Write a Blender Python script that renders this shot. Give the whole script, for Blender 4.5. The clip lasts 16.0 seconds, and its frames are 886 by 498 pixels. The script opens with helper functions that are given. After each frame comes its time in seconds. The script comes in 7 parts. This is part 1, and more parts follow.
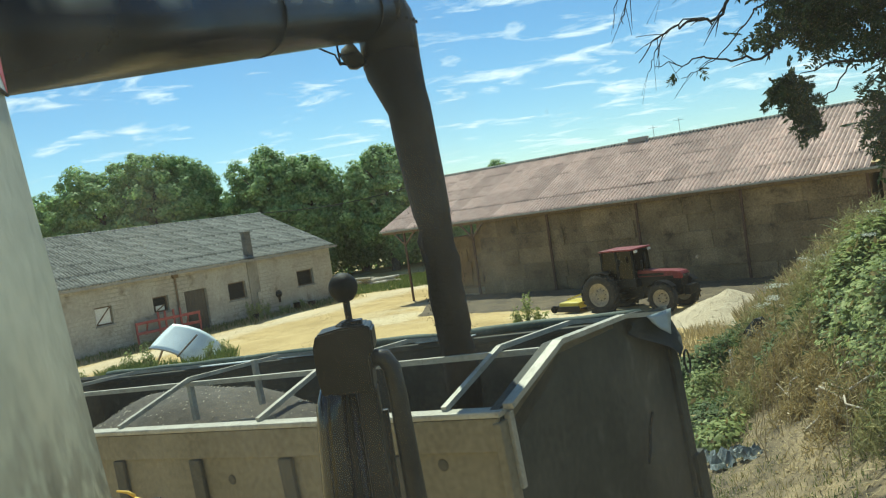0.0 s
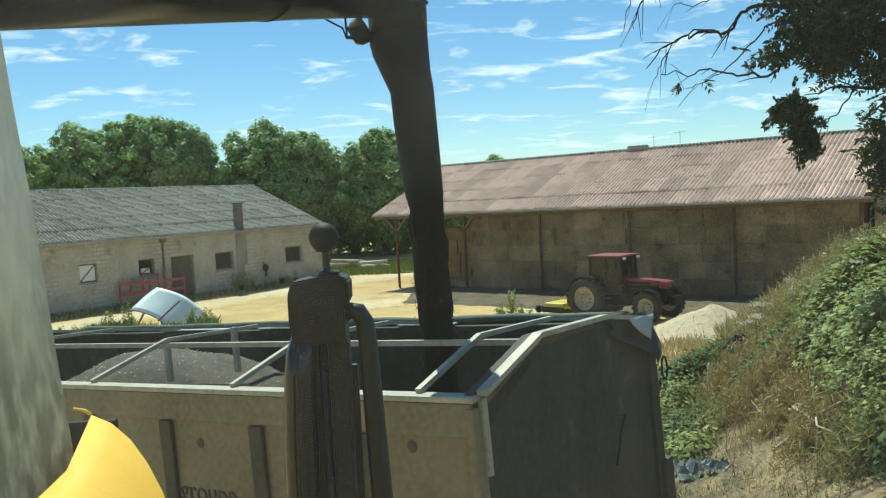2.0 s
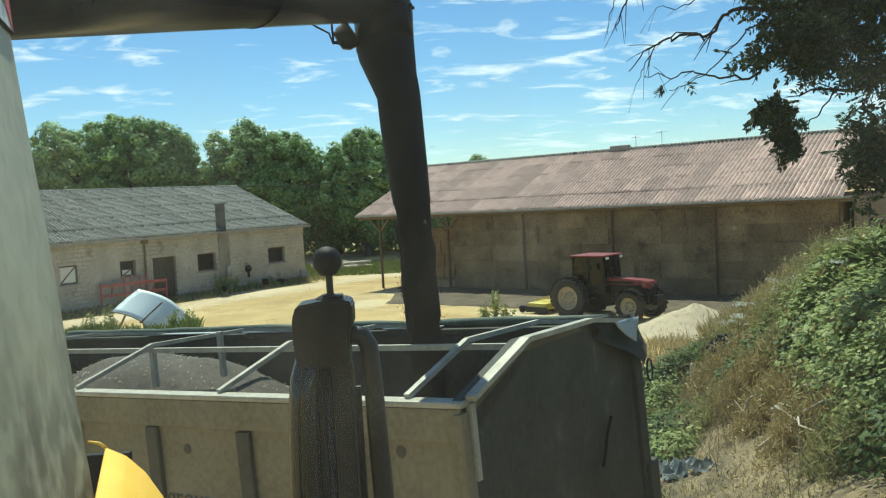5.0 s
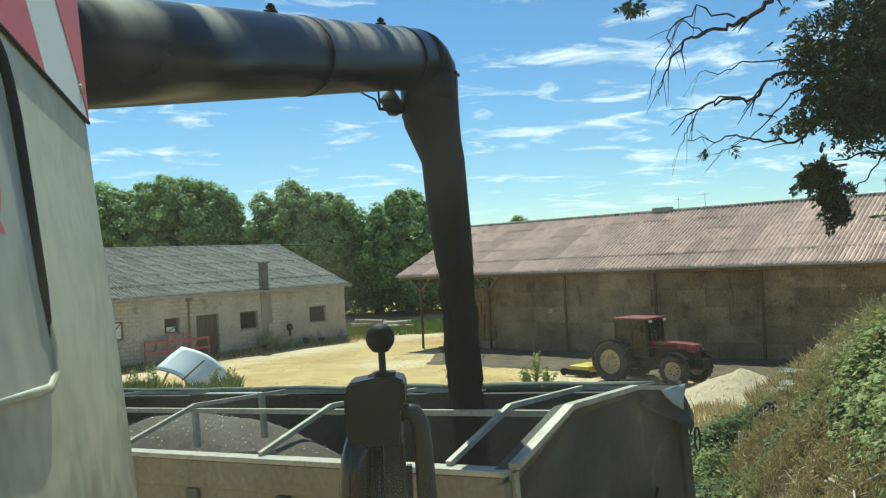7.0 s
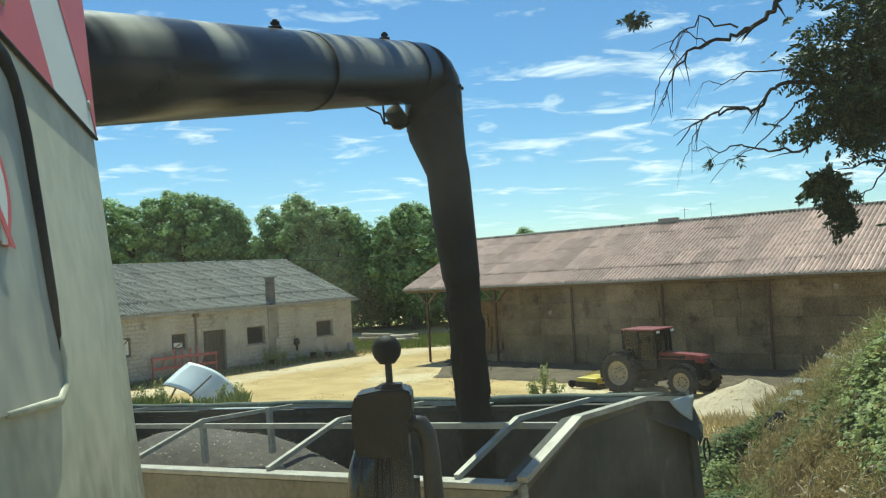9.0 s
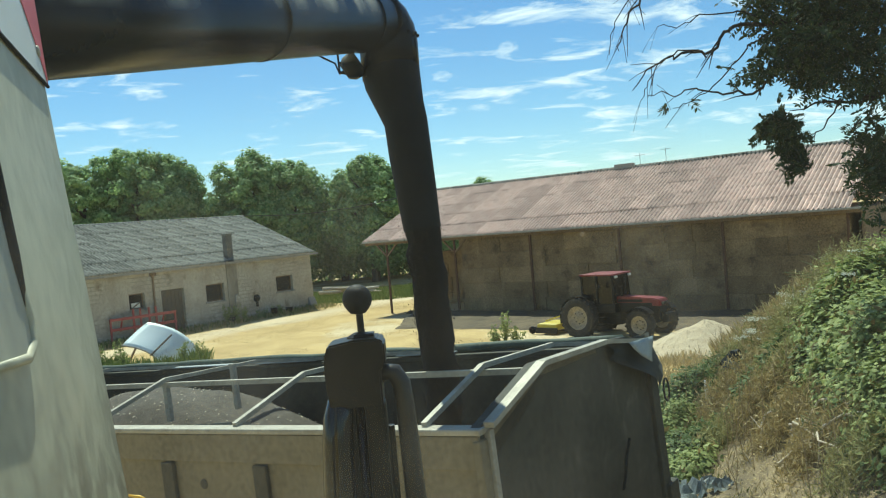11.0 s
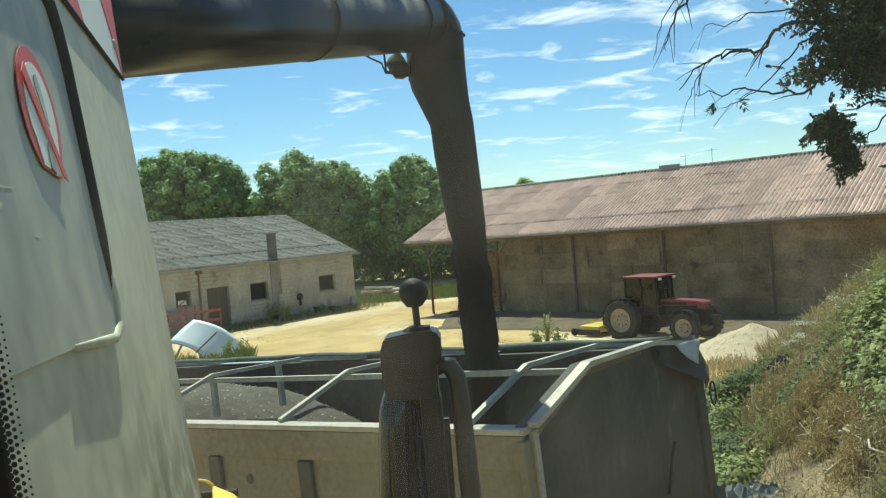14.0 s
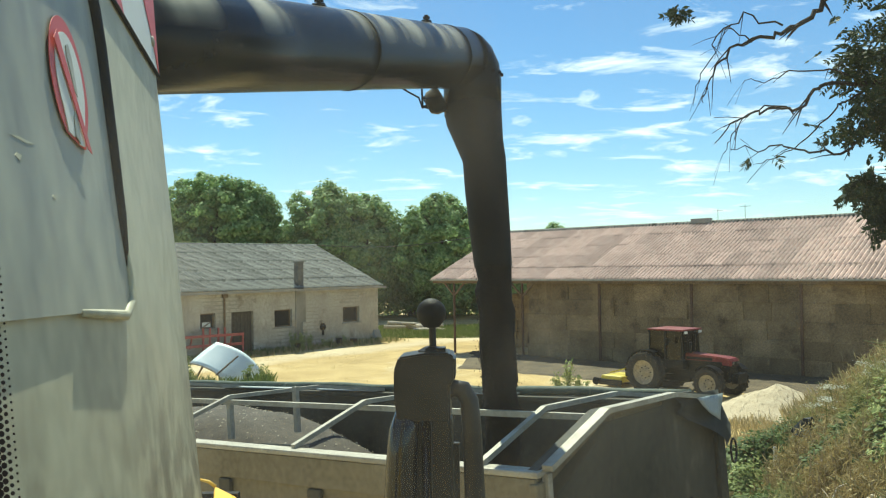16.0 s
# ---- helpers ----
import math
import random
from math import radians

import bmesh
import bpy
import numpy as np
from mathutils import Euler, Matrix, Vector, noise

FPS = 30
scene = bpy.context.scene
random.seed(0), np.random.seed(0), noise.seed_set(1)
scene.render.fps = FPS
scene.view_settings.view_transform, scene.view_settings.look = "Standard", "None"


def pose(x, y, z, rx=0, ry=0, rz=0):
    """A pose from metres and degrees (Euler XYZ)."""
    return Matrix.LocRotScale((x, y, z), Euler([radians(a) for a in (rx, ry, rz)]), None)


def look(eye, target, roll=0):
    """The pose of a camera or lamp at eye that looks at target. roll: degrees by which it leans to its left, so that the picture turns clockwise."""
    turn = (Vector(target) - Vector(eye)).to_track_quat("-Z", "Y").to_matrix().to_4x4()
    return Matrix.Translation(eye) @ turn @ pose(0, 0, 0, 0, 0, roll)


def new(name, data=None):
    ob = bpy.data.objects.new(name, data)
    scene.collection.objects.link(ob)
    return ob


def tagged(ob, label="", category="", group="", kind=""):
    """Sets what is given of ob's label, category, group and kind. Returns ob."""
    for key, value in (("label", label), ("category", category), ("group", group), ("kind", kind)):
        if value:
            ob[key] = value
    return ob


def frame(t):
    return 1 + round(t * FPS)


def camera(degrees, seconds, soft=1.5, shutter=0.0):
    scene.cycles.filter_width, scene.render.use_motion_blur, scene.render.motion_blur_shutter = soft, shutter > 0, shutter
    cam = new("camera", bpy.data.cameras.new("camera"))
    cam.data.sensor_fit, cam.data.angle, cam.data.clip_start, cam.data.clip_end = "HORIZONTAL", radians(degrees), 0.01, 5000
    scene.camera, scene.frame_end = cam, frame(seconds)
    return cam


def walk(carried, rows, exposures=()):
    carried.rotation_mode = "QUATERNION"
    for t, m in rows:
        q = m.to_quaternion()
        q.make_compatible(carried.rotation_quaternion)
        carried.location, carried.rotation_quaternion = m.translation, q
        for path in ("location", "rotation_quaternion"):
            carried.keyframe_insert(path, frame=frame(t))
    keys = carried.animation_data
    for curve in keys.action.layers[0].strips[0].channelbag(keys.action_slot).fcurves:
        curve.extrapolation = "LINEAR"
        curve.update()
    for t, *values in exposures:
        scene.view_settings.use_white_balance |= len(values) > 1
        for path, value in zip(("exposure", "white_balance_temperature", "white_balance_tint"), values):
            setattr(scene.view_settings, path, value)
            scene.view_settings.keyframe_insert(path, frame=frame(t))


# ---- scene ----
cam = camera(56.0, 16.0, soft=1.2)
PATH = [
    (0, (0.052, 0.018, 3.689), (0.078, 2.016, 3.596), -8.4),
    (0.5, (0.051, 0.024, 3.682), (0.068, 2.02, 3.546), -8.0),
    (1, (0.054, 0.04, 3.664), (0.075, 2.036, 3.541), -6.5),
    (1.5, (0.048, 0.025, 3.659), (0.09, 2.022, 3.56), -3.8),
    (2, (0.058, 0.023, 3.648), (0.105, 2.019, 3.53), -3.0),
    (2.5, (0.042, 0.046, 3.647), (0.062, 2.04, 3.492), -2.2),
    (3, (0.037, 0.06, 3.648), (0.02, 2.053, 3.475), -2.1),
    (5.5, (0.031, 0.006, 3.698), (0.132, 2.002, 3.629), -3.3),
    (6, (0.025, 0.008, 3.711), (0.066, 2.008, 3.734), -3.5),
    (6.5, (0.023, 0.019, 3.705), (0.035, 2.019, 3.728), -2.9),
    (7, (0.018, 0.014, 3.705), (0.016, 2.014, 3.733), -2.7),
    (7.5, (0.015, 0.016, 3.706), (-0.011, 2.016, 3.743), -3.2),
    (8, (0.017, 0.013, 3.704), (-0.021, 2.012, 3.755), -3.4),
    (8.5, (0.02, 0.009, 3.701), (-0.008, 2.008, 3.759), -3.4),
    (9, (0.019, 0.009, 3.703), (0.004, 2.008, 3.763), -3.3),
    (9.5, (0.024, -0.009, 3.695), (0.032, 1.991, 3.73), -4.0),
    (10, (0.018, 0.008, 3.698), (0.059, 2.008, 3.683), -3.9),
    (12.5, (-0.005, 0.029, 3.696), (0.104, 2.024, 3.606), -6.1),
    (13, (-0.007, 0.025, 3.691), (0.071, 2.021, 3.584), -5.9),
    (13.5, (-0.01, 0.02, 3.688), (0.019, 2.017, 3.575), -5.2),
    (14, (-0.015, 0.02, 3.691), (-0.039, 2.019, 3.637), -4.6),
    (14.5, (-0.008, 0.016, 3.691), (-0.093, 2.014, 3.734), -4.5),
    (15, (-0.01, 0.017, 3.691), (-0.142, 2.011, 3.791), -4.9),
    (15.5, (-0.012, 0.02, 3.68), (-0.146, 2.013, 3.783), -3.0),
    (16, (-0.009, 0.022, 3.668), (-0.093, 2.019, 3.71), -0.9),
]
walk(cam, [(t, look(eye, target, roll)) for t, eye, target, roll in PATH], [(0, 0.47, 6200, 5), (2, 0.48, 6200, 5), (3, 0.43, 6250, 6), (5.5, 0.45, 6150, 5), (10, 0.46, 6150, 5), (12.5, 0.48, 6200, 5), (14, 0.53, 6350, 6), (15, 0.56, 6400, 6), (16, 0.70, 6500, 7)])

# ---- world and sun ----
SUN_EL, SUN_AZ = radians(58), radians(-12)      # azimuth clockwise from straight ahead
world = bpy.data.worlds.new("sky")
scene.world = world
world.use_nodes = True
wn, wl = world.node_tree.nodes, world.node_tree.links
for nd in list(wn):
    wn.remove(nd)
sky = wn.new("ShaderNodeTexSky")
sky.sky_type, sky.sun_disc = "NISHITA", False
sky.sun_elevation, sky.sun_rotation = SUN_EL, SUN_AZ
sky.air_density, sky.dust_density, sky.ozone_density = 1.0, 0.05, 3.5
wout, bg = wn.new("ShaderNodeOutputWorld"), wn.new("ShaderNodeBackground")
bg.inputs["Strength"].default_value = 0.088
# thin streaks of cloud on a flat layer high above
geo = wn.new("ShaderNodeTexCoord")
sep, add = wn.new("ShaderNodeSeparateXYZ"), wn.new("ShaderNodeMath")
add.operation, add.inputs[1].default_value = "ADD", 0.12
mx = wn.new("ShaderNodeMath"); mx.operation = "MAXIMUM"; mx.inputs[1].default_value = 0.02
dvx, dvy, comb = wn.new("ShaderNodeMath"), wn.new("ShaderNodeMath"), wn.new("ShaderNodeCombineXYZ")
dvx.operation = dvy.operation = "DIVIDE"
wl.new(geo.outputs["Generated"], sep.inputs[0])
wl.new(sep.outputs["Z"], add.inputs[0]); wl.new(add.outputs[0], mx.inputs[0])
wl.new(sep.outputs["X"], dvx.inputs[0]); wl.new(mx.outputs[0], dvx.inputs[1])
wl.new(sep.outputs["Y"], dvy.inputs[0]); wl.new(mx.outputs[0], dvy.inputs[1])
wl.new(dvx.outputs[0], comb.inputs[0]); wl.new(dvy.outputs[0], comb.inputs[1])
cmap = wn.new("ShaderNodeMapping")
cmap.inputs["Rotation"].default_value = (0, 0, radians(-14))
cmap.inputs["Scale"].default_value = (1.5, 2.2, 1)
cn = wn.new("ShaderNodeTexNoise")
cn.inputs["Scale"].default_value, cn.inputs["Detail"].default_value, cn.inputs["Roughness"].default_value = 1.9, 9, 0.62
cn.inputs["Distortion"].default_value = 0.5
cr = wn.new("ShaderNodeValToRGB")
cr.color_ramp.elements[0].position, cr.color_ramp.elements[1].position = 0.825, 1.03
cmix = wn.new("ShaderNodeMixRGB")
cmix.inputs[2].default_value = (9.6, 9.8, 10.0, 1)
wl.new(comb.outputs[0], cmap.inputs[0]); wl.new(cmap.outputs[0], cn.inputs["Vector"])
# the streaks gather in banks, with clear sky between
cbank, csum = wn.new("ShaderNodeTexNoise"), wn.new("ShaderNodeMath")
cbank.inputs["Scale"].default_value, cbank.inputs["Detail"].default_value = 0.55, 2
csum.operation, csum.inputs[1].default_value = "MULTIPLY_ADD", 0.55
wl.new(cmap.outputs[0], cbank.inputs["Vector"]); wl.new(cbank.outputs["Fac"], csum.inputs[0]); wl.new(cn.outputs["Fac"], csum.inputs[2])
wl.new(csum.outputs[0], cr.inputs[0]); wl.new(cr.outputs[0], cmix.inputs[0])
hs = wn.new("ShaderNodeHueSaturation")
hs.inputs["Saturation"].default_value = 1.14
wl.new(sky.outputs[0], hs.inputs["Color"]); wl.new(hs.outputs[0], cmix.inputs[1]); wl.new(cmix.outputs[0], bg.inputs["Color"])
wl.new(bg.outputs[0], wout.inputs[0])

sun = new("sun", bpy.data.lights.new("sun", "SUN"))
sun.data.energy, sun.data.angle, sun.data.color = 4.8, radians(0.5), (1.0, 0.91, 0.76)
SUN_DIR = Vector((math.sin(SUN_AZ) * math.cos(SUN_EL), math.cos(SUN_AZ) * math.cos(SUN_EL), math.sin(SUN_EL)))
sun.matrix_world = look((0, 0, 40), Vector((0, 0, 40)) - SUN_DIR)


# ---- materials ----
def mat(name, a, b, scale=4.0, rough=0.8, metal=0.0, bump=0.3, fine=60.0, spots=None, rand=0.0, coords="Object", stretch=(1, 1, 1), gloss=0.5):
    """Two colours mixed by coarse and fine noise, with fine relief; spots: a third colour in blotches; rand: brightness spread from piece to piece."""
    m = bpy.data.materials.new(name)
    m.use_nodes = True
    n, l = m.node_tree.nodes, m.node_tree.links
    p = n["Principled BSDF"]
    tc, mp = n.new("ShaderNodeTexCoord"), n.new("ShaderNodeMapping")
    mp.inputs["Scale"].default_value = stretch
    if coords == "World":
        l.new(n.new("ShaderNodeNewGeometry").outputs["Position"], mp.inputs[0])
    else:
        l.new(tc.outputs[coords], mp.inputs[0])
    big, small = n.new("ShaderNodeTexNoise"), n.new("ShaderNodeTexNoise")
    for node, s, d in ((big, scale, 5), (small, fine, 4)):
        node.inputs["Scale"].default_value, node.inputs["Detail"].default_value = s, d
        l.new(mp.outputs[0], node.inputs["Vector"])
    avg = n.new("ShaderNodeMath"); avg.operation = "MULTIPLY_ADD"; avg.inputs[1].default_value = 0.45
    half = n.new("ShaderNodeMath"); half.operation = "MULTIPLY"; half.inputs[1].default_value = 0.55
    l.new(big.outputs["Fac"], half.inputs[0]); l.new(small.outputs["Fac"], avg.inputs[0]); l.new(half.outputs[0], avg.inputs[2])
    ramp = n.new("ShaderNodeValToRGB")
    e = ramp.color_ramp.elements
    e[0].position, e[0].color, e[1].position, e[1].color = 0.36, (*a, 1), 0.64, (*b, 1)
    l.new(avg.outputs[0], ramp.inputs[0])
    col = ramp.outputs[0]
    if spots:
        sn, sr, mixer = n.new("ShaderNodeTexNoise"), n.new("ShaderNodeValToRGB"), n.new("ShaderNodeMixRGB")
        sn.inputs["Scale"].default_value, sn.inputs["Detail"].default_value, sn.inputs["Roughness"].default_value = spots[1], 6, 0.65
        sr.color_ramp.elements[0].position, sr.color_ramp.elements[1].position = spots[2], spots[2] + 0.12
        l.new(mp.outputs[0], sn.inputs["Vector"]); l.new(sn.outputs["Fac"], sr.inputs[0]); l.new(sr.outputs[0], mixer.inputs[0])
        l.new(col, mixer.inputs[1]); mixer.inputs[2].default_value = (*spots[0], 1)
        col = mixer.outputs[0]
    if rand:
        oi, hv, mr = n.new("ShaderNodeObjectInfo"), n.new("ShaderNodeHueSaturation"), n.new("ShaderNodeMapRange")
        mr.inputs["To Min"].default_value, mr.inputs["To Max"].default_value = 1 - rand, 1 + rand
        l.new(oi.outputs["Random"], mr.inputs[0]); l.new(mr.outputs[0], hv.inputs["Value"]); l.new(col, hv.inputs["Color"])
        col = hv.outputs[0]
    l.new(col, p.inputs["Base Color"])
    p.inputs["Roughness"].default_value, p.inputs["Metallic"].default_value, p.inputs["Specular IOR Level"].default_value = rough, metal, gloss
    if bump:
        bp = n.new("ShaderNodeBump"); bp.inputs["Strength"].default_value = bump; bp.inputs["Distance"].default_value = 0.02
        l.new(avg.outputs[0], bp.inputs["Height"]); l.new(bp.outputs[0], p.inputs["Normal"])
    return m


def leaf_mat(name, a, b, through_light=0.35):
    m = bpy.data.materials.new(name)
    m.use_nodes = True
    n, l = m.node_tree.nodes, m.node_tree.links
    p = n["Principled BSDF"]
    gi, ramp = n.new("ShaderNodeNewGeometry"), n.new("ShaderNodeValToRGB")
    ramp.color_ramp.elements[0].color, ramp.color_ramp.elements[1].color = (*a, 1), (*b, 1)
    l.new(gi.outputs["Random Per Island"], ramp.inputs[0]); l.new(ramp.outputs[0], p.inputs["Base Color"])
    p.inputs["Roughness"].default_value, p.inputs["Specular IOR Level"].default_value = 0.6, 0.2
    tr, ad = n.new("ShaderNodeBsdfTranslucent"), n.new("ShaderNodeMixShader")
    ad.inputs[0].default_value = through_light
    l.new(ramp.outputs[0], tr.inputs[0]); l.new(p.outputs[0], ad.inputs[1]); l.new(tr.outputs[0], ad.inputs[2])
    l.new(ad.outputs[0], n["Material Output"].inputs[0])
    return m


M_DIRT = mat("dry_ground", (0.35, 0.235, 0.085), (0.56, 0.40, 0.17), 0.5, 0.95, 0, 0.5, 9.0, spots=((0.60, 0.48, 0.29), 0.16, 0.52))
def earth_near(m):
    """Brown earth along the bank gives way to the dry yard further off."""
    n, l = m.node_tree.nodes, m.node_tree.links
    p = n["Principled BSDF"]
    col = p.inputs["Base Color"].links[0].from_socket
    g, sx, nz, ramp = n.new("ShaderNodeNewGeometry"), n.new("ShaderNodeSeparateXYZ"), n.new("ShaderNodeTexNoise"), n.new("ShaderNodeValToRGB")
    nz.inputs["Scale"].default_value, nz.inputs["Detail"].default_value = 1.7, 7
    nz.inputs["Roughness"].default_value = 0.7
    ramp.color_ramp.elements[0].position, ramp.color_ramp.elements[0].color = 0.38, (0.075, 0.056, 0.032, 1)
    ramp.color_ramp.elements[1].position, ramp.color_ramp.elements[1].color = 0.62, (0.29, 0.215, 0.115, 1)
    l.new(g.outputs["Position"], sx.inputs[0]); l.new(g.outputs["Position"], nz.inputs["Vector"]); l.new(nz.outputs["Fac"], ramp.inputs[0])
    mr, add_, mixer = n.new("ShaderNodeMapRange"), n.new("ShaderNodeMath"), n.new("ShaderNodeMixRGB")
    add_.operation, add_.inputs[1].default_value = "MULTIPLY_ADD", 6.0
    l.new(nz.outputs["Fac"], add_.inputs[0]); l.new(sx.outputs["Y"], add_.inputs[2])
    mr.inputs["From Min"].default_value, mr.inputs["From Max"].default_value = 27, 21
    xr, both = n.new("ShaderNodeMapRange"), n.new("ShaderNodeMath")
    xr.inputs["From Min"].default_value, xr.inputs["From Max"].default_value, both.operation = 1.2, 2.4, "MULTIPLY"
    l.new(sx.outputs["X"], xr.inputs[0])
    l.new(add_.outputs[0], mr.inputs[0]); l.new(mr.outputs[0], both.inputs[0]); l.new(xr.outputs[0], both.inputs[1]); l.new(both.outputs[0], mixer.inputs[0])
    l.new(col, mixer.inputs[1]); l.new(ramp.outputs[0], mixer.inputs[2]); l.new(mixer.outputs[0], p.inputs["Base Color"])


earth_near(M_DIRT)


def wheel_track(m):
    """A pale driven track that passes along the shed and on between the buildings."""
    n, l = m.node_tree.nodes, m.node_tree.links
    p = n["Principled BSDF"]
    col = p.inputs["Base Color"].links[0].from_socket
    g, off, dot, nz, wob, far, band, mixer = (n.new("ShaderNodeNewGeometry"), n.new("ShaderNodeVectorMath"), n.new("ShaderNodeVectorMath"), n.new("ShaderNodeTexNoise"),
                                              n.new("ShaderNodeMath"), n.new("ShaderNodeMath"), n.new("ShaderNodeMapRange"), n.new("ShaderNodeMixRGB"))
    off.operation, off.inputs[1].default_value = "SUBTRACT", (-3.9, 55.4, 0)
    dot.operation, dot.inputs[1].default_value = "DOT_PRODUCT", (0.764, -0.646, 0)
    nz.inputs["Scale"].default_value, nz.inputs["Detail"].default_value, nz.inputs["Roughness"].default_value = 0.45, 7, 0.7
    l.new(g.outputs["Position"], off.inputs[0]); l.new(off.outputs[0], dot.inputs[0]); l.new(g.outputs["Position"], nz.inputs["Vector"])
    wob.operation, wob.inputs[1].default_value = "MULTIPLY_ADD", 3.2
    l.new(nz.outputs["Fac"], wob.inputs[0]); l.new(dot.outputs["Value"], wob.inputs[2])
    sub = n.new("ShaderNodeMath"); sub.operation, sub.inputs[1].default_value = "SUBTRACT", 1.6
    far.operation = "ABSOLUTE"
    l.new(wob.outputs[0], sub.inputs[0]); l.new(sub.outputs[0], far.inputs[0]); l.new(far.outputs[0], band.inputs[0])
    band.inputs["From Min"].default_value, band.inputs["From Max"].default_value, band.inputs["To Max"].default_value = 2.1, 0.9, 0.75
    l.new(band.outputs[0], mixer.inputs[0]); l.new(col, mixer.inputs[1])
    mixer.inputs[2].default_value = (0.56, 0.45, 0.29, 1)
    l.new(mixer.outputs[0], p.inputs["Base Color"])


wheel_track(M_DIRT)
M_ROOF_RED = mat("red_fibre_cement", (0.56, 0.37, 0.30), (0.79, 0.585, 0.485), 1.6, 0.9, 0, 0.5, 14, spots=((0.27, 0.22, 0.18), 3.4, 0.545), rand=0.20)
M_ROOF_GREY = mat("grey_fibre_cement", (0.15, 0.145, 0.12), (0.43, 0.42, 0.36), 1.5, 0.9, 0, 0.7, 9, spots=((0.04, 0.042, 0.03), 2.2, 0.53), rand=0.16)
def grooved(m, pitch, dirt, most):
    """Darker colour in the valleys of the sheets and along their lower edges."""
    n, l = m.node_tree.nodes, m.node_tree.links
    p = n["Principled BSDF"]
    col = p.inputs["Base Color"].links[0].from_socket
    tc, sx = n.new("ShaderNodeTexCoord"), n.new("ShaderNodeSeparateXYZ")
    l.new(tc.outputs["Object"], sx.inputs[0])
    a, s, r, nz = n.new("ShaderNodeMath"), n.new("ShaderNodeMath"), n.new("ShaderNodeMapRange"), n.new("ShaderNodeTexNoise")
    a.operation, a.inputs[1].default_value, s.operation = "MULTIPLY", 2 * math.pi / pitch, "SINE"
    r.inputs["From Min"].default_value, r.inputs["From Max"].default_value = -0.1, -0.9
    r.inputs["To Max"].default_value = most
    nz.inputs["Scale"].default_value, nz.inputs["Detail"].default_value = 2.4, 4
    l.new(n.new("ShaderNodeNewGeometry").outputs["Position"], nz.inputs["Vector"])
    nr = n.new("ShaderNodeMapRange")
    nr.inputs["From Min"].default_value, nr.inputs["From Max"].default_value = 0.35, 0.60
    nr.inputs["To Min"].default_value = 0.25
    l.new(nz.outputs["Fac"], nr.inputs[0])
    l.new(sx.outputs["X"], a.inputs[0]); l.new(a.outputs[0], s.inputs[0]); l.new(s.outputs[0], r.inputs[0])
    er = n.new("ShaderNodeMapRange")
    er.inputs["From Min"].default_value, er.inputs["From Max"].default_value = 0.22, 0.02
    l.new(sx.outputs["Y"], er.inputs[0])
    mxm, mul = n.new("ShaderNodeMath"), n.new("ShaderNodeMath")
    mxm.operation, mul.operation = "MAXIMUM", "MULTIPLY"
    l.new(r.outputs[0], mxm.inputs[0]); l.new(er.outputs[0], mxm.inputs[1])
    l.new(mxm.outputs[0], mul.inputs[0]); l.new(nr.outputs[0], mul.inputs[1])
    mixer = n.new("ShaderNodeMixRGB")
    mixer.inputs[2].default_value = (*dirt, 1)
    l.new(mul.outputs[0], mixer.inputs[0]); l.new(col, mixer.inputs[1]); l.new(mixer.outputs[0], p.inputs["Base Color"])


grooved(M_ROOF_RED, 1.03 / 5, (0.19, 0.135, 0.11), 0.95)
grooved(M_ROOF_GREY, 1.05 / 5, (0.035, 0.036, 0.026), 1.0)
M_RENDER = mat("old_lime_render", (0.36, 0.32, 0.25), (0.55, 0.505, 0.41), 0.9, 0.95, 0, 0.6, 6, spots=((0.25, 0.21, 0.15), 1.1, 0.58))
def blocks_through(m):
    """Courses of blocks that show faintly where the render has worn off."""
    n, l = m.node_tree.nodes, m.node_tree.links
    p = n["Principled BSDF"]
    col = p.inputs["Base Color"].links[0].from_socket
    tc, sx, cb, br, nz, mr, mul, mixer = (n.new("ShaderNodeTexCoord"), n.new("ShaderNodeSeparateXYZ"), n.new("ShaderNodeCombineXYZ"), n.new("ShaderNodeTexBrick"),
                                          n.new("ShaderNodeTexNoise"), n.new("ShaderNodeMapRange"), n.new("ShaderNodeMath"), n.new("ShaderNodeMixRGB"))
    l.new(tc.outputs["Object"], sx.inputs[0]); l.new(sx.outputs["X"], cb.inputs[0]); l.new(sx.outputs["Z"], cb.inputs[1]); l.new(cb.outputs[0], br.inputs["Vector"])
    br.inputs["Scale"].default_value, br.inputs["Mortar Size"].default_value = 1.0, 0.02
    br.inputs["Brick Width"].default_value, br.inputs["Row Height"].default_value = 0.46, 0.23
    nz.inputs["Scale"].default_value, nz.inputs["Detail"].default_value = 0.45, 4
    l.new(tc.outputs["Object"], nz.inputs["Vector"]); l.new(nz.outputs["Fac"], mr.inputs[0])
    mr.inputs["From Min"].default_value, mr.inputs["From Max"].default_value, mr.inputs["To Max"].default_value = 0.46, 0.60, 0.42
    mul.operation = "MULTIPLY"
    l.new(br.outputs["Fac"], mul.inputs[0]); l.new(mr.outputs[0], mul.inputs[1]); l.new(mul.outputs[0], mixer.inputs[0])
    l.new(col, mixer.inputs[1]); mixer.inputs[2].default_value = (0.17, 0.145, 0.105, 1); l.new(mixer.outputs[0], p.inputs["Base Color"])


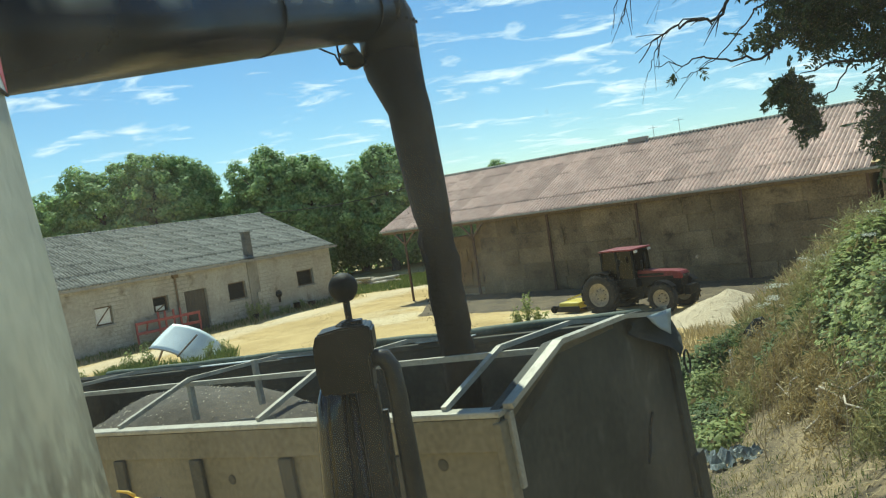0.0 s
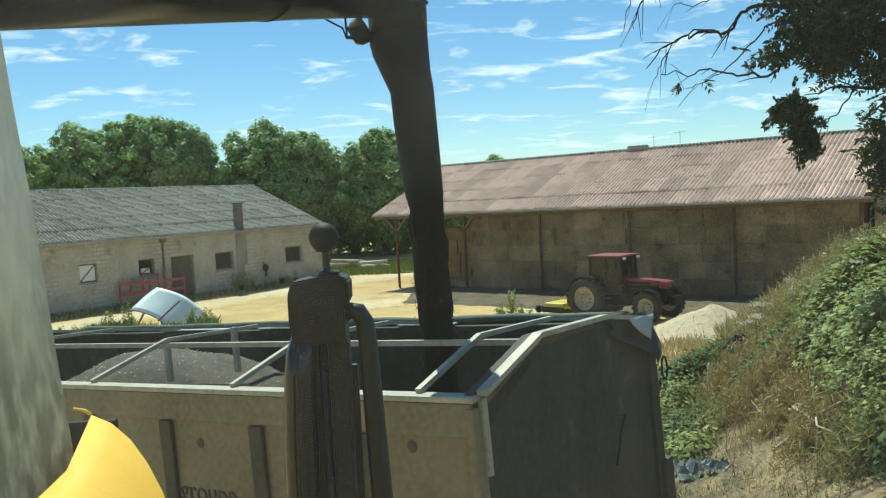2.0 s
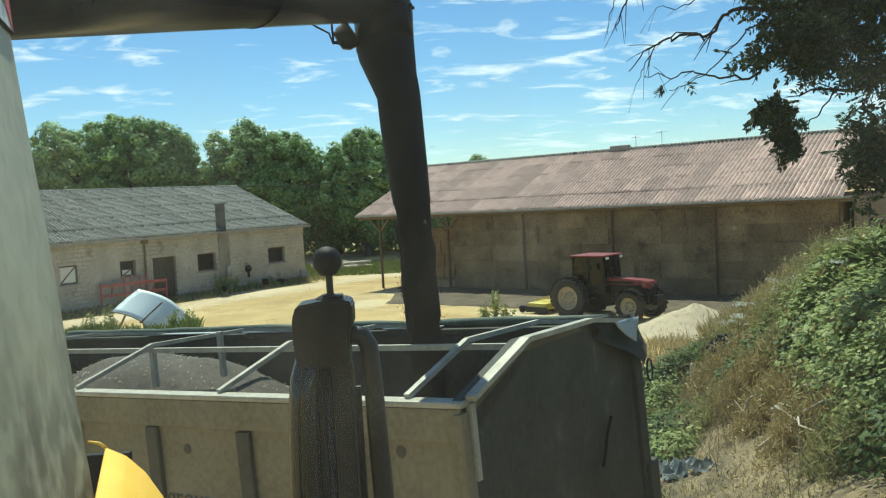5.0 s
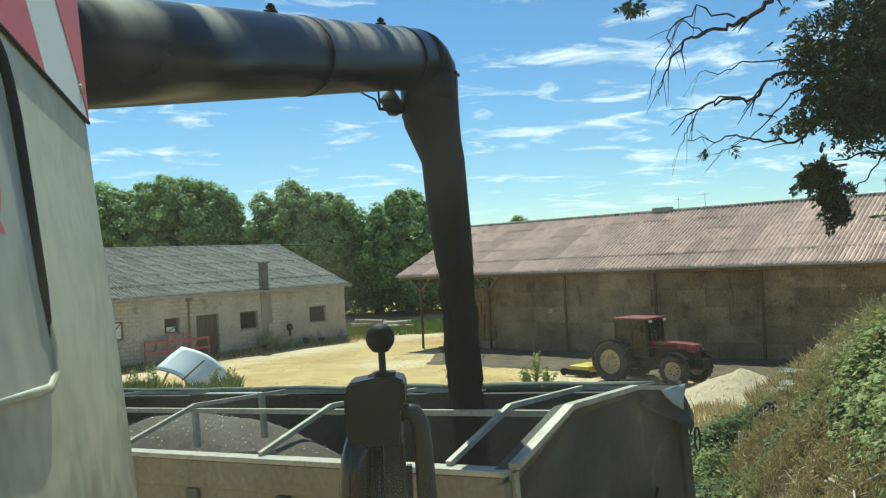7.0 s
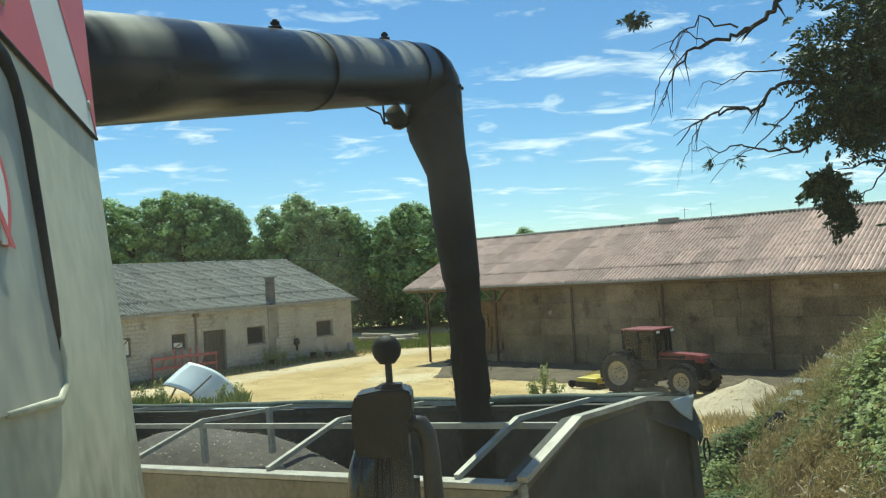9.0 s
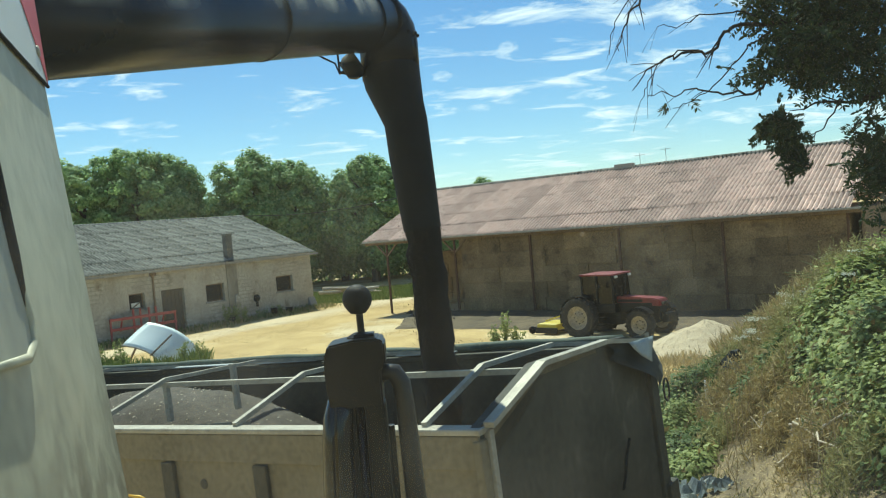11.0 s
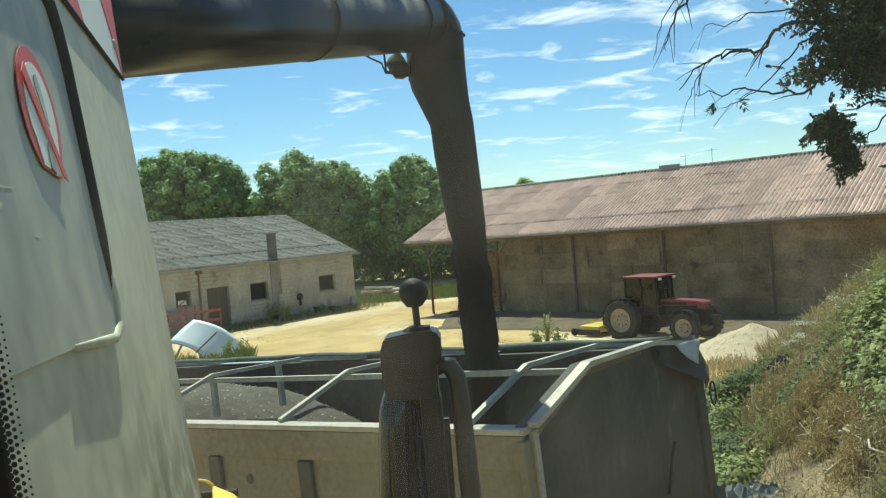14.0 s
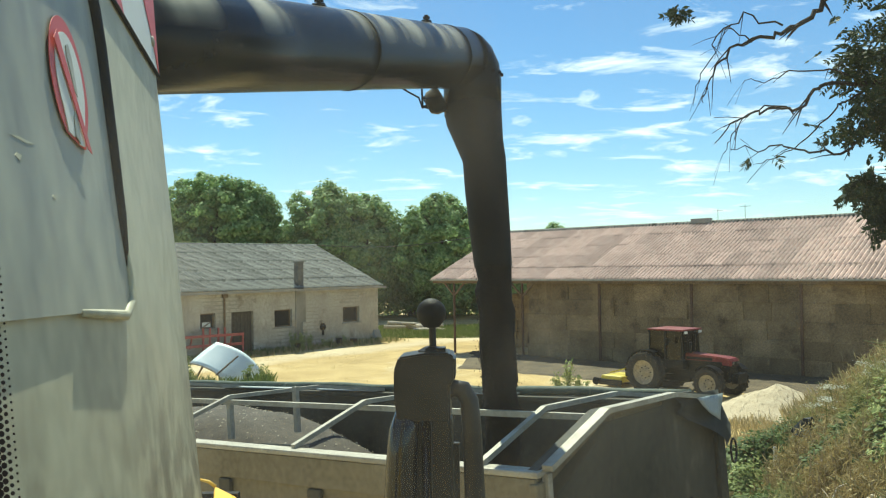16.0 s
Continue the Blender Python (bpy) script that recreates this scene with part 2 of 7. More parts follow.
blocks_through(M_RENDER)
M_STRAW = mat("straw", (0.13, 0.09, 0.048), (0.33, 0.235, 0.125), 0.7, 0.95, 0, 0.9, 14, rand=0.20, coords="World", spots=((0.075, 0.052, 0.03), 0.55, 0.55))
M_WOOD = mat("weathered_wood", (0.13, 0.085, 0.05), (0.25, 0.18, 0.11), 3, 0.9, 0, 0.4, 40, stretch=(6, 6, 1))
M_BLACK = mat("black_painted_steel", (0.007, 0.007, 0.008), (0.016, 0.016, 0.016), 3, 0.38, 0, 0.06, 40, spots=((0.05, 0.046, 0.038), 5, 0.64), gloss=0.25)
M_RUBBER = mat("black_rubber", (0.004, 0.005, 0.006), (0.011, 0.012, 0.013), 5, 0.6, 0, 0.15, 60, gloss=0.15)
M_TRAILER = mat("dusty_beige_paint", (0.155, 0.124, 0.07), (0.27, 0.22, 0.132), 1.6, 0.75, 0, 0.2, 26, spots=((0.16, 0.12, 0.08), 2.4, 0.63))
# Green-grey paint of end, floor and far side, darkened to hold their shade
M_TRAILER_SHADED = mat("shaded_green_grey_paint", (0.028, 0.028, 0.020), (0.066, 0.063, 0.045), 1.6, 0.7, 0, 0.15, 26, spots=((0.11, 0.105, 0.08), 3.2, 0.61), gloss=0.3)
M_RIB = mat("brown_paint_and_shade", (0.05, 0.042, 0.028), (0.10, 0.085, 0.055), 3, 0.8, 0, 0.2, 26)
M_RAIL = mat("pale_worn_steel", (0.28, 0.25, 0.19), (0.46, 0.42, 0.33), 6, 0.55, 0.1, 0.15, 50, spots=((0.22, 0.16, 0.10), 9, 0.66))
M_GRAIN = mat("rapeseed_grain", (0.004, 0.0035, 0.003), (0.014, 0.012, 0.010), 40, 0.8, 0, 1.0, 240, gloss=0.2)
M_PANEL = mat("dusty_grey_panel", (0.40, 0.375, 0.26), (0.62, 0.58, 0.41), 7, 0.55, 0, 0.03, 60, spots=((0.62, 0.56, 0.38), 9, 0.57), stretch=(1, 1, 0.75))
M_HATCH = mat("dusty_dark_grey_hatch", (0.22, 0.225, 0.195), (0.48, 0.46, 0.35), 6, 0.5, 0, 0.03, 40, spots=((0.54, 0.49, 0.34), 8, 0.57), stretch=(1, 1, 0.55))
def darkened_low(m, dirt):
    """A darker olive over the lower sheet, with a ragged upper edge."""
    n, l = m.node_tree.nodes, m.node_tree.links
    p = n["Principled BSDF"]
    col = p.inputs["Base Color"].links[0].from_socket
    tc, sx, nz, nf = n.new("ShaderNodeTexCoord"), n.new("ShaderNodeSeparateXYZ"), n.new("ShaderNodeTexNoise"), n.new("ShaderNodeTexNoise")
    l.new(tc.outputs["Object"], sx.inputs[0]); l.new(tc.outputs["Object"], nz.inputs["Vector"]); l.new(tc.outputs["Object"], nf.inputs["Vector"])
    nz.inputs["Scale"].default_value, nz.inputs["Detail"].default_value, nz.inputs["Roughness"].default_value = 5.0, 6, 0.65
    nf.inputs["Scale"].default_value, nf.inputs["Detail"].default_value = 38, 5
    lift, r, keep, mul, mixer = n.new("ShaderNodeMath"), n.new("ShaderNodeMapRange"), n.new("ShaderNodeMapRange"), n.new("ShaderNodeMath"), n.new("ShaderNodeMixRGB")
    lift.operation, lift.inputs[1].default_value = "MULTIPLY_ADD", -0.34
    l.new(nz.outputs["Fac"], lift.inputs[0]); l.new(sx.outputs["Z"], lift.inputs[2]); l.new(lift.outputs[0], r.inputs[0])
    r.inputs["From Min"].default_value, r.inputs["From Max"].default_value = 3.47, 3.35
    keep.inputs["From Min"].default_value, keep.inputs["From Max"].default_value, keep.inputs["To Min"].default_value = 0.62, 0.45, 0.35
    l.new(nf.outputs["Fac"], keep.inputs[0])
    mul.operation = "MULTIPLY"
    l.new(r.outputs[0], mul.inputs[0]); l.new(keep.outputs[0], mul.inputs[1]); l.new(mul.outputs[0], mixer.inputs[0])
    l.new(col, mixer.inputs[1]); mixer.inputs[2].default_value = (*dirt, 1); l.new(mixer.outputs[0], p.inputs["Base Color"])


darkened_low(M_PANEL, (0.20, 0.18, 0.12))
M_YELLOW = mat("yellow_paint", (0.80, 0.45, 0.04), (0.86, 0.52, 0.07), 20, 0.6, 0, 0.03, 120)
M_WHITE = mat("white_film", (0.72, 0.70, 0.62), (0.80, 0.79, 0.72), 30, 0.5, 0, 0.03, 200)
M_RED = mat("red_film", (0.60, 0.06, 0.05), (0.70, 0.10, 0.08), 30, 0.5, 0, 0.03, 200)
M_RED_PAINT = mat("faded_red_paint", (0.16, 0.014, 0.014), (0.26, 0.032, 0.028), 4, 0.45, 0, 0.1, 50)
M_HUB = mat("cream_wheel_paint", (0.26, 0.21, 0.14), (0.44, 0.38, 0.27), 8, 0.6, 0, 0.1, 50)
M_BARK = mat("bark", (0.05, 0.04, 0.03), (0.11, 0.09, 0.065), 6, 0.95, 0, 0.6, 40)
M_GRAVEL = mat("pale_gravel", (0.42, 0.33, 0.21), (0.56, 0.46, 0.31), 7, 0.95, 0, 1.0, 40)
M_TANK = mat("pale_blue_plastic", (0.56, 0.66, 0.68), (0.70, 0.78, 0.79), 2, 0.45, 0, 0.05, 30, spots=((0.42, 0.46, 0.42), 3, 0.62))
M_GREYWOOD = mat("grey_brown_planks", (0.075, 0.062, 0.045), (0.15, 0.125, 0.095), 3, 0.9, 0, 0.4, 40, stretch=(6, 6, 1))
M_STACK_PALE = mat("darker_render", (0.22, 0.195, 0.15), (0.36, 0.33, 0.265), 1.2, 0.95, 0, 0.5, 8)
M_POST = mat("red_brown_post", (0.085, 0.045, 0.028), (0.15, 0.085, 0.052), 3, 0.9, 0, 0.3, 40, stretch=(5, 5, 1))
M_DARK = mat("shade_and_black_trim", (0.012, 0.011, 0.010), (0.022, 0.02, 0.018), 3, 0.9, 0, 0.1)
M_STACK = mat("sooty_render", (0.10, 0.095, 0.085), (0.18, 0.17, 0.15), 3, 0.9, 0, 0.3, 30)
M_CONCRETE = mat("grey_concrete", (0.26, 0.25, 0.22), (0.38, 0.36, 0.32), 3, 0.9, 0, 0.3, 30)
M_LEAF_FAR = leaf_mat("plane_leaves", (0.17, 0.29, 0.10), (0.40, 0.54, 0.23), 0.48)
M_LEAF_BUSH = leaf_mat("bramble_leaves", (0.12, 0.17, 0.045), (0.42, 0.47, 0.18), 0.35)
M_LEAF_DRY = leaf_mat("dry_leaves", (0.26, 0.19, 0.08), (0.50, 0.40, 0.19), 0.3)
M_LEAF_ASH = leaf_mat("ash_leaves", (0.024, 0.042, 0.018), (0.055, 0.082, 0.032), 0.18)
M_GRASS = leaf_mat("dry_grass_blades", (0.32, 0.25, 0.12), (0.56, 0.46, 0.25), 0.3)
M_GRASS_GREEN = leaf_mat("green_grass_blades", (0.08, 0.13, 0.03), (0.20, 0.24, 0.07), 0.3)


def dappled_black():
    """Glossy black paint with pale sun dapples put into the colour of its upper side."""
    m = mat("auger_black", (0.004, 0.006, 0.009), (0.007, 0.010, 0.015), 3, 0.24, 0, 0.03, 40)
    m.node_tree.nodes["Principled BSDF"].inputs["Specular IOR Level"].default_value = 0.11
    n, l = m.node_tree.nodes, m.node_tree.links
    p = n["Principled BSDF"]
    col = p.inputs["Base Color"].links[0].from_socket
    g, sx, tc, nz = n.new("ShaderNodeNewGeometry"), n.new("ShaderNodeSeparateXYZ"), n.new("ShaderNodeTexCoord"), n.new("ShaderNodeTexNoise")
    # bands across the tube: far finer along its axis than round it
    along, cb, zs = n.new("ShaderNodeVectorMath"), n.new("ShaderNodeCombineXYZ"), n.new("ShaderNodeSeparateXYZ")
    along.operation, along.inputs[1].default_value = "DOT_PRODUCT", (0.366, 0.917, 0.198)
    l.new(tc.outputs["Object"], along.inputs[0]); l.new(tc.outputs["Object"], zs.inputs[0])
    less = n.new("ShaderNodeMath"); less.operation, less.inputs[1].default_value = "MULTIPLY", 0.35
    l.new(zs.outputs["X"], less.inputs[0])
    l.new(along.outputs["Value"], cb.inputs[0]); l.new(less.outputs[0], cb.inputs[1])
    nz.inputs["Scale"].default_value, nz.inputs["Detail"].default_value = 3.4, 2.5
    l.new(cb.outputs[0], nz.inputs["Vector"])
    l.new(g.outputs["Normal"], sx.inputs[0])
    up, bl, mul, mixer = n.new("ShaderNodeMapRange"), n.new("ShaderNodeMapRange"), n.new("ShaderNodeMath"), n.new("ShaderNodeMixRGB")
    up.inputs["From Min"].default_value, up.inputs["From Max"].default_value = 0.05, 0.60
    bl.inputs["From Min"].default_value, bl.inputs["From Max"].default_value = 0.44, 0.62
    bl.inputs["To Max"].default_value = 1.0
    mul.operation = "MULTIPLY"
    l.new(sx.outputs["Z"], up.inputs[0]); l.new(nz.outputs["Fac"], bl.inputs[0])
    l.new(up.outputs[0], mul.inputs[0]); l.new(bl.outputs[0], mul.inputs[1]); l.new(mul.outputs[0], mixer.inputs[0])
    l.new(col, mixer.inputs[1]); mixer.inputs[2].default_value = (0.50, 0.46, 0.34, 1)
    l.new(mixer.outputs[0], p.inputs["Base Color"])
    return m


M_AUGER = dappled_black()


# ---- building helpers ----
def thing(name, m, label, category, group="", kind=""):
    ob = new(name)
    ob.empty_display_size = 0.1
    ob.matrix_world = m
    return tagged(ob, label, category, group, kind)


def part(name, bm, material, parent=None, label="", smooth=False):
    me = bpy.data.meshes.new(name)
    bm.normal_update()
    bm.to_mesh(me)
    bm.free()
    me.materials.append(material)
    if smooth:
        for poly in me.polygons:
            poly.use_smooth = True
    ob = new(name, me)
    if parent is not None:
        ob.parent = parent
    return tagged(ob, label)


def raw(name, verts, faces, material, parent=None, label="", smooth=False):
    me = bpy.data.meshes.new(name)
    me.from_pydata(verts, [], faces)
    me.update()
    me.materials.append(material)
    if smooth:
        for poly in me.polygons:
            poly.use_smooth = True
    ob = new(name, me)
    if parent is not None:
        ob.parent = parent
    return tagged(ob, label)


def piece(name, me, parent, m):
    ob = new(name, me)
    ob.parent = parent
    ob.matrix_local = m
    return ob


def box(bm, x0, x1, y0, y1, z0, z1, bevel=0.0, m=None):
    made = bmesh.ops.create_cube(bm, size=1)["verts"]
    bmesh.ops.scale(bm, vec=(x1 - x0, y1 - y0, z1 - z0), verts=made)
    bmesh.ops.translate(bm, vec=((x0 + x1) / 2, (y0 + y1) / 2, (z0 + z1) / 2), verts=made)
    if bevel:
        edges = list({e for v in made for e in v.link_edges})
        made = list({v for f in bmesh.ops.bevel(bm, geom=edges, offset=bevel, segments=2, affect="EDGES", profile=0.6)["faces"] for v in f.verts}
                    | {v for v in made if v.is_valid})
    if m is not None:
        bmesh.ops.transform(bm, matrix=m, verts=[v for v in made if v.is_valid])
    return bm


def boxes(*rows, bevel=0.0):
    bm = bmesh.new()
    for r in rows:
        box(bm, *r, bevel=bevel)
    return bm


def tube(bm, pts, radii, seg=12, caps=True):
    """A round pipe through the points, with a radius at each."""
    pts = [Vector(p) for p in pts]
    if not isinstance(radii, (list, tuple)):
        radii = [radii] * len(pts)
    rings, side = [], None
    for i, p in enumerate(pts):
        d = (pts[min(i + 1, len(pts) - 1)] - pts[max(i - 1, 0)]).normalized()
        if side is None:
            side = d.orthogonal().normalized()
        side = (side - d * side.dot(d)).normalized()
        up = d.cross(side)
        rings.append([bm.verts.new(p + (side * math.cos(a) + up * math.sin(a)) * radii[i]) for a in (2 * math.pi * k / seg for k in range(seg))])
    for a, b in zip(rings, rings[1:]):
        for k in range(seg):
            bm.faces.new((a[k], a[(k + 1) % seg], b[(k + 1) % seg], b[k]))
    if caps:
        bm.faces.new(list(reversed(rings[0])))
        bm.faces.new(rings[-1])
    return bm


def bar(bm, a, b, w, h, up=(0, 0, 1)):
    """A rectangular bar from a to b."""
    a, b = Vector(a), Vector(b)
    d = (b - a).normalized()
    s = d.cross(Vector(up)).normalized() * w / 2
    u = s.cross(d).normalized() * h / 2
    vs = [bm.verts.new(p + i * s + j * u) for p in (a, b) for i, j in ((-1, -1), (1, -1), (1, 1), (-1, 1))]
    for q in ((3, 2, 1, 0), (4, 5, 6, 7), (0, 1, 5, 4), (1, 2, 6, 5), (2, 3, 7, 6), (3, 0, 4, 7)):
        bm.faces.new([vs[k] for k in q])
    return bm


def revolve(bm, profile, seg=32, m=None):
    """Turns (radius, height) pairs round z."""
    rings = [[bm.verts.new((r * math.cos(a), r * math.sin(a), z)) for a in (2 * math.pi * k / seg for k in range(seg))] for r, z in profile]
    for a, b in zip(rings, rings[1:]):
        for k in range(seg):
            bm.faces.new((a[k], a[(k + 1) % seg], b[(k + 1) % seg], b[k]))
    if m is not None:
        bmesh.ops.transform(bm, matrix=m, verts=[v for r in rings for v in r])
    return bm


def smoothstep(a, b, v):
    t = min(1.0, max(0.0, (v - a) / (b - a)))
    return t * t * (3 - 2 * t)


YARD = -1.4


def ground_z(x, y):
    z = YARD * smoothstep(5, 26, y + 0.35 * max(0.0, -x))
    bank = 2.4 * smoothstep(0, 4.6, x - (2.3 + 0.23 * (y - 8))) * smoothstep(27, 15, y) * smoothstep(-8, 3, y)
    rough = 0.05 * noise.noise(Vector((x * 0.35, y * 0.35, 0))) + 0.02 * noise.noise(Vector((x * 1.3, y * 1.3, 4)))
    return z + bank * (1 + 0.25 * noise.noise(Vector((x * 0.6, y * 0.6, 9)))) + rough


def build_ground():
    xs = [-900, -500, -250, -120, -70] + [-45 + 0.75 * i for i in range(128)] + [60, 90, 140, 250, 500, 900]
    ys = [-600, -200, -80, -30, -12] + [-6 + 0.6 * i for i in range(130)] + [80, 100, 130, 200, 400, 800, 1800]
    verts = [(x, y, ground_z(x, y)) for y in ys for x in xs]
    w = len(xs)
    faces = [(j * w + i, j * w + i + 1, (j + 1) * w + i + 1, (j + 1) * w + i) for j in range(len(ys) - 1) for i in range(w - 1)]
    ob = raw("ground", verts, faces, M_DIRT, smooth=True)
    tagged(ob, "dry yellow farmyard dirt with pale wheel tracks", "ground", kind="structure")


build_ground()


# ---- large structure ----
def sheet_mesh(name, width, length, waves, amp, material):
    """One corrugated roof sheet: x across the waves, y up the slope, z out."""
    n = waves * 4
    verts, faces = [], []
    for i in range(n + 1):
        z = amp * math.sin(2 * math.pi * i / 4)
        for y in (0, length):
            verts += [(width * i / n, y, z), (width * i / n, y, z - 0.008)]
    for i in range(n):
        a, b = 4 * i, 4 * (i + 1)
        faces += [(a, b, b + 2, a + 2), (a + 1, a + 3, b + 3, b + 1), (a, a + 1, b + 1, b)]
    me = bpy.data.meshes.new(name)
    me.from_pydata(verts, [], faces)
    me.update()
    me.materials.append(material)
    return me


def sheets(parent, me, x0, x1, width, rows, eave, slope, length):
    """Lays the sheets of one roof slope; eave: (y, z) of the lower edge; the slope rises towards +y."""
    rnd = random.Random(5)
    step = length - 0.12
    for r in range(rows):
        for c in range(int(round((x1 - x0) / width))):
            y, z = eave[0] + r * step * math.cos(slope), eave[1] + r * step * math.sin(slope) + 0.012 * rnd.random()
            lift = 0.02 if r else 0.0
            m = Matrix.Translation((x0 + c * width, y, z + lift)) @ Matrix.Rotation(slope + rnd.uniform(-0.006, 0.002), 4, "X") @ Matrix.Rotation(rnd.uniform(-0.006, 0.006), 4, "Z")
            piece("roof_sheet", me, parent, m)


def build_barn():
    barn = thing("barn", pose(-2.8, 50, YARD, 0, 0, -40.2), "long open-sided hay barn with a faded red corrugated roof", "barn")
    L, EAVE, HALF, RISE = 27.2, 4.35, 6.8, 2.85
    slope = math.atan2(RISE, HALF)
    roof = part("roof", boxes((0.1, L - 0.1, 0.2, 2 * HALF - 0.2, EAVE - 0.22, EAVE - 0.1)), M_WOOD, barn, "faded red corrugated fibre-cement roof")
    me = sheet_mesh("roof_sheet", 1.03, 1.62, 5, 0.042, M_ROOF_RED)
    n = 5
    sheets(roof, me, 0, L, 1.03, n, (-0.15, EAVE - 0.04), slope, 1.62)
    # back slope, one sheet
    back = bmesh.new()
    vs = [back.verts.new(v) for v in ((0, HALF, EAVE + RISE), (L, HALF, EAVE + RISE), (L, 2 * HALF, EAVE), (0, 2 * HALF, EAVE))]
    f = back.faces.new(vs)
    bmesh.ops.solidify(back, geom=[f], thickness=0.05)
    part("back_slope", back, M_ROOF_RED, barn)
    ridge = bmesh.new()
    tube(ridge, [(-0.05, HALF, EAVE + RISE + 0.03), (L, HALF, EAVE + RISE + 0.03)], 0.13, 10)
    part("ridge_cap", ridge, M_ROOF_GREY, barn, "weathered grey ridge capping")
    part("ridge_vent", boxes((13.4, 14.5, HALF - 0.2, HALF + 0.2, EAVE + RISE, EAVE + RISE + 0.28), bevel=0.03), M_CONCRETE, barn)
    for x in (1.6, 6.6, 11.5, 16.5, 21.5, 26.6):
        part("post", boxes((x - 0.055, x + 0.055, 0.14, 0.25, 0, EAVE - 0.1), bevel=0.012), M_POST, barn, "red-brown painted post")
        part("post", boxes((x - 0.1, x + 0.1, 2 * HALF - 0.3, 2 * HALF - 0.1, 0, EAVE - 0.1), bevel=0.015), M_WOOD, barn)
        if x > 7:
            continue
        b = bmesh.new()
        bar(b, (x, 0.2, EAVE - 1.0), (x + 0.9, 0.2, EAVE - 0.15), 0.08, 0.1, (0, 1, 0))
        bar(b, (x, 0.2, EAVE - 1.0), (x - 0.9, 0.2, EAVE - 0.15), 0.08, 0.1, (0, 1, 0))
        part("brace", b, M_WOOD, barn)
    part("eave_beam", boxes((0, L, 0.05, 0.25, EAVE - 0.28, EAVE - 0.08), bevel=0.01), M_WOOD, barn)
    part("gutter", boxes((0.0, L, -0.22, -0.10, EAVE - 0.14, EAVE - 0.05), bevel=0.02), M_CONCRETE, barn)
    for x, h in ((14.9, 0.75), (16.4, 0.9)):
        b = bmesh.new()
        tube(b, [(x, HALF, EAVE + RISE), (x, HALF, EAVE + RISE + h)], 0.013, 6)
        bar(b, (x - 0.3, HALF, EAVE + RISE + h - 0.1), (x + 0.3, HALF, EAVE + RISE + h - 0.1), 0.015, 0.015)
        part("aerial", b, M_STACK, barn, "thin rooftop aerial")
    part("end_wall", boxes((L - 0.12, L, 0.3, 2 * HALF - 0.3, 0, EAVE - 0.1)), M_WOOD, barn)
    part("back_wall", boxes((0.2, L - 0.2, 2 * HALF - 0.34, 2 * HALF - 0.30, 0, EAVE - 0.1)), M_WOOD, barn)
    return barn


barn = build_barn()


def wall_with_openings(x0, x1, y0, y1, z0, z1, holes):
    """A wall along x, with (xa, xb, za, zb) holes right through it, in x order."""
    bm, x = bmesh.new(), x0
    for xa, xb, za, zb in holes:
        box(bm, x, xa, y0, y1, z0, z1)
        if za > z0:
            box(bm, xa, xb, y0, y1, z0, za)
        box(bm, xa, xb, y0, y1, zb, z1)
        x = xb
    box(bm, x, x1, y0, y1, z0, z1)
    bmesh.ops.remove_doubles(bm, verts=bm.verts, dist=0.0005)
    return bm


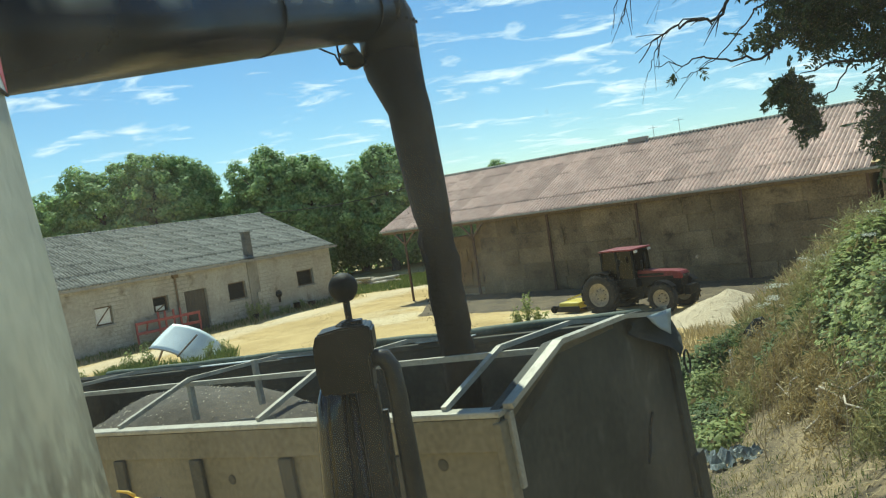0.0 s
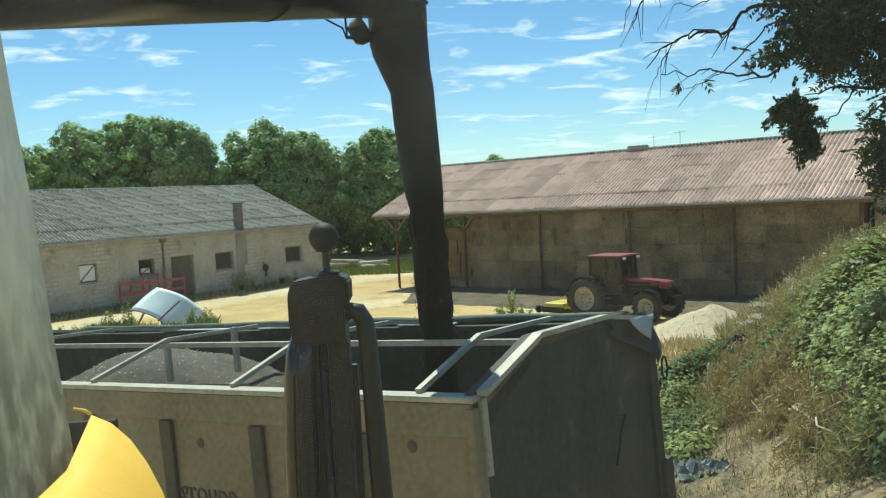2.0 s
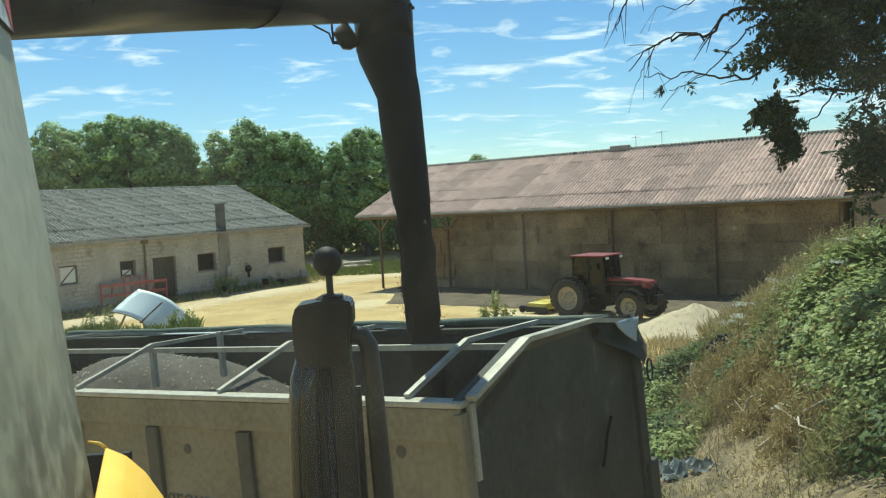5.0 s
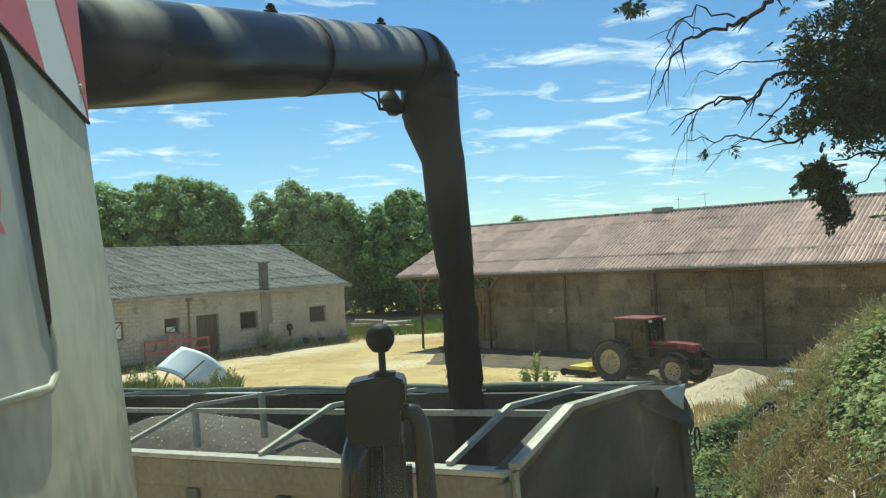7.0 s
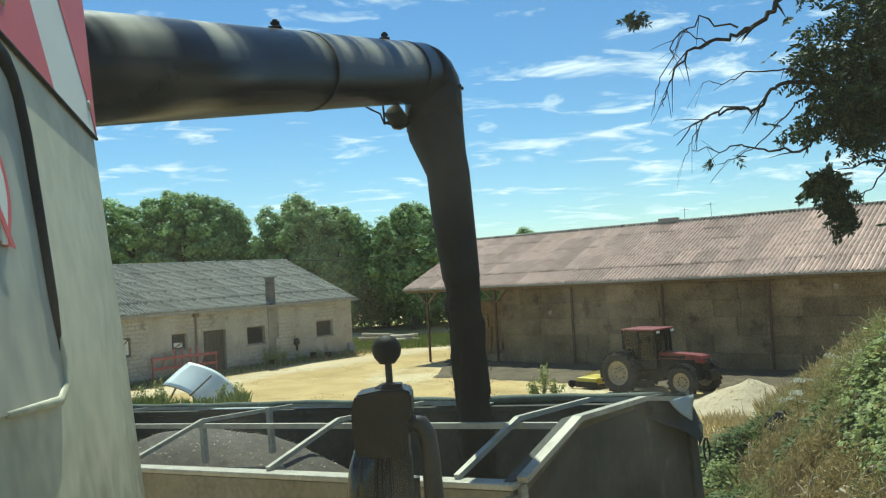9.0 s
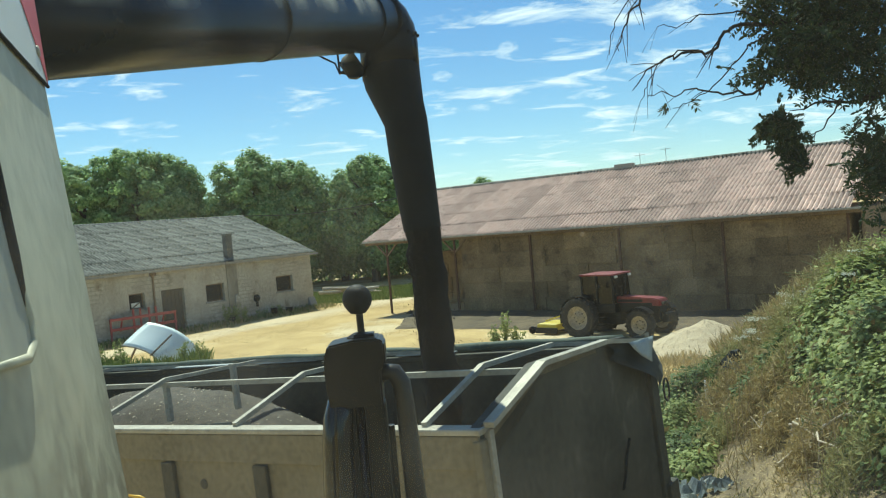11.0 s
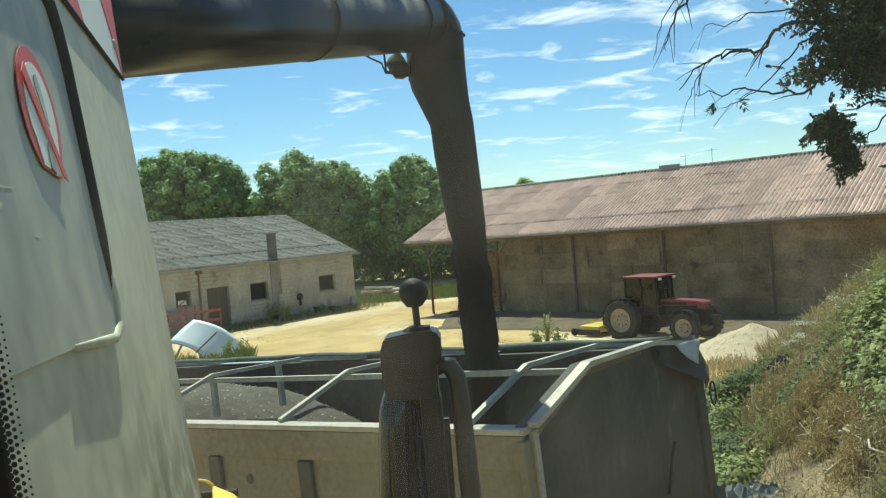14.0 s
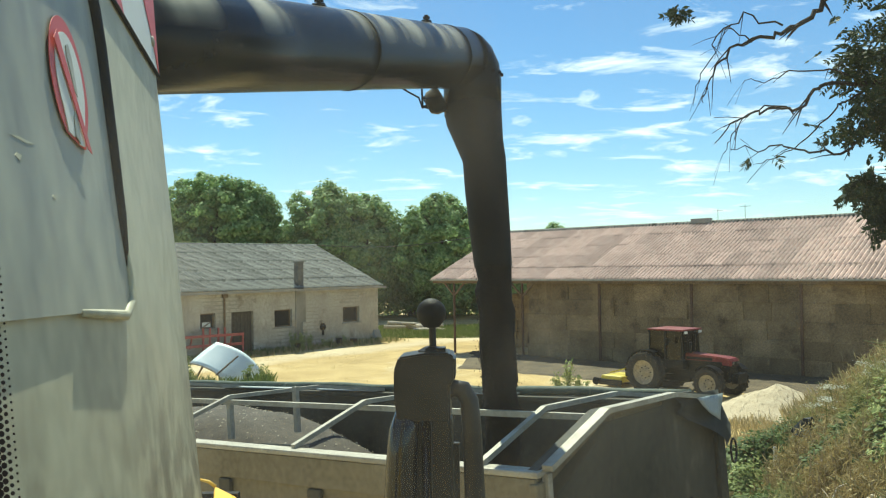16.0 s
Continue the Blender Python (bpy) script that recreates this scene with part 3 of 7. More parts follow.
def build_shed():
    shed = thing("shed", pose(-7.05, 58, YARD, 0, 0, 49.8), "low rendered farm shed with a grey corrugated roof", "shed")
    L, H, HALF, RISE = 26.0, 3.85, 7.2, 2.9
    holes = [(-17.4, -16.4, 1.6, 2.6), (-13.92, -12.92, 1.66, 2.56), (-11.85, -10.3, 0.0, 2.55), (-8.75, -7.4, 1.45, 2.52), (-3.2, -1.75, 1.43, 2.46)]
    part("wall", wall_with_openings(-L, 0, 0, 0.35, 0, H, holes), M_RENDER, shed, "patchy beige lime render over blocks")
    part("end_wall", boxes((-0.35, 0, 0.36, 2 * HALF, 0, H)), M_RENDER, shed)
    part("end_wall", boxes((-L, -L + 0.35, 0.36, 2 * HALF, 0, H)), M_RENDER, shed)
    part("back_wall", boxes((-L + 0.36, -0.36, 2 * HALF - 0.35, 2 * HALF, 0, H)), M_RENDER, shed)
    slope = math.atan2(RISE, HALF)
    roof = part("roof", boxes((-L + 0.4, -0.4, 0.4, 2 * HALF - 0.4, H - 0.2, H - 0.1)), M_DARK, shed, "mossy grey corrugated fibre-cement roof")
    me = sheet_mesh("roof_sheet", 1.05, 1.68, 5, 0.045, M_ROOF_GREY)
    sheets(roof, me, -L, 0.4, 1.05, 5, (-0.35, H - 0.02), slope, 1.68)
    back = bmesh.new()
    f = back.faces.new([back.verts.new(v) for v in ((-L, HALF, H + RISE), (0.35, HALF, H + RISE), (0.35, 2 * HALF + 0.3, H), (-L, 2 * HALF + 0.3, H))])
    bmesh.ops.solidify(back, geom=[f], thickness=0.05)
    part("back_slope", back, M_ROOF_GREY, shed)
    ridge = bmesh.new()
    tube(ridge, [(-L, HALF, H + RISE + 0.05), (0.4, HALF, H + RISE + 0.05)], 0.12, 10)
    part("ridge_cap", ridge, M_ROOF_GREY, shed)
    for xa, xb, za, zb in holes:
        if za > 0:
            # Near-black sheet across the opening, painted as the shaded room behind
            w = part("window", boxes((xa, xb, 0.26, 0.30, za, zb)), M_DARK, shed, "dark sheet painted as the shade in an unglazed window")
            part("frame", boxes((xa, xa + 0.07, 0.2, 0.258, za, zb), (xb - 0.07, xb, 0.2, 0.258, za, zb), (xa + 0.07, xb - 0.07, 0.2, 0.258, zb - 0.07, zb), (xa + 0.07, xb - 0.07, 0.2, 0.258, za, za + 0.07)), M_WOOD, w)
            part("sill", boxes((xa - 0.08, xb + 0.08, -0.06, 0.19, za - 0.09, za - 0.003), bevel=0.01), M_CONCRETE, w)
        else:
            d = part("door", boxes((xa, xb, 0.24, 0.29, za, zb)), M_GREYWOOD, shed, "worn grey-brown plank door")
            for k in range(6):
                s = (xb - xa) / 6
                part("plank", boxes((xa + k * s + 0.01, xa + (k + 1) * s - 0.01, 0.215, 0.238, za + 0.03, zb - 0.03), bevel=0.004), M_GREYWOOD, d)
    pipe = bmesh.new()
    tube(pipe, [(-12.35, -0.07, 0.1), (-12.35, -0.07, H - 0.05)], 0.06, 10)
    box(pipe, -12.52, -12.18, -0.22, -0.01, H - 0.42, H - 0.06, 0.03)
    part("downpipe", pipe, M_WOOD, shed, "rusty brown downpipe with a rain head")
    part("pilaster", boxes((-7.15, -6.35, -0.06, -0.003, 0, H - 0.12), bevel=0.02), M_STACK_PALE, shed, "darker strip of render under the chimney")
    part("chimney", boxes((-6.92, -6.48, -0.02, 0.40, H - 0.5, H + 1.6), (-6.96, -6.44, -0.06, 0.44, H + 1.603, H + 1.70), bevel=0.02), M_STACK, shed, "narrow grey chimney stack")
    part("buttress", boxes((-6.72, -6.40, -0.20, -0.063, 0, 1.65), bevel=0.02), M_RENDER, shed)
    foot = bmesh.new()
    vs = [foot.verts.new(v) for v in ((-0.62, 0, 0), (0.02, 0, 0), (0.02, -0.42, 0), (-0.62, -0.42, 0), (-0.5, 0, 0.75), (0.02, 0, 0.75), (0.02, -0.08, 0.75), (-0.5, -0.08, 0.75))]
    for q in ((3, 2, 1, 0), (4, 5, 6, 7), (0, 1, 5, 4), (1, 2, 6, 5), (2, 3, 7, 6), (3, 0, 4, 7)):
        foot.faces.new([vs[k] for k in q])
    part("corner_footing", foot, M_CONCRETE, shed, "sloped grey concrete footing")
    part("fascia", boxes((-L, 0.4, -0.42, -0.36, H - 0.20, H - 0.07), bevel=0.01), M_CONCRETE, shed, "pale gutter along the eave")
    return shed


shed = build_shed()


# ---- trailer ----
TR_W, TR_L, TR_H, TR_FLOOR = 2.54, 7.2, 2.66, 1.15
RIDGE1, RIDGE2 = (0.69, 0.195), (1.66, 0.155)
TR_E = 0.055


def build_trailer():
    tr = thing("grain_trailer", pose(0.345, 4.09, 0.0, 0, -3.3, -34.4), "dusty grain trailer with a steel tarpaulin frame, part-filled with rapeseed", "trailer")
    t = 0.06
    near = part("side_wall", boxes((-TR_L, TR_E, 0, t, TR_FLOOR, TR_H - 0.05), bevel=0.006), M_TRAILER, tr, "dusty beige ribbed steel side")
    # The ribs' dark brown stands for the shadows along them
    for k in range(8):
        x = -0.66 - 0.83 * k
        part("rib", boxes((x - 0.055, x + 0.055, -0.035, -0.003, TR_FLOOR, TR_H - 0.22), bevel=0.01), M_RIB, near)
    part("rail", boxes((-TR_L, TR_E + 0.02, -0.038, 0.07, TR_H - 0.034, TR_H), bevel=0.01), M_RAIL, tr, "pale worn top rail")
    part("band", boxes((-TR_L, TR_E, -0.03, -0.003, TR_H - 0.21, TR_H - 0.037), bevel=0.006), M_TRAILER, tr)
    part("corner_strip", boxes((TR_E + 0.003, TR_E + 0.04, 0.03, 0.075, TR_H - 0.42, TR_H - 0.02), bevel=0.006), M_RAIL, tr)
    part("side_wall", boxes((-TR_L, TR_E, TR_W - t, TR_W, TR_FLOOR, TR_H - 0.05), bevel=0.006), M_TRAILER_SHADED, tr)
    part("rail", boxes((-TR_L, TR_E + 0.02, TR_W - 0.09, TR_W + 0.05, TR_H - 0.05, TR_H), bevel=0.012), M_TRAILER_SHADED, tr)
    part("floor", boxes((-TR_L, TR_E, t, TR_W - t, TR_FLOOR, TR_FLOOR + 0.05)), M_TRAILER_SHADED, tr)
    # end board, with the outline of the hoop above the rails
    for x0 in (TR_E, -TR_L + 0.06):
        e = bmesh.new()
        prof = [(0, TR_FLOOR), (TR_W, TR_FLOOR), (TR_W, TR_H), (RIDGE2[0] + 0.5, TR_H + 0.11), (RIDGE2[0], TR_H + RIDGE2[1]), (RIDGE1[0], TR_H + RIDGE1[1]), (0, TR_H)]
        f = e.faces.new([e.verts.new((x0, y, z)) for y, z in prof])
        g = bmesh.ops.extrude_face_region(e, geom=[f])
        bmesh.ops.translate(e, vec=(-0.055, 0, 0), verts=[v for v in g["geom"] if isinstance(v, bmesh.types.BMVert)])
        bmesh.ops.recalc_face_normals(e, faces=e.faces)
        part("end_board", e, M_TRAILER_SHADED, tr, "dark dirty end board, its shade put into the colour")
    part("corner_post", boxes((TR_E - 0.03, TR_E + 0.02, -0.045, 0.05, TR_FLOOR, TR_H - 0.06), bevel=0.012), M_TRAILER, tr)
    part("corner_post", boxes((TR_E - 0.03, TR_E + 0.03, TR_W - 0.06, TR_W + 0.10, TR_FLOOR, TR_H - 0.06), (TR_E - 0.02, TR_E + 0.06, TR_W - 0.02, TR_W + 0.18, TR_FLOOR - 0.1, TR_H - 1.08), bevel=0.012), M_TRAILER_SHADED, tr)
    for x in (TR_E + 0.045, -0.29, -1.70, -3.13, -5.2, -6.4):
        b = bmesh.new()
        pts = [(x, 0.02, TR_H + 0.01), (x, RIDGE1[0], TR_H + RIDGE1[1]), (x, RIDGE2[0], TR_H + RIDGE2[1]), (x, TR_W - 0.02, TR_H + 0.02)]
        for p, q in zip(pts, pts[1:]):
            bar(b, p, q, 0.034 if x < TR_E else 0.06, 0.03)
        part("hoop", b, M_RAIL, tr, "pale bent steel hoop")
    b = bmesh.new()
    bar(b, (-TR_L, RIDGE1[0], TR_H + RIDGE1[1] - 0.04), (TR_E - 0.06, RIDGE1[0], TR_H + RIDGE1[1] - 0.04), 0.032, 0.035)
    part("ridge_bar", b, M_RAIL, tr)
    for x, y, lo, up in ((-3.13, RIDGE1[0], -0.13, 0.16), (-2.95, 1.22, -0.16, 0.21)):
        part("strut", boxes((x - 0.02, x + 0.02, y - 0.02, y + 0.02, TR_H + lo, TR_H + up)), M_RAIL, tr)
    b = bmesh.new()
    bar(b, (-2.25, 0.08, TR_H - 0.02), (-2.35, 0.75, TR_H - 0.16), 0.04, 0.03)
    part("brace", b, M_RAIL, tr, "pale cross brace between the sides")
    # pale band round the top of the end board, and the plate at its corner
    b = bmesh.new()
    outer = [(0.03, TR_H - 0.01), (RIDGE1[0], TR_H + RIDGE1[1] - 0.012), (RIDGE2[0] - 0.1, TR_H + RIDGE2[1] - 0.008)]
    inner = [(0.10, TR_H - 0.075), (RIDGE1[0] + 0.02, TR_H + RIDGE1[1] - 0.075), (RIDGE2[0] - 0.1, TR_H + RIDGE2[1] - 0.055)]
    vo, vi = ([b.verts.new((TR_E + 0.012, y, z)) for y, z in row] for row in (outer, inner))
    for k in range(2):
        b.faces.new((vo[k], vi[k], vi[k + 1], vo[k + 1]))
    bmesh.ops.solidify(b, geom=b.faces[:], thickness=0.01)
    part("edge_band", b, M_TRAILER, tr, "dusty beige band along the end board")
    b = bmesh.new()
    f = b.faces.new([b.verts.new((TR_E + 0.008, y, z)) for y, z in ((0.09, TR_H - 0.08), (0.12, TR_H - 0.17), (0.62, TR_H + 0.02), (0.66, TR_H + 0.10))])
    bmesh.ops.solidify(b, geom=b.faces[:], thickness=0.006)
    part("corner_plate", b, M_RIB, tr, "dusty brown corner plate")
    for x, z in ((-3.02, 2.49), (-2.02, 2.30), (-0.72, 2.12), (-0.35, 2.38)):
        b = bmesh.new()
        revolve(b, [(0.001, 0.004), (0.03, 0.003), (0.034, 0.0)], 12, Matrix.Translation((x, -0.001, z)) @ Matrix.Rotation(radians(90), 4, "X"))
        part("dent", b, M_RIB, tr, "dark rusty dent in the side")
    chassis = part("chassis", boxes((-TR_L + 0.3, -0.2, 0.75, 0.87, 0.8, TR_FLOOR - 0.003), (-TR_L + 0.3, -0.2, 1.67, 1.79, 0.8, TR_FLOOR - 0.003), bevel=0.01), M_TRAILER_SHADED, tr)
    for x in (-4.6, -3.2):
        for y in (0.25, TR_W - 0.25):
            wheel = bmesh.new()
            revolve(wheel, [(0.3, -0.18), (0.48, -0.2), (0.55, -0.14), (0.56, 0), (0.55, 0.14), (0.48, 0.2), (0.3, 0.18), (0.28, 0)], 28, Matrix.Translation((x, y, 0.56)) @ Matrix.Rotation(radians(90), 4, "X"))
            w = part("wheel", wheel, M_RUBBER, tr, smooth=True)
            rim = bmesh.new()
            revolve(rim, [(0.0, -0.06), (0.12, -0.08), (0.26, -0.1), (0.3, -0.17), (0.3, 0.17), (0.26, 0.1), (0.0, 0.06)], 24, Matrix.Translation((x, y, 0.56)) @ Matrix.Rotation(radians(90), 4, "X"))
            part("rim", rim, M_HUB, w, smooth=True)
    return tr


trailer = build_trailer()


def build_auger():
    au = thing("unloading_auger", pose(-0.2, 5.09, 4.945), "black steel combine unloading auger with a downturned spout", "auger")
    a, b = Vector((-2.0, -5.0, -1.063)), Vector((0.09, 0.24, 0.0575))
    d = (b - a).normalized()
    pipe = part("tube", tube(bmesh.new(), [a, b], 0.190, 48), M_AUGER, au, "glossy black steel tube with sun dapples painted in pale")
    for poly in pipe.data.polygons:
        poly.use_smooth = len(poly.vertices) == 4
    for s in (0.26, 1.44):
        c = b - d * s
        f = part("seam", tube(bmesh.new(), [c - d * 0.007, c + d * 0.007], 0.1935, 48), M_AUGER, au)
        bolts = bmesh.new()
        q = c - d * 0.23
        box(bolts, -0.03, 0.03, -0.045, 0.045, 0.185, 0.20, 0.004, Matrix.Translation(q))
        box(bolts, -0.012, 0.012, -0.04, 0.04, 0.198, 0.232, 0.006, Matrix.Translation(q))
        tube(bolts, [q + Vector((-0.02, -0.03, 0.215)), q + Vector((0.02, -0.03, 0.215))], 0.009, 8)
        part("clamp", bolts, M_AUGER, au)
    # elbow: the tube's end turns down and narrows into the spout
    pts = [(0.075, 0.20, 0.052), (0.115, 0.285, 0.056), (0.145, 0.335, 0.040), (0.166, 0.355, 0.0), (0.172, 0.355, -0.07), (0.172, 0.335, -0.30)]
    part("elbow", tube(bmesh.new(), pts, [0.190, 0.190, 0.188, 0.187, 0.190, 0.186], 40), M_AUGER, au, smooth=True)
    ring = bmesh.new()
    for k in range(16):
        w = 2 * math.pi * k / 16
        box(ring, -0.012, 0.012, -0.012, 0.012, -0.008, 0.012, 0.003, Matrix.Translation((0.171 + 0.191 * math.cos(w), 0.355 + 0.191 * math.sin(w), -0.035)))
    part("bolt_ring", ring, M_AUGER, au)
    pts = [(0.172, 0.335, -0.25), (0.180, 0.32, -0.33), (0.217, 0.27, -0.50), (0.24, 0.24, -0.60), (0.25, 0.23, -0.80), (0.268, 0.22, -1.05), (0.285, 0.21, -1.28)]
    part("spout", tube(bmesh.new(), pts, [0.187, 0.182, 0.150, 0.138, 0.136, 0.129, 0.119], 40, False), M_RUBBER, au, "tapered black rubber spout", smooth=True)
    lamp = bmesh.new()
    revolve(lamp, [(0.001, -0.06), (0.04, -0.058), (0.062, -0.03), (0.066, 0.01), (0.060, 0.03), (0.001, 0.032)], 24, Matrix.Translation((-0.052, 0.2, -0.222)) @ Matrix.Rotation(radians(60), 4, "Y") @ Matrix.Scale(1.28, 4))
    lm = part("work_lamp", lamp, M_AUGER, au, "small round black work lamp", smooth=True)
    br = bmesh.new()
    bar(br, (-0.15, 0.2, -0.13), (-0.145, 0.2, -0.27), 0.02, 0.012)
    bar(br, (-0.145, 0.2, -0.26), (-0.08, 0.2, -0.25), 0.02, 0.012)
    bar(br, (-0.15, 0.2, -0.20), (-0.10, 0.2, -0.20), 0.012, 0.012)
    part("bracket", br, M_AUGER, lm)
    part("cable", tube(bmesh.new(), [(-0.30, 0.15, -0.13), (-0.23, 0.18, -0.17), (-0.17, 0.2, -0.20), (-0.15, 0.2, -0.26), (-0.09, 0.2, -0.275)], 0.006, 6), M_RUBBER, lm)
    return au


auger = build_auger()


# ---- grain ----
def tr_world(x, y, z):
    return trailer.matrix_world @ Vector((x, y, z))


bpy.context.view_layer.update()


def build_grain():
    nx, ny = 90, 34
    verts, faces = [], []
    for i in range(nx):
        for j in range(ny):
            x, y = -0.07 - (TR_L - 0.16) * i / (nx - 1), 0.075 + (TR_W - 0.15) * j / (ny - 1)
            top = 1.70 + 0.95 * math.exp(-(abs(x + 4.1) / 1.8) ** 2.4 - (abs(y - 1.35) / 1.15) ** 2.4) + 0.28 * math.exp(-((x + 0.9) / 0.7) ** 2 - ((y - 1.2) / 0.6) ** 2)
            top += 0.06 * noise.noise(Vector((x * 2, y * 2, 0))) + 0.012 * noise.noise(Vector((x * 11, y * 11, 3)))
            verts.append((x, y, top))
    faces = [(i * ny + j, (i + 1) * ny + j, (i + 1) * ny + j + 1, i * ny + j + 1) for i in range(nx - 1) for j in range(ny - 1)]
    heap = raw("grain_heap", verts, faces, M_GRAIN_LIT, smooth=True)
    heap.matrix_world = trailer.matrix_world
    tagged(heap, "heap of dark brown rapeseed with pale pod bits", "grain", kind="stuff")
    rnd = random.Random(8)
    v, f = [], []
    for _ in range(700):
        x, y = rnd.uniform(-6.0, -2.2), rnd.uniform(0.3, 2.2)
        z = 1.705 + 0.95 * math.exp(-(abs(x + 4.1) / 1.8) ** 2.4 - (abs(y - 1.35) / 1.15) ** 2.4) + 0.06 * noise.noise(Vector((x * 2, y * 2, 0)))
        a, s = rnd.uniform(0, 3.14), rnd.uniform(0.003, 0.009)
        k = len(v)
        dx, dy = math.cos(a) * s * 1.8, math.sin(a) * s * 1.8
        v += [(x - dx, y - dy, z), (x + dy * 0.4, y - dx * 0.4, z + 0.004), (x + dx, y + dy, z + 0.004), (x - dy * 0.4, y + dx * 0.4, z + 0.008)]
        f.append((k, k + 1, k + 2, k + 3))
    chaff = raw("chaff", v, f, M_STRAW_PALE)
    chaff.matrix_world = trailer.matrix_world
    tagged(chaff, "pale dry pod bits strewn on the grain", "chaff", kind="stuff")


# Same seed as M_GRAIN, the sun on the heap put into lighter brown
M_GRAIN_LIT = mat("rapeseed_heap_lit", (0.040, 0.030, 0.019), (0.105, 0.082, 0.055), 12, 0.8, 0, 1.0, 160)
M_STRAW_PALE = mat("pale_pods", (0.5, 0.44, 0.3), (0.68, 0.6, 0.44), 5, 0.8, 0, 0.1)
build_grain()


def build_stream():
    """Falling rapeseed: a dense core and loose grains round it."""
    rnd = random.Random(3)
    bm = bmesh.new()
    top, low = Vector((0.085, 5.30, 3.72)), Vector((0.135, 5.28, 2.25))
    pts, rad = [], []
    for i in range(22):
        u = i / 21
        pts.append(top.lerp(low, u) + Vector((0.01 * rnd.uniform(-1, 1), 0, 0)))
        rad.append(0.113 + 0.006 * rnd.uniform(-1, 1) - 0.010 * u)
    tube(bm, pts, rad, 26)
    for v in bm.verts:
        v.co += Vector((1, 0.6, 0)) * 0.016 * noise.noise(Vector((v.co.x * 30, v.co.y * 30, v.co.z * 4)))
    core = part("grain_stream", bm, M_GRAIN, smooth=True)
    verts, faces = [], []
    for _ in range(4500):
        u = rnd.random()
        c = top.lerp(low, u)
        r, a = 0.085 + abs(rnd.gauss(0, 0.022 + 0.012 * u)), rnd.uniform(0, 2 * math.pi)
        p, s = c + Vector((r * math.cos(a), r * math.sin(a), 0)), rnd.uniform(0.002, 0.0035)
        k = len(verts)
        verts += [(p.x - s, p.y, p.z), (p.x + s, p.y, p.z), (p.x, p.y + s, p.z + s), (p.x, p.y, p.z + 3.2 * s)]
        faces += [(k, k + 1, k + 2), (k, k + 1, k + 3), (k + 1, k + 2, k + 3), (k + 2, k, k + 3)]
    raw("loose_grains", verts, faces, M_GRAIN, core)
    tagged(core, "stream of dark rapeseed falling into the trailer", "grain stream", kind="stuff")


build_stream()


# ---- trailer tarpaulin and marks ----
def crumple(name, m, w, d, h, material, label, category, seed, n=9, kind=""):
    """A crumpled sheet w by d metres lying at the pose m, with folds up to h high and real thickness."""
    rnd = random.Random(seed)
    o = Vector((rnd.uniform(0, 50), rnd.uniform(0, 50), 0))
    bm = bmesh.new()
    grid = []
    for i in range(n + 1):
        row = []
        for j in range(n + 1):
            x, y = w * (i / n - 0.5), d * (j / n - 0.5)
            q = Vector((x, y, 0)) * (3.2 / max(w, d)) + o
            fold = abs(noise.noise(q * 2.1)) * 1.3 + 0.5 * abs(noise.noise(q * 5.3))
            edge = 1 + 0.25 * noise.noise(Vector((math.atan2(y, x + 0.001) * 1.5, seed, 0)))
            row.append(bm.verts.new((x * edge + 0.1 * w * noise.noise(q * 1.7 + Vector((9, 0, 0))), y * edge, h * fold)))
        grid.append(row)
    for i in range(n):
        for j in range(n):
            bm.faces.new((grid[i][j], grid[i + 1][j], grid[i + 1][j + 1], grid[i][j + 1]))
    bmesh.ops.solidify(bm, geom=bm.faces[:], thickness=0.008)
    ob = part(name, bm, material)
    ob.matrix_world = m
    return tagged(ob, label, category, kind=kind)


M_TARP = mat("pale_grey_tarpaulin", (0.22, 0.26, 0.26), (0.42, 0.46, 0.46), 3, 0.55, 0, 0.2, 30)
M_TARP_DARK = mat("dark_tarpaulin", (0.02, 0.025, 0.024), (0.05, 0.055, 0.05), 4, 0.6, 0, 0.2, 30)


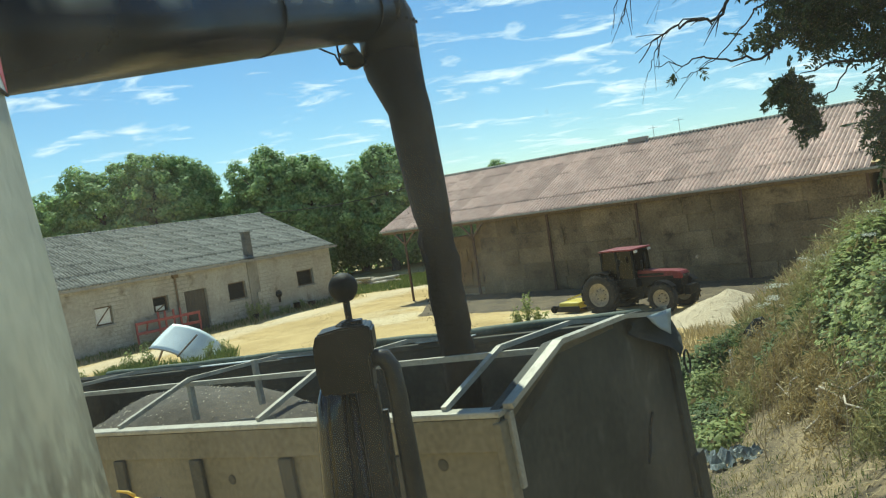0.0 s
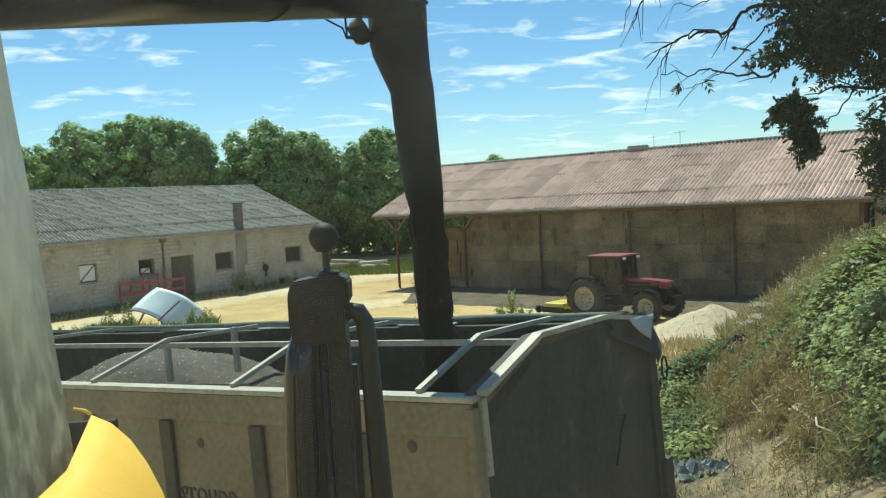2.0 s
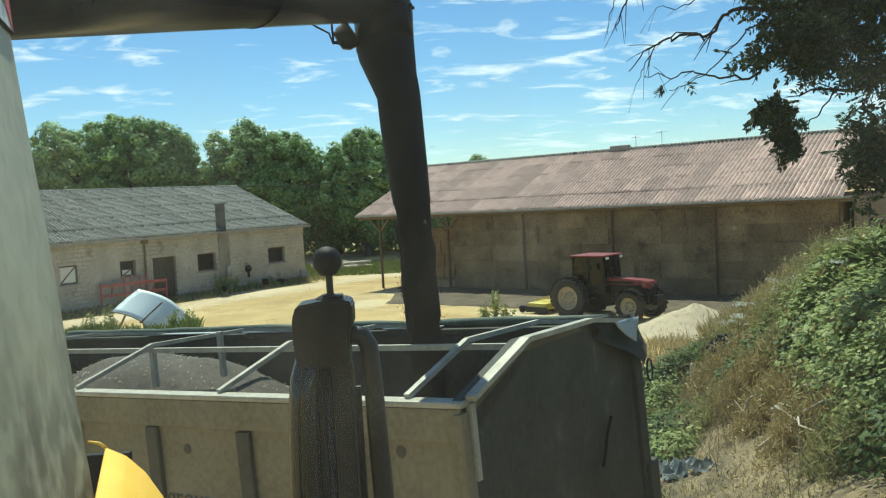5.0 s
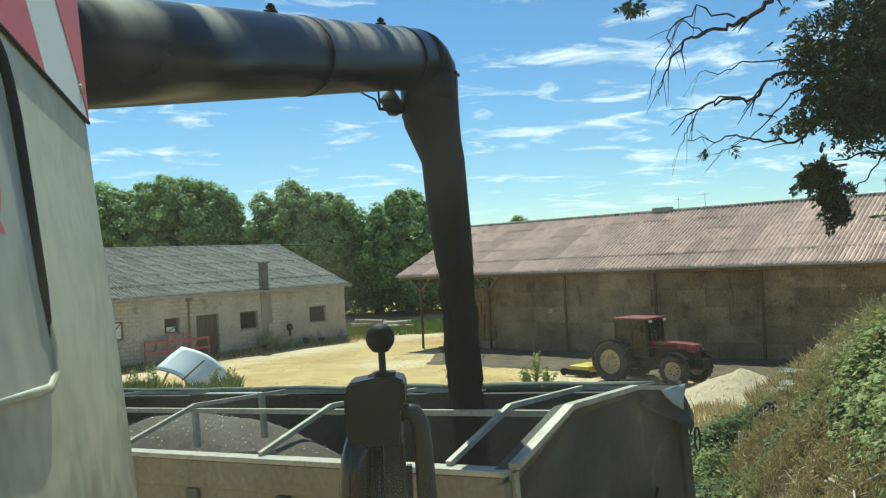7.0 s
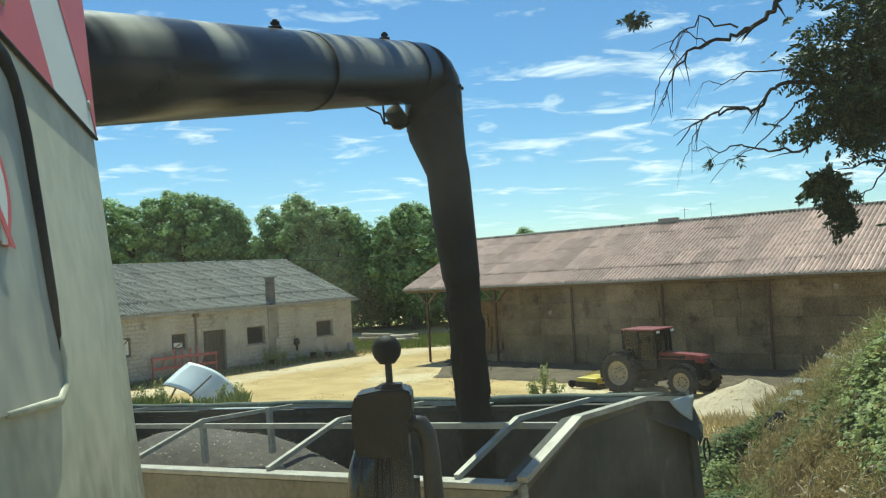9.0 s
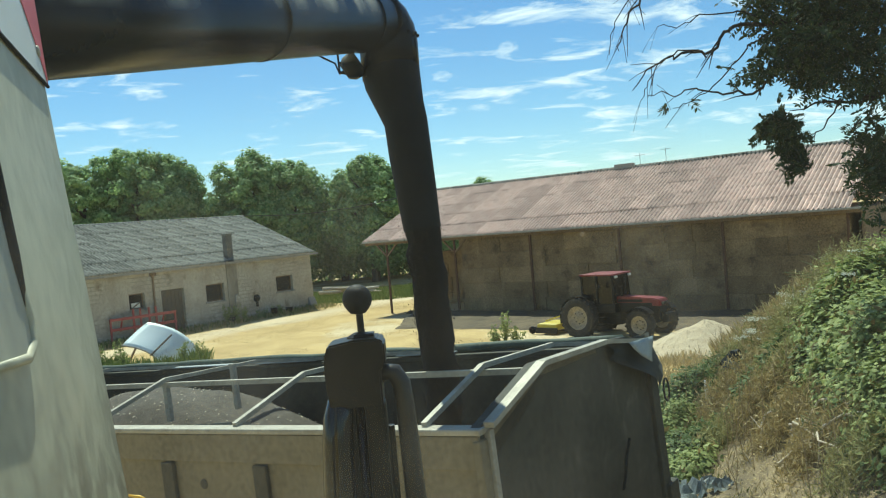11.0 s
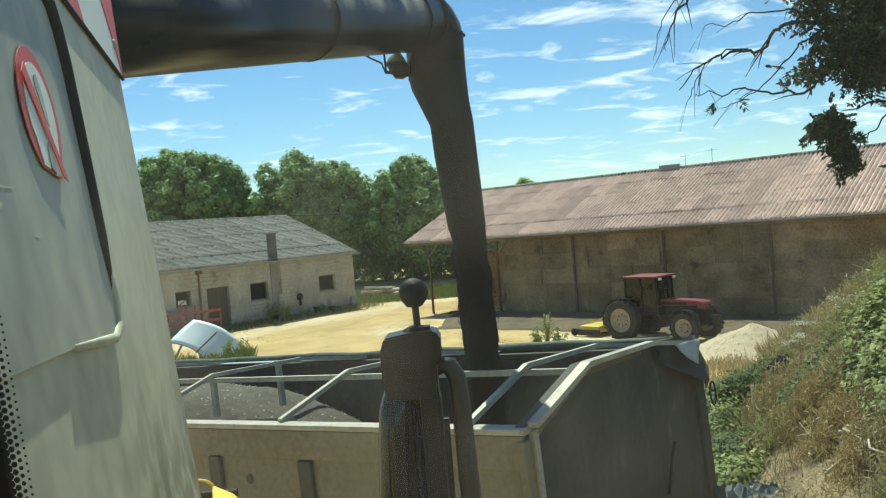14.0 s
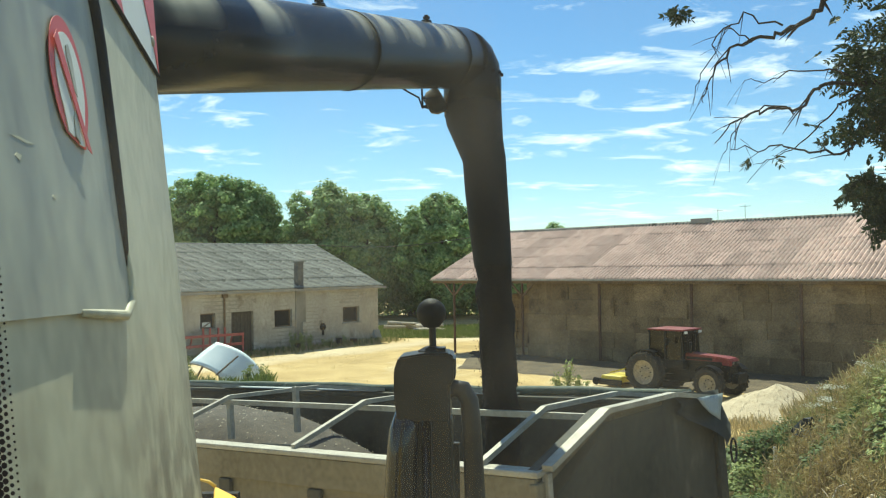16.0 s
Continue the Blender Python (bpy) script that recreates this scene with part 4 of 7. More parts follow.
def build_tarp():
    tp = thing("tarpaulin", trailer.matrix_world @ pose(TR_E, 0, TR_H), "dark folded tarpaulin with a pale lining on the trailer's end", "tarpaulin")
    bm = bmesh.new()
    rows = []
    for i in range(9):
        u = i / 8
        y = 1.75 + 0.85 * u
        rows.append([bm.verts.new((0.02 + 0.06 * math.sin(u * 5 + k) * (k / 5) + 0.012 * k, y, 0.12 - 0.05 * u - 0.085 * k * (0.25 + 0.75 * u))) for k in range(6)])
    for a, b in zip(rows, rows[1:]):
        for k in range(5):
            bm.faces.new((a[k], b[k], b[k + 1], a[k + 1]))
    bmesh.ops.solidify(bm, geom=bm.faces[:], thickness=0.012)
    part("flap", bm, M_TARP_DARK, tp, smooth=True)
    bm = bmesh.new()
    vs = [bm.verts.new(v) for v in ((0.075, 2.02, 0.085), (0.085, 2.50, 0.055), (0.105, 2.34, -0.11), (0.09, 2.16, -0.03))]
    f = bm.faces.new(vs)
    bmesh.ops.subdivide_edges(bm, edges=bm.edges[:], cuts=3, use_grid_fill=True)
    for v in bm.verts:
        v.co.x += 0.015 * noise.noise(v.co * 9)
    bmesh.ops.solidify(bm, geom=bm.faces[:], thickness=0.006)
    part("lining", bm, M_TARP, tp, "pale blue lining turned out", smooth=True)
    bm = bmesh.new()
    loop = [(0.12, TR_W + 0.06 * math.cos(a) - 0.0, -0.36 + 0.085 * math.sin(a)) for a in (2 * math.pi * k / 18 for k in range(19))]
    tube(bm, loop, 0.008, 6, False)
    part("hook_ring", bm, M_BLACK, tp)
    bm = bmesh.new()
    tube(bm, [(0.03, 1.90, -0.56), (0.03, 1.80, -0.66), (0.035, 1.72, -0.78), (0.035, 1.66, -0.84)], 0.011, 8)
    part("strap", bm, M_RUBBER, tp)
    # the rest of the cover lies rolled along the far side
    rl = thing("rolled_cover", trailer.matrix_world @ pose(0, TR_W, TR_H), "faded green trailer cover rolled along the far rail", "tarpaulin")
    bm = bmesh.new()
    xs = [-TR_L + 0.2 + 0.16 * k for k in range(44)]
    tube(bm, [(x, 0.02 + 0.012 * noise.noise(Vector((x * 2, 0, 0))), 0.035 + 0.014 * noise.noise(Vector((x * 1.4, 3, 0)))) for x in xs],
         [0.038 + 0.012 * noise.noise(Vector((x * 2.3, 7, 0))) for x in xs], 12)
    part("roll", bm, M_TARP_FADED, rl, smooth=True)
    for x, w in ((-4.9, 0.55), (-3.55, 0.4), (-1.9, 0.3)):
        bm = bmesh.new()
        box(bm, x - w, x + w, -0.11, -0.02, 0.012, 0.024, 0.004)
        part("flap", bm, M_TARP, rl, "pale fold of the cover")


M_TARP_FADED = mat("faded_green_tarpaulin", (0.03, 0.048, 0.034), (0.085, 0.115, 0.082), 4, 0.75, 0, 0.2, 30, spots=((0.30, 0.34, 0.30), 5, 0.62))
build_tarp()


def build_lettering():
    cu = bpy.data.curves.new("lettering", "FONT")
    cu.body, cu.size, cu.extrude = "groupe", 0.185, 0.002
    tmp = bpy.data.objects.new("tmp", cu)
    me = tmp.to_mesh().copy()
    tmp.to_mesh_clear()
    bpy.data.objects.remove(tmp)
    ob = new("lettering", me)
    me.materials.clear()
    me.materials.append(M_RIB)
    ob.matrix_world = trailer.matrix_world @ pose(-2.26, -0.006, 1.92, 90, 0, 0)
    tagged(ob, "faded dark lettering on the trailer side", "lettering")


build_lettering()


# ---- combine: panel beside the window, hose stand, yellow cover ----
PN = Vector((1, 0.2176, 0.1206)).normalized()


def on_panel(y, z, out=0.0):
    return Vector((-0.215 - 0.2176 * (y - 0.5) - 0.1206 * (z - 3.647), y, z)) + PN * out


def slab(bm, outline, out, thick):
    """A flat plate on the panel's plane, outline in (y, z), standing out by out."""
    top = [bm.verts.new(on_panel(y, z, out)) for y, z in outline]
    low = [bm.verts.new(on_panel(y, z, out - thick)) for y, z in outline]
    bm.faces.new(top)
    bm.faces.new(list(reversed(low)))
    n = len(top)
    for k in range(n):
        bm.faces.new((top[k], low[k], low[(k + 1) % n], top[(k + 1) % n]))
    bmesh.ops.recalc_face_normals(bm, faces=bm.faces)
    return bm


def build_panel():
    pn = thing("combine_panel", Matrix.Translation((0, 0, 0)), "dusty grey steel side panel of the combine with warning films", "machine panel")
    edge = [(0.82, 4.08), (0.79, 3.97), (0.752, 3.85), (0.745, 3.80), (0.738, 3.746), (0.734, 3.67), (0.722, 3.598), (0.712, 3.53), (0.70, 3.43), (0.69, 3.30)]
    bm = slab(bmesh.new(), edge + [(0.16, 3.30), (0.16, 4.08)], 0.0, 0.03)
    bmesh.ops.bevel(bm, geom=[e for e in bm.edges if e.calc_length() < 0.4], offset=0.004, segments=2, affect="EDGES")
    part("sheet", bm, M_PANEL, pn)
    inset = [(0.16, 3.846), (0.40, 3.846), (0.458, 3.844), (0.478, 3.841), (0.490, 3.834), (0.497, 3.821), (0.501, 3.80), (0.502, 3.75), (0.502, 3.70), (0.506, 3.665), (0.503, 3.650), (0.484, 3.643), (0.394, 3.649), (0.16, 3.655)]
    door = part("hatch", slab(bmesh.new(), inset, 0.003, 0.0025), M_HATCH, pn, "shut dark grey hatch with rounded corners")
    seal = [on_panel(y, z, 0.001) for y, z in inset[:10]]
    part("seal", tube(bmesh.new(), seal, [0.0095, 0.009, 0.008, 0.0075, 0.007, 0.007, 0.007, 0.0065, 0.006, 0.003], 10), M_RUBBER, door, "black rubber seal", smooth=True)
    part("lip", tube(bmesh.new(), [on_panel(y, z, 0.003) for y, z in inset[8:13]], [0.0012, 0.0030, 0.0032, 0.003, 0.0018], 8), M_PANEL, door, smooth=True)
    # scuffs in the dust
    for y, z, w, h in ((0.338, 3.7195, 0.014, 0.0007), (0.330, 3.712, 0.004, 0.0014), (0.372, 3.700, 0.004, 0.0010)):
        part("scuff", slab(bmesh.new(), [(y - w, z), (y - w * 0.3, z + h), (y + w, z + h * 0.6), (y + w * 0.2, z - h)], 0.0032, 0.0003), M_PANEL, door)
    # striped film along the top
    film = part("warning_film", slab(bmesh.new(), [(0.478, 3.8605), (0.748, 3.842), (0.787, 3.964), (0.80, 4.02), (0.50, 4.02)], 0.0022, 0.0006), M_WHITE, pn, "red and white striped reflective film")
    for q in ([(0.479, 3.8606), (0.606, 3.8520), (0.570, 3.915), (0.53, 4.0195), (0.501, 4.0195)],
              [(0.747, 3.8425), (0.786, 3.964), (0.799, 4.0195), (0.66, 4.0195), (0.672, 3.948), (0.735, 3.868)]):
        part("red_stripe", slab(bmesh.new(), q, 0.0029, 0.0004), M_RED, film)
    part("film_edge", tube(bmesh.new(), [on_panel(0.478, 3.8595, 0.002), on_panel(0.748, 3.841, 0.002)], 0.0016, 6), M_RUBBER, film)
    # round prohibition mark: its lower part has worn off
    cy, cz, r = 0.417, 3.760, 0.0315

    def spot(points, out):
        return slab(bmesh.new(), [(cy + a * r, cz + b * r) for a, b in points], out, 0.0004)
    arc = [(math.cos(w), math.sin(w)) for w in (radians(-28 + 246 * k / 30) for k in range(31))]
    disc = part("prohibition_mark", spot(arc + [(-0.52, -0.86), (0.30, -0.98), (0.52, -0.98)], 0.0045), M_RED, pn, "worn round red prohibition sticker")
    part("field", spot([(0.76 * a, 0.76 * b) for a, b in arc] + [(-0.46, -0.84), (-0.16, -0.88), (0.02, -0.72), (0.10, -0.96), (0.40, -0.95)], 0.0050), M_WHITE, disc)
    part("figure", spot([(-0.10, 0.55), (0.04, 0.60), (0.16, 0.40), (0.22, 0.10), (0.26, -0.18), (0.10, -0.10), (0.0, 0.16), (-0.12, 0.40)], 0.0055), M_HATCH, disc)
    part("figure", spot([(-0.14, -0.86), (-0.12, -0.55), (0.0, -0.44), (0.12, -0.56), (0.10, -0.94)], 0.0055), M_HATCH, disc)
    part("slash", spot([(-0.80, 0.48), (-0.58, 0.66), (0.70, -1.02), (0.46, -0.98)], 0.0060), M_RED, disc)
    for y, z in ((0.733, 3.868), (0.503, 3.884)):
        bm = bmesh.new()
        revolve(bm, [(0.0048, 0), (0.0044, 0.0018), (0.0005, 0.0026)], 14, Matrix.Translation(on_panel(y, z, 0.002)) @ PN.to_track_quat("Z", "Y").to_matrix().to_4x4())
        part("rivet", bm, M_RAIL, pn, smooth=True)


build_panel()


def build_stand():
    st = thing("hose_stand", pose(-0.072, 1.12, 3.2), "black steel post with a ball knob and two rubber hoses", "hose stand")
    bm = bmesh.new()
    revolve(bm, [(0.0005, 0.387), (0.010, 0.3885)] + [(0.0195 * math.sin(w), 0.407 - 0.0195 * math.cos(w)) for w in (math.pi * k / 14 for k in range(4, 14))] + [(0.0003, 0.4265)], 28)
    part("ball_knob", bm, M_RUBBER, st, "round black ball knob", smooth=True)
    part("stem", tube(bmesh.new(), [(0.002, 0, 0.34), (0.001, 0, 0.392)], 0.0048, 14), M_BLACK, st)
    bm = bmesh.new()
    revolve(bm, [(0.018, 0.352), (0.018, 0.358), (0.009, 0.363), (0.005, 0.364)], 6)
    part("nut", bm, M_BLACK, st)
    cap = bmesh.new()
    prof = [(-0.042, 0.352), (-0.010, 0.357), (0.024, 0.357), (0.031, 0.351), (0.031, 0.322), (0.024, 0.317), (0.024, 0.27), (-0.044, 0.27), (-0.048, 0.30), (-0.048, 0.335)]
    f = cap.faces.new([cap.verts.new((x, -0.03, z)) for x, z in prof])
    g = bmesh.ops.extrude_face_region(cap, geom=[f])
    bmesh.ops.translate(cap, vec=(0, 0.06, 0), verts=[v for v in g["geom"] if isinstance(v, bmesh.types.BMVert)])
    bmesh.ops.recalc_face_normals(cap, faces=cap.faces)
    bmesh.ops.bevel(cap, geom=cap.edges[:], offset=0.0025, segments=2, affect="EDGES")
    part("cap", cap, M_BLACK, st, "bevelled black steel head")
    part("washer", boxes((-0.008, 0.018, -0.012, 0.012, 0.3575, 0.362), bevel=0.001), M_BLACK, st)
    part("post", boxes((-0.002, 0.026, -0.018, 0.018, -0.35, 0.272), bevel=0.005), M_BLACK, st)
    part("back_plate", boxes((-0.044, -0.003, 0.004, 0.014, -0.35, 0.275), bevel=0.002), M_BLACK, st)
    part("side_strip", boxes((0.0263, 0.034, 0.006, 0.016, -0.35, 0.235), bevel=0.001), M_BLACK, st)
    rod = bmesh.new()
    tube(rod, [(-0.0095, -0.006, -0.35), (-0.0095, -0.006, 0.272)], 0.0055, 12)
    part("rod", rod, M_RUBBER_GLOSS, st, smooth=True)
    hose = [(-0.026, 0.0, 0.275), (-0.033, -0.012, 0.272), (-0.037, -0.018, 0.255), (-0.040, -0.02, 0.22), (-0.043, -0.02, 0.15), (-0.046, -0.02, 0.0), (-0.050, -0.018, -0.35)]
    part("hose", tube(bmesh.new(), hose, [0.014, 0.018, 0.0195, 0.020, 0.0215, 0.022, 0.022], 24), M_RUBBER_GLOSS, st, "thick glossy black hose", smooth=True)
    hose = [(0.012, 0.0, 0.300), (0.028, -0.004, 0.309), (0.040, -0.006, 0.307), (0.048, -0.006, 0.293), (0.051, -0.006, 0.26), (0.054, -0.006, 0.16), (0.060, -0.004, 0.0), (0.064, 0.0, -0.35)]
    part("hose", tube(bmesh.new(), hose, [0.0115, 0.012, 0.0125, 0.0125, 0.0125, 0.0135, 0.0145, 0.015], 20), M_RUBBER_DULL, st, "dusty black hose bent out of the head", smooth=True)
    part("base_bracket", boxes((-0.09, 0.07, -0.05, 0.05, -0.39, -0.35), bevel=0.004), M_BLACK, st)
    # unseen deck added below the view to carry the stand and darken reflections
    dk = thing("machine_deck", Matrix.Identity(4), "black steel deck added unseen under the hoses", "machine deck")
    part("plate", boxes((-0.6, 0.5, 0.15, 1.35, 2.70, 2.81), bevel=0.01), M_BLACK, dk)
    part("column", boxes((-0.5, 0.3, 0.25, 1.2, 0.0, 2.697), bevel=0.02), M_BLACK, dk)


M_RUBBER_GLOSS = mat("glossy_rubber", (0.006, 0.006, 0.007), (0.013, 0.013, 0.013), 5, 0.16, 0, 0.02, 60, gloss=0.5)
M_RUBBER_DULL = mat("dusty_hose_rubber", (0.010, 0.010, 0.010), (0.030, 0.028, 0.024), 9, 0.42, 0, 0.1, 60, gloss=0.4)
build_stand()


def build_cover():
    cv = thing("yellow_cover", Matrix.Identity(4), "curved bright yellow sheet-metal cover of the combine", "machine cover")
    # the sheet's own edge runs back along the panel; its profile falls away from that edge
    edge = (Vector((-0.256, 0.79, 3.467)), Vector((-0.198, 0.60, 3.474)), Vector((-0.166, 0.48, 3.492)), Vector((-0.152, 0.42, 3.506)))
    prof = [(0.0, 0.0), (0.018, -0.009), (0.034, -0.025), (0.048, -0.048), (0.060, -0.076), (0.068, -0.106), (0.073, -0.146), (0.076, -0.196), (0.077, -0.360)]
    bm = bmesh.new()
    rows = [[bm.verts.new(e + Vector((x, 0, z))) for x, z in prof] for e in edge]
    for a, b in zip(rows, rows[1:]):
        for k in range(len(prof) - 1):
            bm.faces.new((a[k], b[k], b[k + 1], a[k + 1]))
    bmesh.ops.recalc_face_normals(bm, faces=bm.faces)
    bmesh.ops.solidify(bm, geom=bm.faces[:], thickness=0.003)
    part("shell", bm, M_YELLOW, cv, smooth=True)
    lip = [Vector((-0.272, 0.79, 3.474)), Vector((-0.262, 0.79, 3.4715)), edge[0]]
    part("rim", tube(bmesh.new(), lip, [0.001, 0.0016, 0.0018], 8), M_YELLOW, cv, smooth=True)
    # Dark plate added to paint the shade beneath the sheet
    part("shade_plate", boxes((-0.34, -0.236, 0.792, 0.80, 3.10, 3.46)), M_DARK, cv, "dark plate painted as the shade under the cover")
    part("end_plate", boxes((-0.262, -0.185, 0.62, 0.78, 2.815, 3.10), bevel=0.01), M_YELLOW, cv)


build_cover()


# ---- bales ----
def build_bales():
    rnd = random.Random(11)
    bm = bmesh.new()
    box(bm, -0.68, 0.68, -1.2, 1.2, 0, 0.822, 0.03)
    for v in bm.verts:
        v.co += Vector((noise.noise(v.co * 2.3), noise.noise(v.co * 2.3 + Vector((7, 0, 0))), noise.noise(v.co * 2.3 + Vector((0, 7, 0))))) * 0.035
    me = bpy.data.meshes.new("straw_bale")
    bm.to_mesh(me)
    bm.free()
    me.materials.append(M_STRAW)
    bm_ = barn.matrix_world

    def stack(x0, x1, y, rows):
        n = int((x1 - x0) / 1.29)
        for r in range(rows):
            for c in range(n):
                ob = new("straw_bale", me)
                ob.matrix_world = bm_ @ pose(x0 + 0.65 + (0.0, 0.12, -0.06, 0.16, 0.04)[r] + c * (x1 - x0) / n + rnd.uniform(-0.03, 0.03), y + 1.2 + rnd.uniform(-0.05, 0.05), 0.81 * r, 0, 0, rnd.uniform(-1.2, 1.2))
                tagged(ob, "large square brown straw bale in a stack", "straw bale", "bales in the barn")
    stack(6.75, 26.6, 0.42, 5)
    stack(0.9, 6.6, 5.2, 4)


build_bales()


def build_litter():
    # old trampled straw before the stacks, its dark colour also holding the barn's shadow
    verts, faces, nx, ny = [], [], 110, 26
    for i in range(nx):
        for j in range(ny):
            x = 2.6 + 24.2 * i / (nx - 1)
            wide = 5.6 * smoothstep(0, 5, x - 2.2) + 0.7 * noise.noise(Vector((x * 0.5, 0, 0))) + 0.3 * noise.noise(Vector((x * 1.9, 0, 3)))
            y = 0.4 - max(0.3, wide) * j / (ny - 1)
            p = barn.matrix_world @ Vector((x, y, 0))
            t = j / (ny - 1)
            lift = 0.05 + 0.05 * noise.noise(Vector((x * 2.5, y * 2.5, 0))) if 0 < j < ny - 1 and 0 < i < nx - 1 else -0.03
            verts.append((p.x, p.y, ground_z(p.x, p.y) + lift + 0.12 * (1 - t) * (1 if 0 < i < nx - 1 else 0)))
    faces = [(i * ny + j, i * ny + j + 1, (i + 1) * ny + j + 1, (i + 1) * ny + j) for i in range(nx - 1) for j in range(ny - 1)]
    ob = raw("shaded_straw_litter", verts, faces, M_LITTER, smooth=True)
    tagged(ob, "trampled straw litter before the bales, darkened for the barn's shadow", "straw litter", kind="stuff")


M_LITTER = mat("shaded_trampled_straw", (0.06, 0.045, 0.028), (0.15, 0.11, 0.06), 1.2, 0.95, 0, 0.8, 14)
build_litter()


# ---- tractor and yard things ----
def wheel_part(parent, x, y, r, w, lugs):
    """A tractor wheel on a lateral axle at (x, y, r)."""
    base = Matrix.Translation((x, y, r)) @ Matrix.Rotation(radians(90), 4, "X")
    tyre = bmesh.new()
    k = r * 0.58
    revolve(tyre, [(k, -w * 0.40), (r * 0.75, -w * 0.5), (r * 0.90, -w * 0.47), (r * 0.955, -w * 0.36), (r * 0.965, 0), (r * 0.955, w * 0.36), (r * 0.90, w * 0.47), (r * 0.75, w * 0.5), (k, w * 0.40)], 36, base)
    for i in range(lugs):
        a = 2 * math.pi * i / lugs
        for s in (-1, 1):
            m = base @ Matrix.Rotation(a + (0.5 * math.pi / lugs * 2 if s > 0 else 0), 4, "Z") @ Matrix.Translation((r * 0.955, 0, s * w * 0.24)) @ Matrix.Rotation(s * 0.75, 4, "X")
            box(tyre, -0.05, r * 0.045, -r * 0.035, r * 0.035, -w * 0.29, w * 0.29, 0, m)
    wh = part("wheel", tyre, M_RUBBER_DUSTY, parent, "dusty lugged tractor tyre")
    rim = bmesh.new()
    revolve(rim, [(0.01, w * 0.12), (r * 0.18, w * 0.12), (r * 0.2, w * 0.05), (r * 0.42, w * 0.02), (r * 0.5, w * 0.25), (r * 0.6, w * 0.40), (r * 0.6, -w * 0.40), (r * 0.5, -w * 0.25), (r * 0.42, -w * 0.02), (r * 0.2, -w * 0.05), (r * 0.18, -w * 0.12), (0.01, -w * 0.12)], 32, base)
    part("rim", rim, M_HUB, wh, "cream painted rim", smooth=True)
    bolts = bmesh.new()
    for s in (-1, 1):
        for i in range(8):
            a = 2 * math.pi * i / 8
            box(bolts, -0.018, 0.018, -0.018, 0.018, -0.02, 0.02, 0, base @ Matrix.Translation((r * 0.28 * math.cos(a), r * 0.28 * math.sin(a), s * (w * 0.05 + 0.015))))
    part("wheel_bolts", bolts, M_BLACK, wh)
    return wh


def build_tractor():
    tc = thing("tractor", pose(7.12, 33.8, ground_z(7.1, 33.8) - 0.02, 0, 0, -46), "old red four-wheel-drive farm tractor with a glazed cab", "tractor")
    for y in (-0.85, 0.85):
        wheel_part(tc, 0, y, 0.82, 0.46, 20)
        wheel_part(tc, 2.75, y, 0.60, 0.36, 18)
    part("gearbox", boxes((-0.35, 1.6, -0.28, 0.28, 0.5, 1.05), bevel=0.04), M_BLACK, tc)
    part("engine", boxes((1.2, 3.25, -0.26, 0.26, 0.62, 1.34), bevel=0.04), M_BLACK, tc)
    ax = bmesh.new()
    tube(ax, [(0, -0.7, 0.82), (0, 0.7, 0.82)], 0.16, 16)
    part("rear_axle", ax, M_BLACK, tc)
    ax = bmesh.new()
    tube(ax, [(2.75, -0.72, 0.6), (2.75, 0.72, 0.6)], 0.11, 14)
    part("front_axle", ax, M_BLACK, tc)
    hood = bmesh.new()
    prof = [(1.2, 1.36), (1.2, 1.60), (1.4, 1.63), (3.0, 1.55), (3.28, 1.50), (3.34, 1.36), (3.34, 1.24), (3.0, 1.26)]
    f = hood.faces.new([hood.verts.new((x, -0.33, z)) for x, z in prof])
    g = bmesh.ops.extrude_face_region(hood, geom=[f])
    bmesh.ops.translate(hood, vec=(0, 0.66, 0), verts=[v for v in g["geom"] if isinstance(v, bmesh.types.BMVert)])
    bmesh.ops.recalc_face_normals(hood, faces=hood.faces)
    bmesh.ops.bevel(hood, geom=hood.edges[:], offset=0.035, segments=2, affect="EDGES")
    hd = part("hood", hood, M_RED_PAINT, tc, "faded red engine hood")
    part("side_grille", boxes((1.5, 2.6, -0.345, -0.333, 1.40, 1.50), (1.5, 2.6, 0.333, 0.345, 1.40, 1.50)), M_BLACK, hd)
    part("grille", boxes((3.345, 3.36, -0.24, 0.24, 1.26, 1.40)), M_BLACK, hd)
    for y in (-0.17, 0.17):
        part("headlight", boxes((3.352, 3.385, y - 0.06, y + 0.06, 1.31, 1.38), bevel=0.01), M_STACK, hd, "dull grey headlight")
    part("front_weight", boxes((3.36, 3.62, -0.3, 0.3, 0.62, 0.98), bevel=0.03), M_BLACK, tc)
    part("exhaust", tube(bmesh.new(), [(1.55, 0.2, 1.6), (1.55, 0.2, 2.3)], 0.045, 12), M_BLACK, tc, "black upright exhaust")
    cab = part("cab", boxes((-0.3, 1.2, -0.62, 0.62, 1.0, 1.35), bevel=0.04), M_BLACK, tc, "dark cab with slim pillars")
    cab.location.x = 0.34
    roof = part("cab_roof", boxes((-0.35, 1.22, -0.70, 0.70, 2.465, 2.53), bevel=0.025), M_RED_PAINT, cab, "faded red cab roof")
    for x, y in ((1.26, -0.5), (1.26, 0.5), (-0.36, -0.5), (-0.36, 0.5)):
        part("work_light", boxes((x - 0.03, x + 0.03, y - 0.09, y + 0.09, 2.36, 2.455), bevel=0.012), M_GLASSY if x > 0 else M_BLACK, cab)
    part("dashboard", boxes((0.82, 1.12, -0.45, 0.45, 1.36, 1.66), bevel=0.03), M_BLACK, cab)
    part("air_stack", tube(bmesh.new(), [(1.3, -0.24, 1.55), (1.3, -0.24, 1.98), (1.3, -0.24, 2.02)], [0.04, 0.04, 0.06], 10), M_BLACK, cab)
